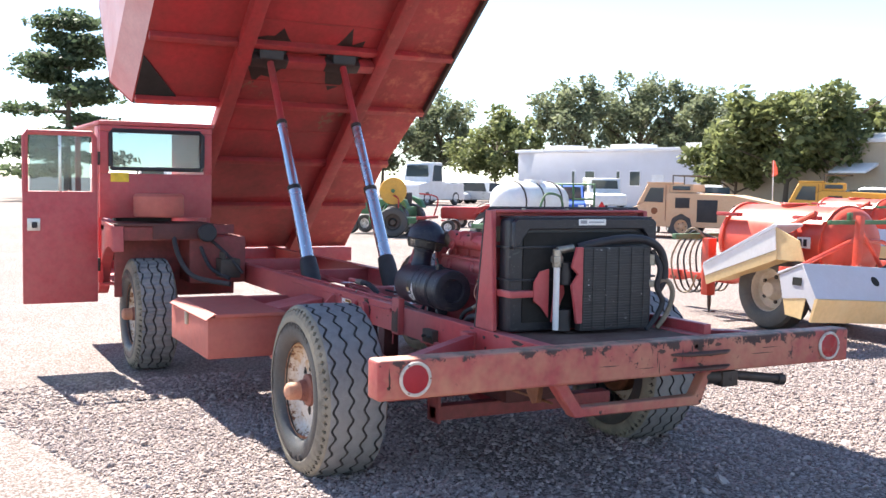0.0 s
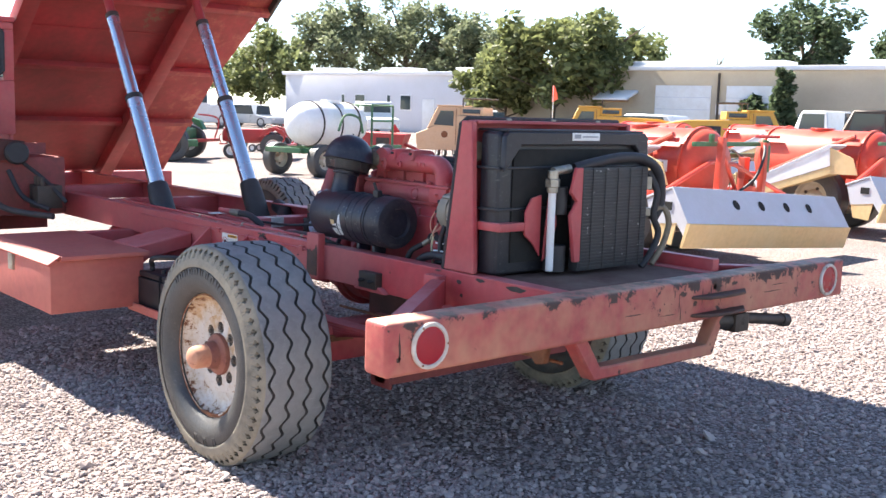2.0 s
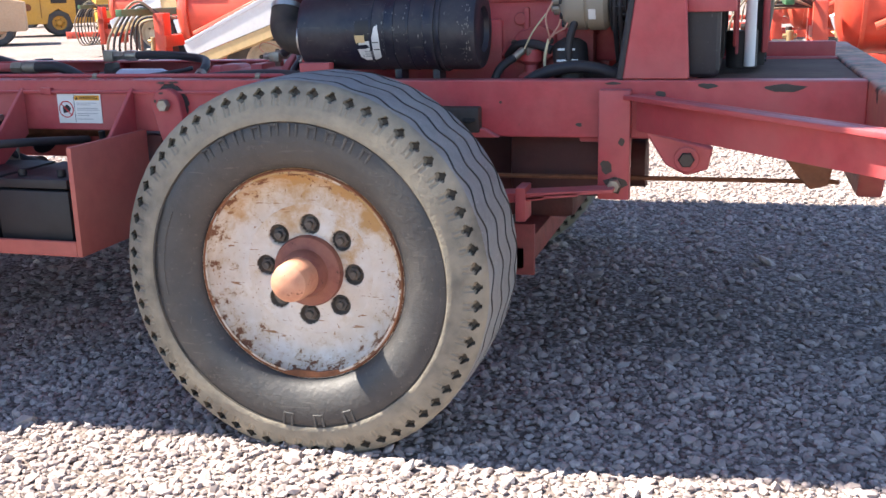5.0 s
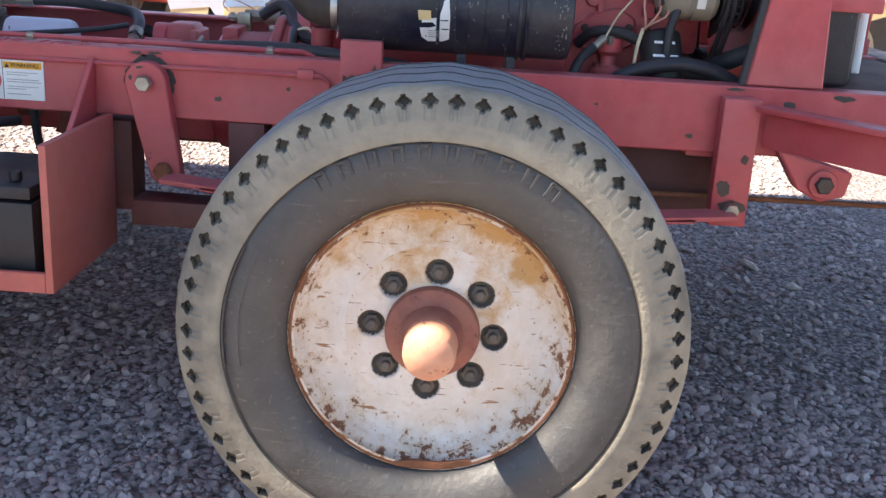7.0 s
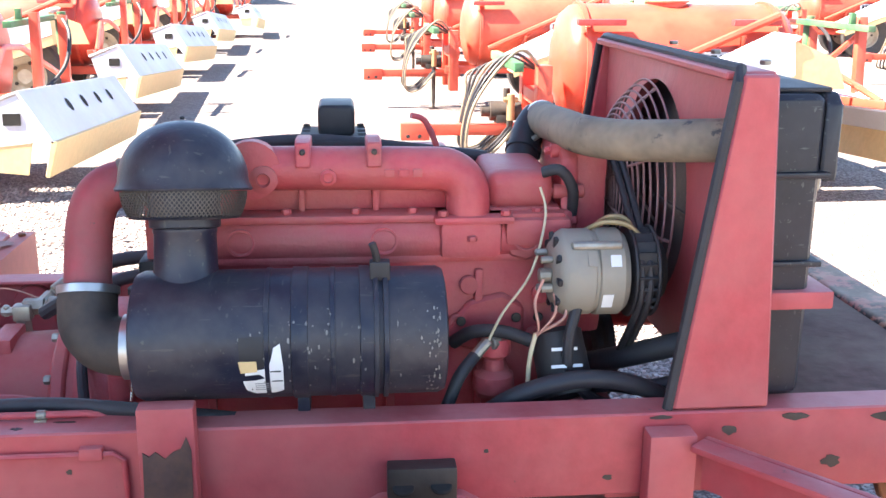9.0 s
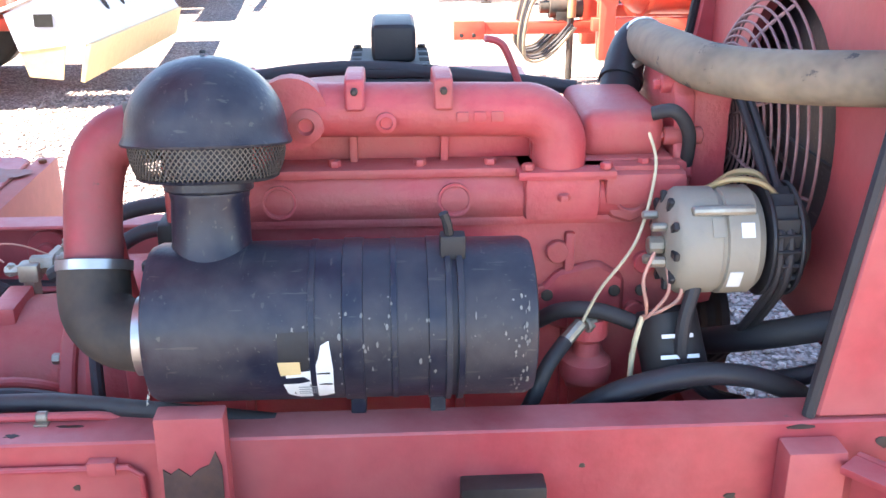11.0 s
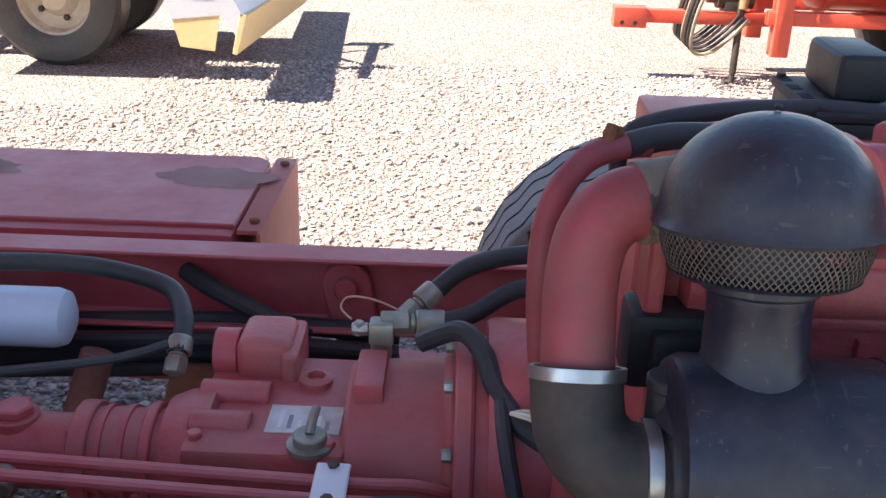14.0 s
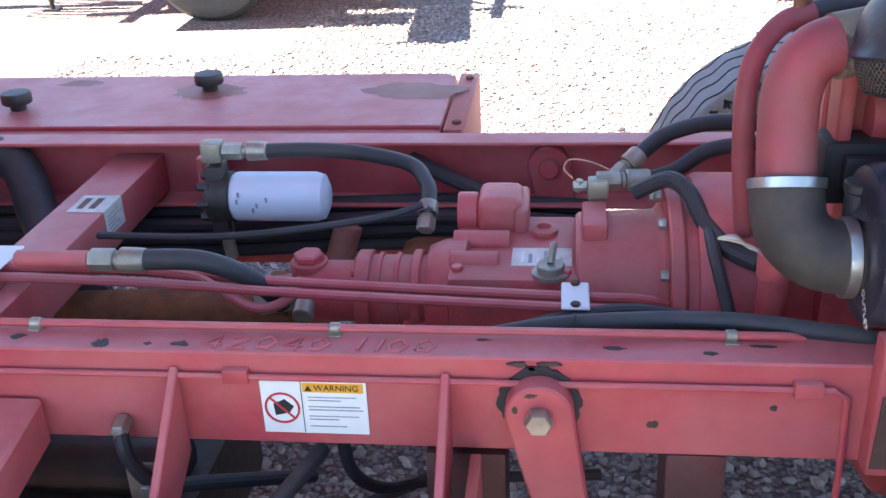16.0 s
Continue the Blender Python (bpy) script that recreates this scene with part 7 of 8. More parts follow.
def tank_trailer():
    """Red tank trailer: hitch towards -x, spreader hood across its +x end; origin on the ground by the axle."""
    t = thing("tank_trailer", "red tank spreader trailer with white hood, parked on gravel", "tank trailer", "tank trailers in rows")
    TZ, TR = 0.85, 0.39
    prof = [(0, 0), (0.20, 0.02), (0.33, 0.06), (0.38, 0.12), (TR, 0.17), (TR, 1.50), (0.38, 1.55), (0.33, 1.61), (0.2, 1.65), (0, 1.67)]
    tank = part("tank", lathe(prof, (-1.0, 0, TZ), (1, 0, 0), 48), tank_red, t, "glossy red cylindrical tank")
    for x in (-0.84, 0.47):
        part("tank_flange", lathe([(0.385, 0), (0.41, 0), (0.41, 0.03), (0.385, 0.03)], (x, 0, TZ), (1, 0, 0), 48, cap=False), tank_red, tank)
    part("manhole", join(rod((-0.2, 0, TZ + 0.36), (-0.2, 0, TZ + 0.40), 0.13), rod((-0.2, 0, TZ + 0.40), (-0.2, 0, TZ + 0.412), 0.15)), tank_red, tank)
    for x in (-0.75, 0.30):
        part("top_bracket", bx(x - 0.16, x + 0.16, -0.40, -0.33, TZ + 0.26, TZ + 0.30, 0.004), red_barn, tank)
    sg = part("name_board", bx(-0.10, 0.38, -0.402, -0.39, TZ - 0.02, TZ + 0.09, 0.002), paper, tank, "white name board with black lettering bars")
    for i in range(7):
        part("board_bar", bx(-0.07 + 0.062 * i, -0.03 + 0.062 * i, -0.405, -0.402, TZ + 0.0, TZ + 0.07, 0), ink, sg)
    for y in (-0.30, 0.30):
        part("frame_rail", bx(-1.2, 0.95, y - 0.035, y + 0.035, 0.40, 0.48, 0.006), tank_red, t)
    part("tongue", join(bx(-1.95, -1.0, -0.04, 0.04, 0.34, 0.42, 0.008), bx(-2.05, -1.85, -0.06, 0.06, 0.31, 0.43, 0.006)), tank_red, t, "red drawbar with drilled end plate")
    for dx in (-2.0, -1.92):
        part("hitch_hole", rod((dx, -0.0615, 0.34), (dx, -0.057, 0.34), 0.014), ink, t)
    for y in (-0.30, 0.30):
        part("upright", bx(-1.16, -1.06, y - 0.06, y + 0.06, 0.22, 0.85, 0.008), tank_red, t)
    part("gang_plate", bx(-1.15, -1.05, -0.36, 0.36, 0.56, 0.66, 0.008), tank_red, t)
    part("jack_stand", join(rod((-1.30, -0.10, 0.06), (-1.30, -0.10, 0.52), 0.022), bx(-1.35, -1.25, -0.15, -0.05, 0.0, 0.010, 0.003), rod((-1.30, -0.10, 0.0), (-1.30, -0.10, 0.2), 0.016)), steel_dark, t)
    pm = part("pump", join(rod((-1.42, 0.05, 0.50), (-1.20, 0.05, 0.50), 0.07), rod((-1.48, 0.05, 0.50), (-1.42, 0.05, 0.50), 0.04), bx(-1.38, -1.26, -0.02, 0.12, 0.38, 0.48, 0.01), rod((-1.30, 0.05, 0.55), (-1.30, 0.05, 0.66), 0.025)), steel_dark, t, "dark oily pump with valves")
    part("valve", join(rod((-1.30, -0.14, 0.46), (-1.30, -0.14, 0.64), 0.028), rod((-1.35, -0.14, 0.60), (-1.25, -0.14, 0.60), 0.018)), brass, pm)
    for i in range(7):
        y = -0.30 + 0.09 * i
        part("hose", tube([(-1.12, y, 0.80), (-1.30 - 0.04 * i, y - 0.1, 0.95 - 0.03 * i), (-1.58, y - 0.12, 0.62), (-1.62, y, 0.26), (-1.48, y + 0.05, 0.22), (-1.30, y, 0.42)], 0.011, 8), black_rubber if i % 3 else tan_rubber, t)
    part("valve_bar", bx(-1.36, -1.30, -0.62, 0.45, 0.83, 0.89, 0.005), green_paint, t, "green steel valve bar")
    for y in (-0.45, 0.45):
        small_wheel("wheel", t, (0.0, y, 0.40), 0.40, 0.27, trailer_rim)
    part("axle", rod((0, -0.40, 0.40), (0, 0.40, 0.40), 0.04), steel_dark, t)
    hood = part("spreader_hood", prism([(0.72, 0.56), (0.99, 0.66), (1.18, 0.36), (1.165, 0.352), (0.982, 0.642), (0.72, 0.54)], "y", -1.28, 1.52, 0.002), hood_white, t, "white folded steel hood with round holes")
    part("hood_liner", prism([(1.162, 0.372), (1.196, 0.362), (1.14, 0.155), (1.115, 0.16), (1.155, 0.345)], "y", -1.28, 1.52, 0.002), yellow_tan, hood, "tan flexible skirt")
    part("hood_end", prism([(0.74, 0.53), (0.982, 0.635), (1.16, 0.36), (1.14, 0.25), (1.06, 0.36), (0.80, 0.33)], "y", -1.275, -1.268, 0), hood_white, hood)
    part("end_skirt", prism([(0.80, 0.335), (1.055, 0.365), (1.02, 0.17), (0.84, 0.19)], "y", -1.272, -1.262, 0), yellow_tan, hood, "tan hanging end skirt")
    part("end_slot", bx(0.90, 1.00, -1.280, -1.275, 0.46, 0.53, 0), dark_void, hood)
    for y in (-0.42, 0.0, 0.44, 0.86):
        part("hood_hole", moved(lathe([(0.0, 0), (0.05, 0)], (0, 0, 0), (0, 0, 1), 20, cap=False), Matrix.Translation((1.074, y, 0.533)) @ Matrix.Rotation(radians(57.7), 4, "Y")), dark_void, hood, smooth=0)
    part("hood_truss", join(bx(0.70, 0.76, -1.25, 1.48, 0.56, 0.61, 0.006), tube([(0.76, -1.1, 0.60), (0.62, -0.2, 0.90), (0.62, 0.2, 0.90), (0.76, 1.1, 0.60)], 0.022, 8, curve=False), bx(0.88, 0.94, -0.52, -0.46, 0.58, 1.12, 0.005), bx(0.88, 0.94, 0.20, 0.26, 0.58, 1.12, 0.005), tube([(0.91, -0.49, 1.02), (0.74, 0.10, 0.62)], 0.020, 8)), tank_red, t)
    part("green_bar", join(bx(0.88, 0.93, -0.75, 0.32, 1.09, 1.13, 0.005), bx(0.885, 0.925, -0.50, -0.46, 1.13, 1.20, 0.005)), green_paint, t)
    part("hydraulic_motor", join(rod((0.98, 0.3, 0.85), (0.98, 0.3, 1.1), 0.045), rod((0.98, 0.3, 1.1), (0.98, 0.3, 1.15), 0.03)), green_paint, t)
    part("hose", tube([(0.98, 0.28, 1.12), (1.06, 0.15, 1.0), (1.04, 0.05, 0.8), (0.95, -0.1, 0.66)], 0.014, 8), black_rubber, t)
    tilt = Matrix.Translation((0.08, 0.12, 0.40)) @ Matrix.Rotation(radians(-3.7), 4, "X") @ Matrix.Translation((0, -0.12, -0.385))
    for ob in t.children:
        if ob.name.startswith(("spreader_hood", "hood_truss")):
            ob.matrix_basis = tilt
    ch = part("side_chute", prism([(-0.60, 0.63), (0.36, 1.08), (0.40, 1.07), (0.39, 1.05), (-0.59, 0.61)], "y", -0.86, -0.52, 0.002), hood_white, t, "tilted white side chute")
    part("chute_liner", prism([(-0.61, 0.605), (0.36, 1.045), (0.38, 0.83), (-0.57, 0.50)], "y", -0.855, -0.84, 0), white_paint, ch, "white chute face")
    part("chute_liner", prism([(-0.572, 0.495), (0.382, 0.825), (0.385, 0.735), (-0.55, 0.41)], "y", -0.852, -0.838, 0), yellow_tan, ch, "tan rubber skirt")
    part("chute_end", prism([(0.36, 1.045), (0.65, 0.93), (0.72, 0.74), (0.385, 0.735)], "y", -0.848, -0.835, 0), yellow_tan, ch)
    part("chute_liner", prism([(-0.55, 0.44), (0.37, 0.73), (0.36, 0.75), (-0.57, 0.46)], "y", -0.85, -0.5, 0), yellow_tan, ch)
    part("chute_beam", tube([(-0.75, -0.40, 0.67), (0.44, -0.40, 1.18)], 0.028, 8), tank_red, ch)
    part("chute_arm", tube([(-0.5, -0.30, 0.44), (-0.35, -0.42, 0.80)], 0.02, 8), tank_red, ch)
    part("chute_arm", tube([(0.2, -0.30, 0.46), (0.2, -0.42, 1.05)], 0.02, 8), tank_red, ch)
    return t


tt = tank_trailer()
tt.matrix_basis = pose(-2.88, 6.42, 0, 0, 0, 1)
for x, y, a in ((-3.1, 10.3, 0.5), (-3.2, 14.3, -1), (-3.3, 18.6, 0), (-3.0, 23.0, 1), (2.52, 6.15, 0), (2.35, 10.3, 1), (2.4, 14.2, -1), (2.5, 18.0, 0), (9.0, 12.4, 0), (9.4, 17.4, 0), (-8.6, 14.0, 0), (-8.9, 18.2, 1)):
    copy_thing(tt, pose(x, y, 0, 0, 0, a))


# ---- yard: vehicles and carts ----
YARD = Matrix.Translation((4.5, -1.6, 0)) @ Matrix.Rotation(radians(-0.9), 4, "Z") @ Matrix.Translation((-4.5, 1.6, 0))


def vehicle(name, label, paint, at, L=4.6, W=1.8, H=1.5, kind="car", wheel_r=0.33, category="car"):
    t = thing(name, label, category, at=YARD @ at)
    h0 = wheel_r * 0.75
    hood = 0.52 * H if kind != "van" else 0.62 * H
    if kind == "pickup":
        side = [(-L / 2, h0), (L / 2, h0), (L / 2, hood), (L * 0.02, hood), (-L * 0.0, H), (-L * 0.2, H), (-L * 0.27, hood * 1.05), (-L / 2 + 0.1, hood * 0.95), (-L / 2, hood * 0.8)]
    else:
        side = [(-L / 2, h0), (L / 2, h0), (L / 2, hood * 0.95), (L * 0.45, hood * 1.05), (L * 0.33, H * 0.97), (L * 0.05, H), (-L * 0.08, H * 0.98), (-L * 0.24, hood * 1.05), (-L / 2 + 0.15, hood * 0.9), (-L / 2, hood * 0.7)]
    b = part("bodywork", prism(side, "y", -W / 2, W / 2, 0.06), paint, t)
    zl, zh = hood * 1.08, H * 0.93
    x0, x1 = (-L * 0.22, -L * 0.01) if kind == "pickup" else (-L * 0.20, L * 0.34)
    for y in (-W / 2 - 0.004, W / 2 - 0.004):
        part("side_window", prism([(x0, zl), (x1, zl), (x1 - (0.03 if kind == "pickup" else 0.22), zh), (x0 + 0.16, zh)], "y", y, y + 0.008, 0), glass_dark, b)
    part("windscreen", prism([(-W * 0.42, zl), (W * 0.42, zl), (W * 0.38, zh), (-W * 0.38, zh)], "x", x0 - 0.16, x0 - 0.12, 0), glass_dark, b)
    for x in (-L * 0.32, L * 0.31):
        for y in (-W / 2 + 0.1, W / 2 - 0.1):
            small_wheel("wheel", t, (x, y, wheel_r), wheel_r, 0.22, silver_paint)
    for y in (-W * 0.36, W * 0.36):
        part("headlight", bx(-L / 2 - 0.01, -L / 2 + 0.02, y - 0.12, y + 0.12, hood * 0.62, hood * 0.76, 0.005), white_paint, t)
    return t


vehicle("parked_car", "silver hatchback parked in the far yard", silver_paint, pose(-56, 31.5, 0, 0, 0, -155))
vehicle("parked_car", "white saloon car parked in the far yard", white_paint, pose(-58, 29.5, 0, 0, 0, -150))
vehicle("utility_truck", "white cab-over truck with raised cab", white_paint, pose(-52, 25.5, 0, 0, 0, 120), 5.0, 2.0, 2.6, "pickup", 0.42, "truck")
vehicle("pickup_truck", "white pickup parked by the tank trailers", white_paint, pose(-44, 32.5, 0, 0, 0, 160), 5.2, 1.9, 1.8, "pickup", 0.38, "pickup")
vehicle("pickup_truck", "white pickup truck beyond the cab door", white_paint, pose(-40, 7.5, 0, 0, 0, 60), 5.3, 1.95, 1.85, "pickup", 0.38, "pickup")
vehicle("parked_car", "white saloon car behind the orange truck", white_paint, pose(-30, 28.0, 0, 0, 0, 178))
vehicle("parked_car", "grey saloon car near the far building", silver_paint, pose(-24, 32, 0, 0, 0, 10))
vehicle("pickup_truck", "dark pickup near the far building", steel_dark, pose(-13, 31, 0, 0, 0, 20), 5.2, 1.9, 1.8, "pickup", 0.38, "pickup")
vehicle("parked_car", "silver car parked before the tan building", silver_paint, pose(-8.5, 33, 0, 0, 0, 0))
vehicle("pickup_truck", "white pickup before the tan building", white_paint, pose(-17, 35, 0, 0, 0, 0), 5.2, 1.9, 1.8, "pickup", 0.38, "pickup")
vehicle("parked_car", "blue compact car in the yard", blue_paint, pose(-33, 23.0, 0, 0, 0, 150), 3.8, 1.6, 1.4)


def work_truck(name, label, paint, at):
    """A blunt cab-forward utility truck: sloping nose, cab ahead of the front wheel, louvred engine box behind."""
    t = thing(name, label, "work truck", at=at)
    b = part("bodywork", prism([(-1.62, 0.34), (-0.32, 0.34), (-0.26, 0.60), (0.0, 0.74), (0.26, 0.60), (0.32, 0.34), (2.8, 0.34), (2.8, 1.05), (1.5, 1.30), (-0.36, 1.36), (-1.15, 1.02), (-1.68, 0.80)], "y", -0.85, 0.85, 0.015), paint, t)
    c = part("cab", join(prism([(-1.35, 0.95), (-0.36, 1.3), (-0.36, 1.60), (-1.02, 1.62)], "y", -0.83, 0.83, 0.015), bx(-1.06, -0.30, -0.86, 0.86, 1.61, 1.65, 0.015), bx(-0.36, 0.32, -0.80, 0.80, 1.36, 1.60, 0.02)), paint, t)
    for y in (-0.862, 0.852):
        part("side_window", prism([(-1.13, 1.07), (-0.54, 1.05), (-0.54, 1.48), (-0.93, 1.48)], "y", y, y + 0.010, 0), glass_dark, c)
        part("door_seam", bx(-0.47, -0.455, y, y + 0.01, 0.5, 1.55, 0), rust, c)
        part("rear_window", bx(-0.28, 0.24, y + 0.045 if y < 0 else y - 0.045, y + 0.055 if y < 0 else y - 0.035, 1.42, 1.54, 0.003), glass_dark, c)
        part("access_window", bx(-0.18, 0.24, y, y + 0.010, 0.90, 1.20, 0.003), black_plain, b)
        part("grille", bx(0.46, 1.05, y, y + 0.010, 0.50, 1.15, 0.003), black_plain, b)
        part("side_vent", bx(1.5, 1.9, y, y + 0.010, 0.75, 1.0, 0.003), black_plain, b)
    part("windscreen", moved(bx(-0.006, 0.006, -0.7, 0.7, -0.26, 0.26, 0), pose(-1.20, 0, 1.33, 0, 25, 0)), glass_dark, c)
    for x in (0.0, 2.15):
        for y in (-0.74, 0.74):
            small_wheel("wheel", t, (x, y, 0.36), 0.36, 0.22, paint)
    part("roof_rack", join(*[rod((-0.3, y, 1.6), (-0.3, y, 1.85), 0.02) for y in (-0.7, 0.7)], rod((-0.3, -0.7, 1.85), (-0.3, 0.7, 1.85), 0.02), rod((-0.3, -0.7, 1.85), (0.5, -0.7, 1.85), 0.02), rod((-0.3, 0.7, 1.85), (0.5, 0.7, 1.85), 0.02)), steel_dark, t)
    part("rust_spot", rod((-0.80, -0.856, 0.80), (-0.80, -0.848, 0.80), 0.10), rust, b)
    return t


work_truck("work_truck", "faded peach-orange off-road work truck parked in the yard", orange_truck_paint, pose(-17.3, 17.3, 0, 0, 0, 36) @ Matrix.Scale(0.92, 4))
work_truck("work_truck", "yellow-orange off-road work truck, roof visible behind trailers", yellow_paint, pose(-18.1, 23.9, 0, 0, 0, 40))
work_truck("work_truck", "yellow-orange off-road work truck beside another", yellow_paint, pose(-14.6, 25.5, 0, 0, 0, 220))


def tank_cart(at):
    t = thing("nurse_tank_cart", "white poly tank on green four-wheel cart", "tank cart", at=at)
    tank = part("tank", lathe([(0, 0), (0.22, 0.03), (0.35, 0.12), (0.42, 0.30), (0.44, 0.5), (0.44, 1.4), (0.42, 1.60), (0.35, 1.78), (0.22, 1.87), (0, 1.9)], (-1.05, 0, 1.02), (1, 0, 0), 40), white_paint, t, "white poly tank")
    for x in (-0.62, -0.1, 0.42):
        part("tank_band", lathe([(0.43, 0), (0.452, 0), (0.452, 0.03), (0.43, 0.03)], (x, 0, 1.02), (1, 0, 0), 40, cap=False), steel_dark, tank)
    part("lid", rod((0, 0, 1.43), (0, 0, 1.50), 0.20), white_paint, tank)
    part("frame", join(bx(-1.3, 1.4, -0.5, -0.42, 0.46, 0.56, 0.006), bx(-1.3, 1.4, 0.42, 0.5, 0.46, 0.56, 0.006), bx(-1.3, -1.2, -0.5, 0.5, 0.46, 0.56, 0.006), bx(1.3, 1.4, -0.5, 0.5, 0.46, 0.56, 0.006), bx(1.35, 2.2, -0.04, 0.04, 0.5, 0.58, 0.006)), green_paint, t)
    part("rail_frame", join(*[tube([(0.7, y, 0.6), (0.7, y, 1.42), (1.35, y, 1.42), (1.35, y, 0.6)], 0.025, 8, curve=False) for y in (-0.5, 0.5)], rod((0.7, -0.5, 1.1), (1.35, -0.5, 1.1), 0.02), rod((1.35, -0.5, 1.42), (1.35, 0.5, 1.42), 0.02), rod((0.7, -0.5, 1.42), (0.7, 0.5, 1.42), 0.02)), green_paint, t)
    part("boom", tube([(-0.4, -0.62, 0.9), (-0.2, -0.60, 1.2), (0.2, -0.6, 1.15), (0.3, -0.62, 0.85)], 0.025, 8), green_paint, t)
    for x in (-0.85, 0.95):
        for y in (-0.62, 0.62):
            small_wheel("wheel", t, (x, y, 0.32), 0.32, 0.26, trailer_rim)
    return t


tank_cart(pose(-13.85, 10.05, 0, 0, 0, 101))


def tractor(at, paint=None):
    paint = paint or red_barn
    t = thing("red_tractor", "small red tractor with sprayer booms in the yard", "tractor", at=at)
    b = part("bonnet", join(bx(-1.6, 0.1, -0.35, 0.35, 0.7, 1.25, 0.08), bx(0.1, 0.9, -0.55, 0.55, 0.65, 1.0, 0.05)), paint, t)
    part("grille", bx(-1.63, -1.58, -0.28, 0.28, 0.75, 1.15, 0.01), steel_dark, b)
    part("seat", join(bx(0.35, 0.8, -0.25, 0.25, 1.0, 1.15, 0.05), bx(0.75, 0.85, -0.25, 0.25, 1.1, 1.5, 0.04)), black_plain, t)
    part("steering_wheel", lathe([(0.17, 0), (0.19, 0.01), (0.17, 0.02)], (0.15, 0, 1.35), (-0.5, 0, 1), 20, cap=False), black_plain, t)
    part("mudguard", join(*[prism([(0.0, 0.9), (0.2, 1.25), (0.6, 1.38), (1.0, 1.25), (1.15, 0.95), (1.1, 0.95), (0.6, 1.3), (0.05, 0.9)], "y", y - 0.15, y + 0.15, 0.004) for y in (-0.68, 0.68)]), paint, t)
    part("boom", join(bx(0.9, 1.3, -1.6, 1.6, 0.55, 0.65, 0.01), tube([(1.1, -1.6, 0.6), (1.2, -1.7, 1.3), (0.6, -1.4, 1.45)], 0.03, 8), tube([(1.1, 1.6, 0.6), (1.2, 1.7, 1.3), (0.6, 1.4, 1.45)], 0.03, 8)), red_barn, t)
    for x, y, R, w in ((0.6, -0.7, 0.55, 0.32), (0.6, 0.7, 0.55, 0.32), (-1.2, -0.6, 0.33, 0.2), (-1.2, 0.6, 0.33, 0.2)):
        small_wheel("wheel", t, (x, y, R), R, w, white_paint)
    return t


S6 = Matrix.Scale(0.6, 4)
tr1 = tractor(pose(-19.6, 11.9, 0, 0, 0, 50) @ S6)
copy_thing(tr1, pose(-23.5, 13.6, 0, 0, 0, -150) @ S6)
copy_thing(tr1, pose(-27, 17.5, 0, 0, 0, 40) @ S6)
copy_thing(tr1, pose(-25, 19.2, 0, 0, 0, 70) @ S6)


def farm_trailer(at):
    t = thing("hopper_machine", "red farm hopper machine with raised wings", "farm machine", at=at)
    b = part("hopper", prism([(-1.4, 0.8), (1.4, 0.8), (1.7, 1.7), (-1.2, 1.8), (-1.7, 1.3)], "y", -0.9, 0.9, 0.03), red_barn, t)
    part("wing", prism([(-1.2, 1.8), (-1.0, 2.25), (-0.6, 1.8)], "y", -0.9, -0.86, 0.004), red_barn, b)
    part("wing", prism([(0.6, 1.8), (0.8, 2.2), (1.1, 1.75)], "y", 0.86, 0.9, 0.004), red_barn, b)
    part("grille", bx(0.2, 0.9, -0.91, -0.9, 1.0, 1.5, 0), steel_dark, b)
    part("arm", tube([(1.4, 0, 1.2), (2.2, 0, 0.9), (2.6, 0, 0.5)], 0.08, 8), red_barn, t)
    for x in (-0.9, 0.9):
        for y in (-0.9, 0.9):
            small_wheel("wheel", t, (x, y, 0.42), 0.42, 0.3, white_paint)
    return t


fm = farm_trailer(pose(-16.2, 13.0, 0, 0, 0, 40) @ Matrix.Scale(0.46, 4))
copy_thing(fm, pose(-21.5, 16.8, 0, 0, 0, 30) @ Matrix.Scale(0.62, 4))
copy_thing(fm, pose(-19.9, 18.6, 0, 0, 0, -20) @ Matrix.Scale(0.66, 4))
gt = tractor(pose(-20.4, 9.6, 0, 0, 0, 40) @ Matrix.Scale(0.75, 4), green_paint)
gt.name = "green_tractor"
tagged(gt, "green tractor beside a yellow reel in the yard", "tractor")
yd = thing("yellow_reel", "yellow round cable reel on green machine", "reel", at=pose(-19.2, 9.2, 0, 0, 0, 65))
part("disc", lathe([(0.0, -0.15), (0.33, -0.15), (0.35, -0.12), (0.2, -0.1), (0.2, 0.1), (0.35, 0.12), (0.33, 0.15), (0, 0.15)], (0, 0, 1.17), (0, 1, 0), 32), yellow_paint, yd)
part("stand", join(tube([(-0.4, 0, 0.3), (0, 0, 1.15), (0.4, 0, 0.3)], 0.04, 8, curve=False), rod((0, -0.2, 1.17), (0, 0.2, 1.17), 0.05), bx(-0.6, 0.6, -0.4, 0.4, 0.35, 0.5, 0.02)), green_paint, yd)
for y in (-0.45, 0.45):
    small_wheel("wheel", yd, (0.0, y, 0.38), 0.38, 0.26, steel_dark)
fl = thing("marker_flag", "orange safety flag on a thin pole", "flag", at=YARD @ pose(-20.2, 22.6, 0))
part("pole", rod((0, 0, 0), (0, 0, 2.3), 0.015, seg=8), white_paint, fl)
part("cloth", prism([(-0.05, 1.75), (0.20, 1.85), (0.17, 2.05), (0.03, 2.3), (-0.05, 2.3)], "y", -0.01, 0.01, 0.003), flag_red, fl)


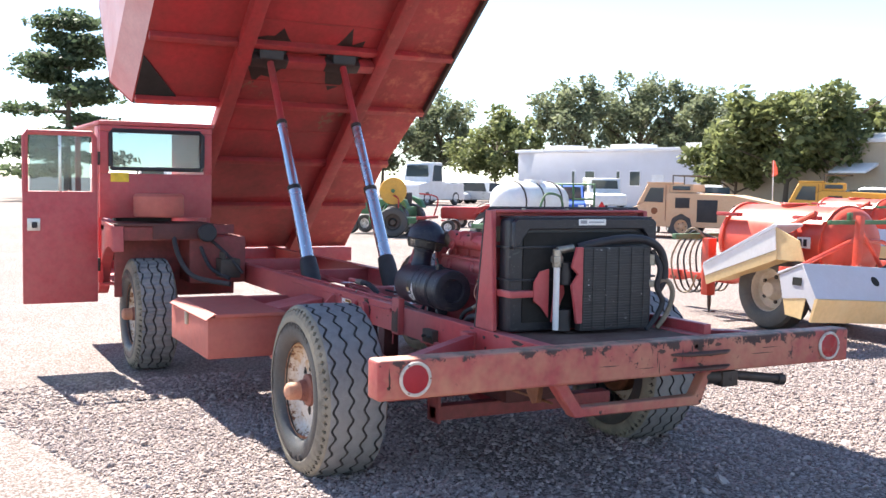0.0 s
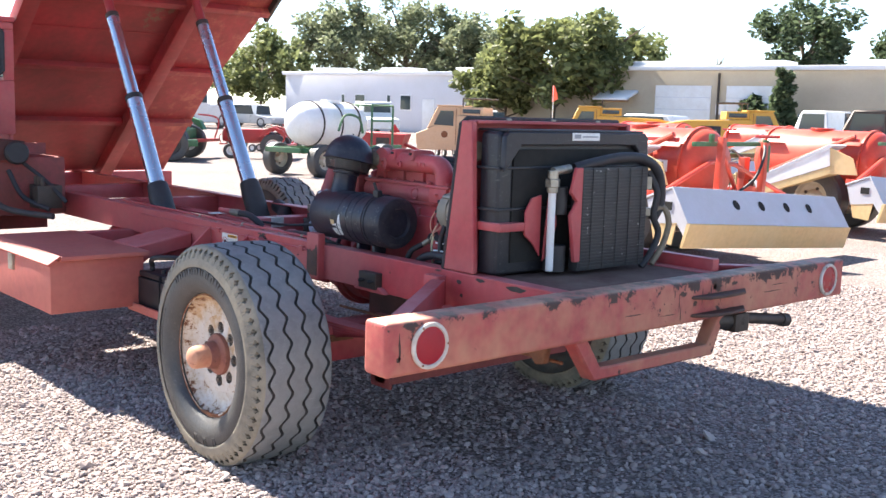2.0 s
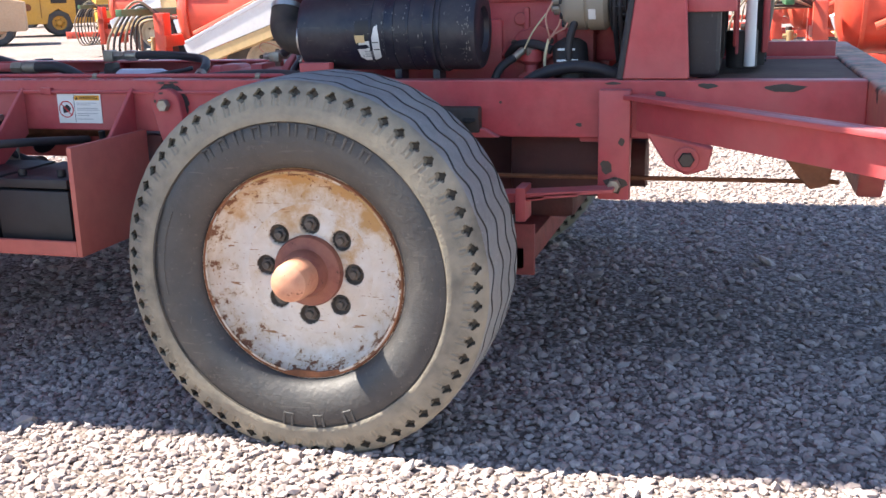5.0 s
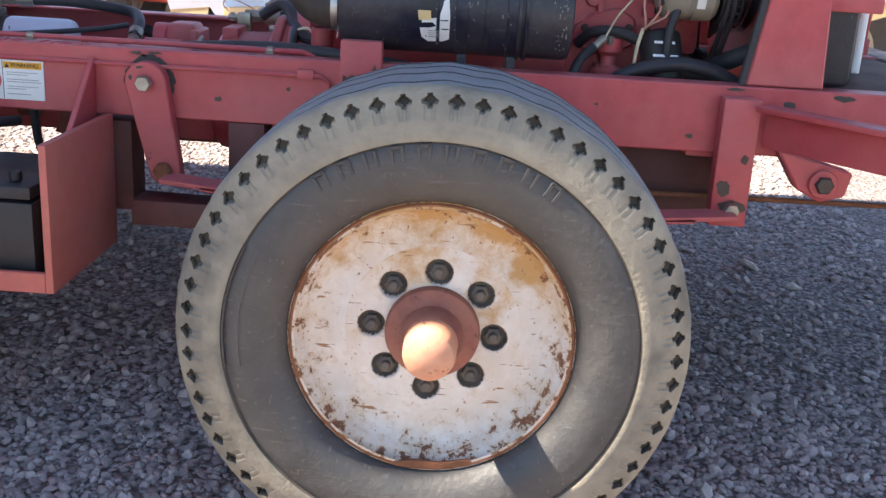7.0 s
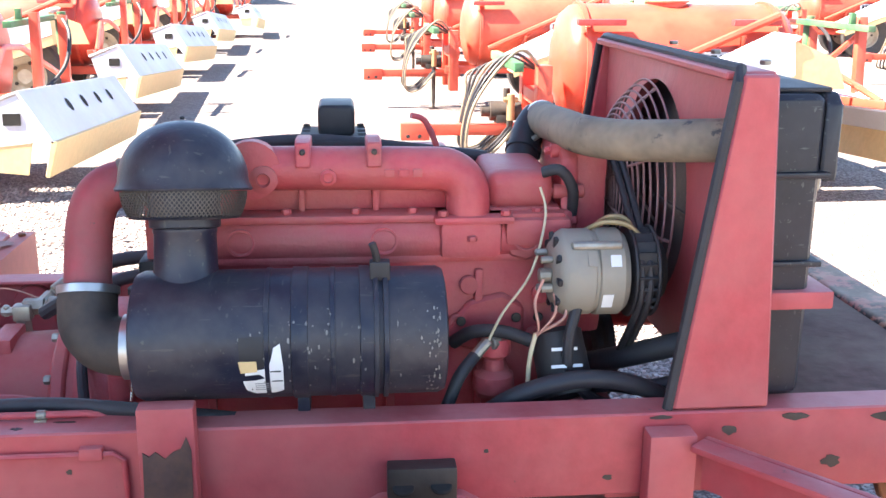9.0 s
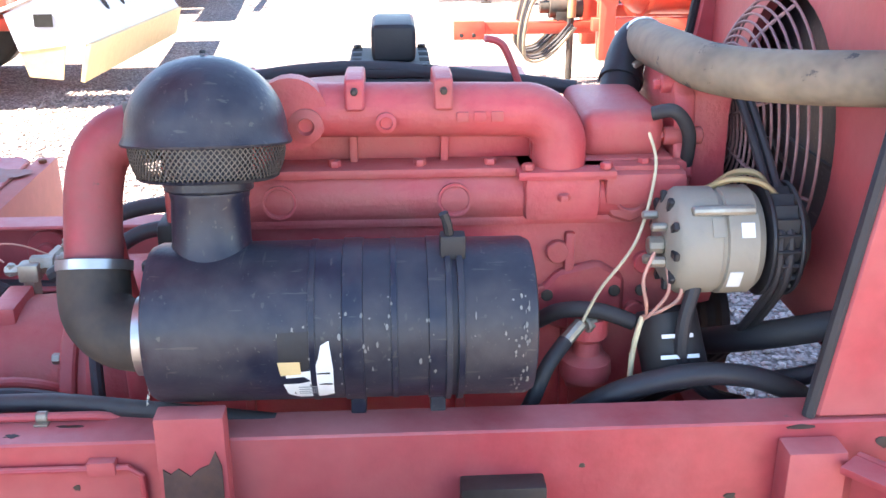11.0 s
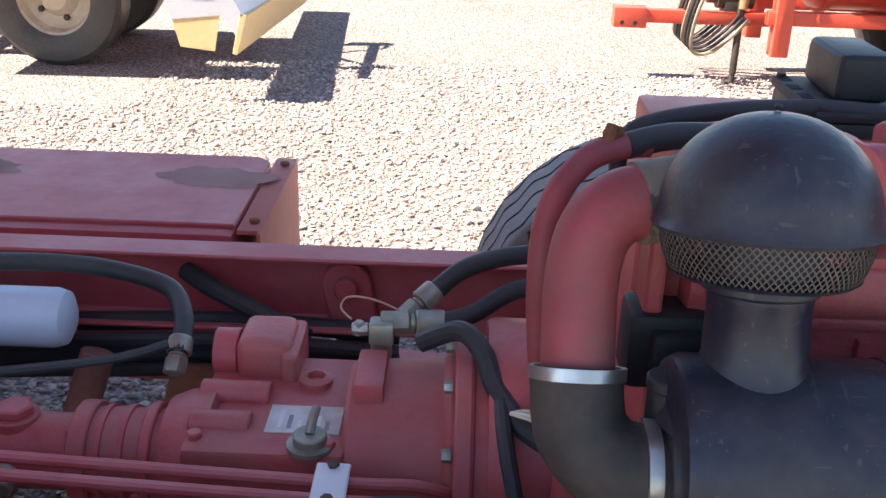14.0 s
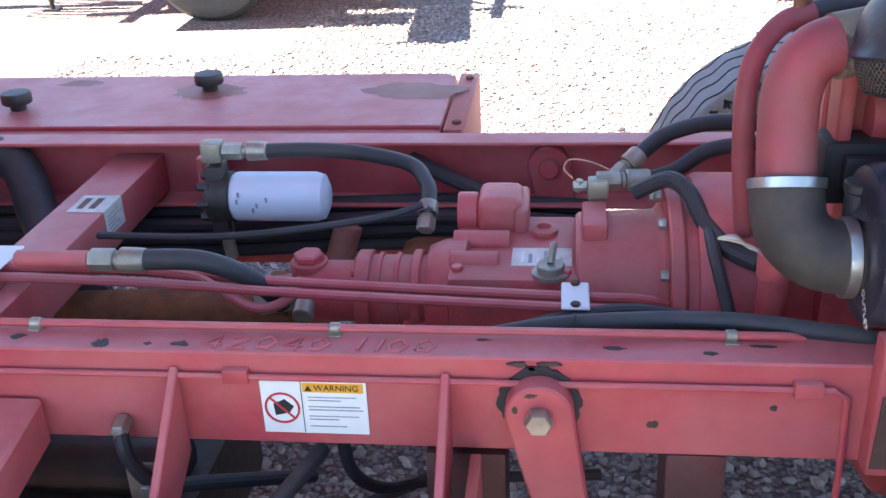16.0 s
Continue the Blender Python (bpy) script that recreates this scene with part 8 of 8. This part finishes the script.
# ---- far buildings ----
def building(name, label, paint, p0, p1, h, depth):
    d = Vector((p1[0] - p0[0], p1[1] - p0[1], 0))
    L = d.length
    t = thing(name, label, "building", at=YARD @ Matrix.Translation((*p0, 0)) @ Matrix.Rotation(math.atan2(d.y, d.x), 4, "Z"))
    w = part("wall", bx(0, L, 0, depth, 0, h, 0.02), paint, t)
    part("roof_edge", bx(-0.15, L + 0.15, -0.2, depth + 0.2, h, h + 0.22, 0.03), roof_white, t)
    for i in range(int(L / 6)):
        part("roof_vent", bx(2 + 6 * i, 4.6 + 6 * i, 0.6, 2.2, h + 0.22, h + 0.5, 0.05), roof_white, t)
    return t, w


b1, w1 = building("office_building", "long low pale grey office building", wall_grey, (-58, 35.4), (-40, 39.6), 3.55, 9)
for x in (5.2, 6.4, 9.1, 10.2):
    o = part("window", bx(x, x + (0.9 if x in (6.4, 10.2) else 0.35), -0.04, 0.03, 1.35, 2.35, 0.01), roof_white, w1)
    part("pane", bx(x + 0.06, x + (0.84 if x in (6.4, 10.2) else 0.29), -0.05, -0.041, 1.42, 2.28, 0), glass_dark, o)
part("door", bx(12.0, 12.9, -0.04, 0.02, 0, 2.1, 0.01), white_paint, w1)
b2, w2 = building("workshop_building", "long tan workshop building with white doors", wall_tan, (-40, 38.2), (-6, 45.2), 3.75, 12)
for x in (10.2, 14.0):
    dr_ = part("garage_door", bx(x, x + 3.0, -0.05, 0.02, 0, 3.0, 0.01), white_paint, w2, "white sectional garage door")
    for z in (0.6, 1.2, 1.8, 2.4):
        part("door_seam", bx(x, x + 3.0, -0.056, -0.05, z, z + 0.03, 0), wall_grey, dr_)
part("open_bay", bx(22.3, 25.4, -0.04, 0.02, 0, 3.0, 0.01), dark_void, w2, "dark open workshop bay")
part("bay_trim", join(bx(22.15, 22.3, -0.06, 0.02, 0, 3.15, 0.01), bx(25.4, 25.55, -0.06, 0.02, 0, 3.15, 0.01), bx(22.15, 25.55, -0.06, 0.02, 3.0, 3.15, 0.01)), rust, w2)
part("awning", prism([(-1.2, 2.3), (0, 2.75), (0, 2.6), (-1.2, 2.2)], "x", 7.2, 9.2, 0.01), roof_white, w2)
part("downpipe", rod((13.6, -0.08, 0.3), (13.6, -0.08, 3.6), 0.06), steel_dark, w2)
part("notice_board", bx(13.5, 14.0, -0.08, -0.05, 1.6, 2.1, 0.01), white_paint, w2)


# ---- trees ----
def tree(at, H, spread, leaf, seed, kind="round", count=5200, size=0.17):
    rs = random.Random(seed)
    t = thing("tree", {"round": "broad leafy green deciduous tree", "conifer": "dark conifer with drooping layered boughs", "bare": "bare leafless dead tree", "spire": "dark narrow evergreen shrub"}[kind], "tree", "trees behind the yard", Matrix.Translation(at))
    tw = [tube([(0, 0, 0), (0.05 * H * rs.uniform(-.5, .5), 0, H * 0.3), (0.04 * H, 0.02 * H, H * (0.9 if kind == "conifer" else 0.7))], 0.1, 8, radii=(0.024 * H, 0.006 * H))]
    ends = []
    nb = {"round": 13, "conifer": 26, "bare": 22, "spire": 3}[kind]
    for i in range(nb):
        a = rs.uniform(0, 2 * math.pi)
        z0 = H * (rs.uniform(0.22, 0.55) if kind != "conifer" else 0.15 + 0.80 * i / nb)
        ln = spread * rs.uniform(0.45, 0.95) * (1 if kind != "conifer" else (1.15 - 0.85 * i / nb))
        rise = H * rs.uniform(0.12, 0.38) if kind != "conifer" else -0.02 * H + rs.uniform(-.02, .05) * H
        e = Vector((ln * math.cos(a), ln * math.sin(a), z0 + rise))
        tw.append(tube([(0, 0, z0), (e.x * 0.5, e.y * 0.5, z0 + rise * 0.6), e], 0.05, 6, radii=(0.011 * H, 0.003 * H)))
        ends.append(e)
        if kind == "bare":
            for q in range(5):
                e2 = e + Vector((rs.uniform(-1, 1), rs.uniform(-1, 1), rs.uniform(0.2, 1.2))) * spread * 0.35
                tw.append(tube([e * 0.7 + Vector((0, 0, z0 * 0.3)), e2], 0.02, 5, radii=(0.005 * H, 0.0015 * H)))
    part("trunk", join(*tw), bark, t)
    if kind == "bare":
        return t
    vs, fs = [], []
    clumps = []
    if kind == "round":
        for i in range(46):
            u = Vector((rs.gauss(0, 1), rs.gauss(0, 1), rs.gauss(0, 1))).normalized() * rs.uniform(0.45, 1.0)
            clumps.append((Vector((u.x * spread, u.y * spread, H * 0.62 + u.z * H * 0.34)), spread * rs.uniform(0.16, 0.34)))
    elif kind == "conifer":
        for e in ends:
            for s in (0.45, 0.7, 0.95):
                clumps.append((Vector((e.x * s, e.y * s, e.z + H * 0.01)), spread * 0.21))
        clumps.append((Vector((0, 0, H * 0.95)), spread * 0.2))
    else:
        for i in range(18):
            z = i / 17
            clumps.append((Vector((rs.uniform(-.2, .2) * spread, rs.uniform(-.2, .2) * spread, H * (0.08 + 0.88 * z))), spread * (0.75 - 0.6 * z)))
    per = count // len(clumps)
    for c, r in clumps:
        for i in range(per):
            u = Vector((rs.gauss(0, 1), rs.gauss(0, 1), rs.gauss(0, 1))).normalized() * (rs.random() ** 0.45) * r
            if kind == "conifer":
                u.z *= 0.32
            p = c + u
            s = size * rs.uniform(0.6, 1.5)
            d1 = Vector((rs.gauss(0, 1), rs.gauss(0, 1), rs.gauss(0, 0.6))).normalized()
            d2 = d1.cross(Vector((rs.gauss(0, 1), rs.gauss(0, 1), rs.gauss(0, 1)))).normalized()
            k0 = len(vs)
            vs += [(p - d1 * s)[:], (p + d2 * s * 0.5)[:], (p + d1 * s)[:], (p - d2 * s * 0.5)[:]]
            fs.append((k0, k0 + 1, k0 + 2, k0 + 3))
    me = bpy.data.meshes.new("crown")
    me.from_pydata(vs, [], fs)
    me.materials.append(leaf)
    ob = new("crown", me)
    ob.parent = t
    return t


def polar(deg, dist):
    """A place at a bearing, counted from +x towards +y, and a distance from the yard's corner."""
    return (4.5 + dist * math.cos(radians(deg)), -1.6 + dist * math.sin(radians(deg)), 0)


TREES = [
    (173.8, 62, 10.0, 6.0, leaf_c, "conifer"), (180.5, 60, 7.5, 3.6, leaf_c, "conifer"),
    (153.8, 92, 8.8, 3.4, leaf_b, "round"), (150.6, 78, 6.4, 3.4, leaf_a, "round"), (157, 90, 8.0, 4.0, leaf_b, "round"),
    (146.4, 92, 10.2, 3.6, leaf_b, "round"), (142.8, 95, 11.2, 4.2, leaf_b, "round"), (140.0, 92, 10.0, 3.4, leaf_b, "round"), (137.6, 90, 8.4, 3.0, leaf_b, "round"),
    (135.0, 56, 6.4, 3.2, leaf_a, "round"), (132.6, 57, 6.2, 3.0, leaf_a, "round"), (137.6, 58, 4.4, 2.4, leaf_a, "round"),
    (129.2, 88, 6.6, 2.4, leaf_c, "bare"), (126.6, 86, 6.2, 2.4, leaf_c, "bare"), (127.8, 90, 4.6, 1.6, leaf_c, "round"),
    (121.6, 80, 10.0, 3.6, leaf_c, "round"), (116.5, 85, 8.6, 3.4, leaf_c, "round"), (123.0, 50, 3.4, 1.1, leaf_c, "spire"), (124.4, 52, 2.2, 1.6, leaf_c, "spire"),
    (112.5, 55, 5.4, 3.4, leaf_a, "round"), (108.5, 58, 5.2, 3.2, leaf_a, "round"), (186, 75, 8.0, 4.0, leaf_b, "round"),
]
for i, (deg, dist, H, sp, leaf, kind) in enumerate(TREES):
    tree(polar(deg - 0.9, dist), H * 1.1, sp * 1.06, leaf, 11 + i, kind, 3200 if kind == "spire" else 15000 if kind == "conifer" else 7500, 0.16 if kind in ("spire", "conifer") else 0.2)
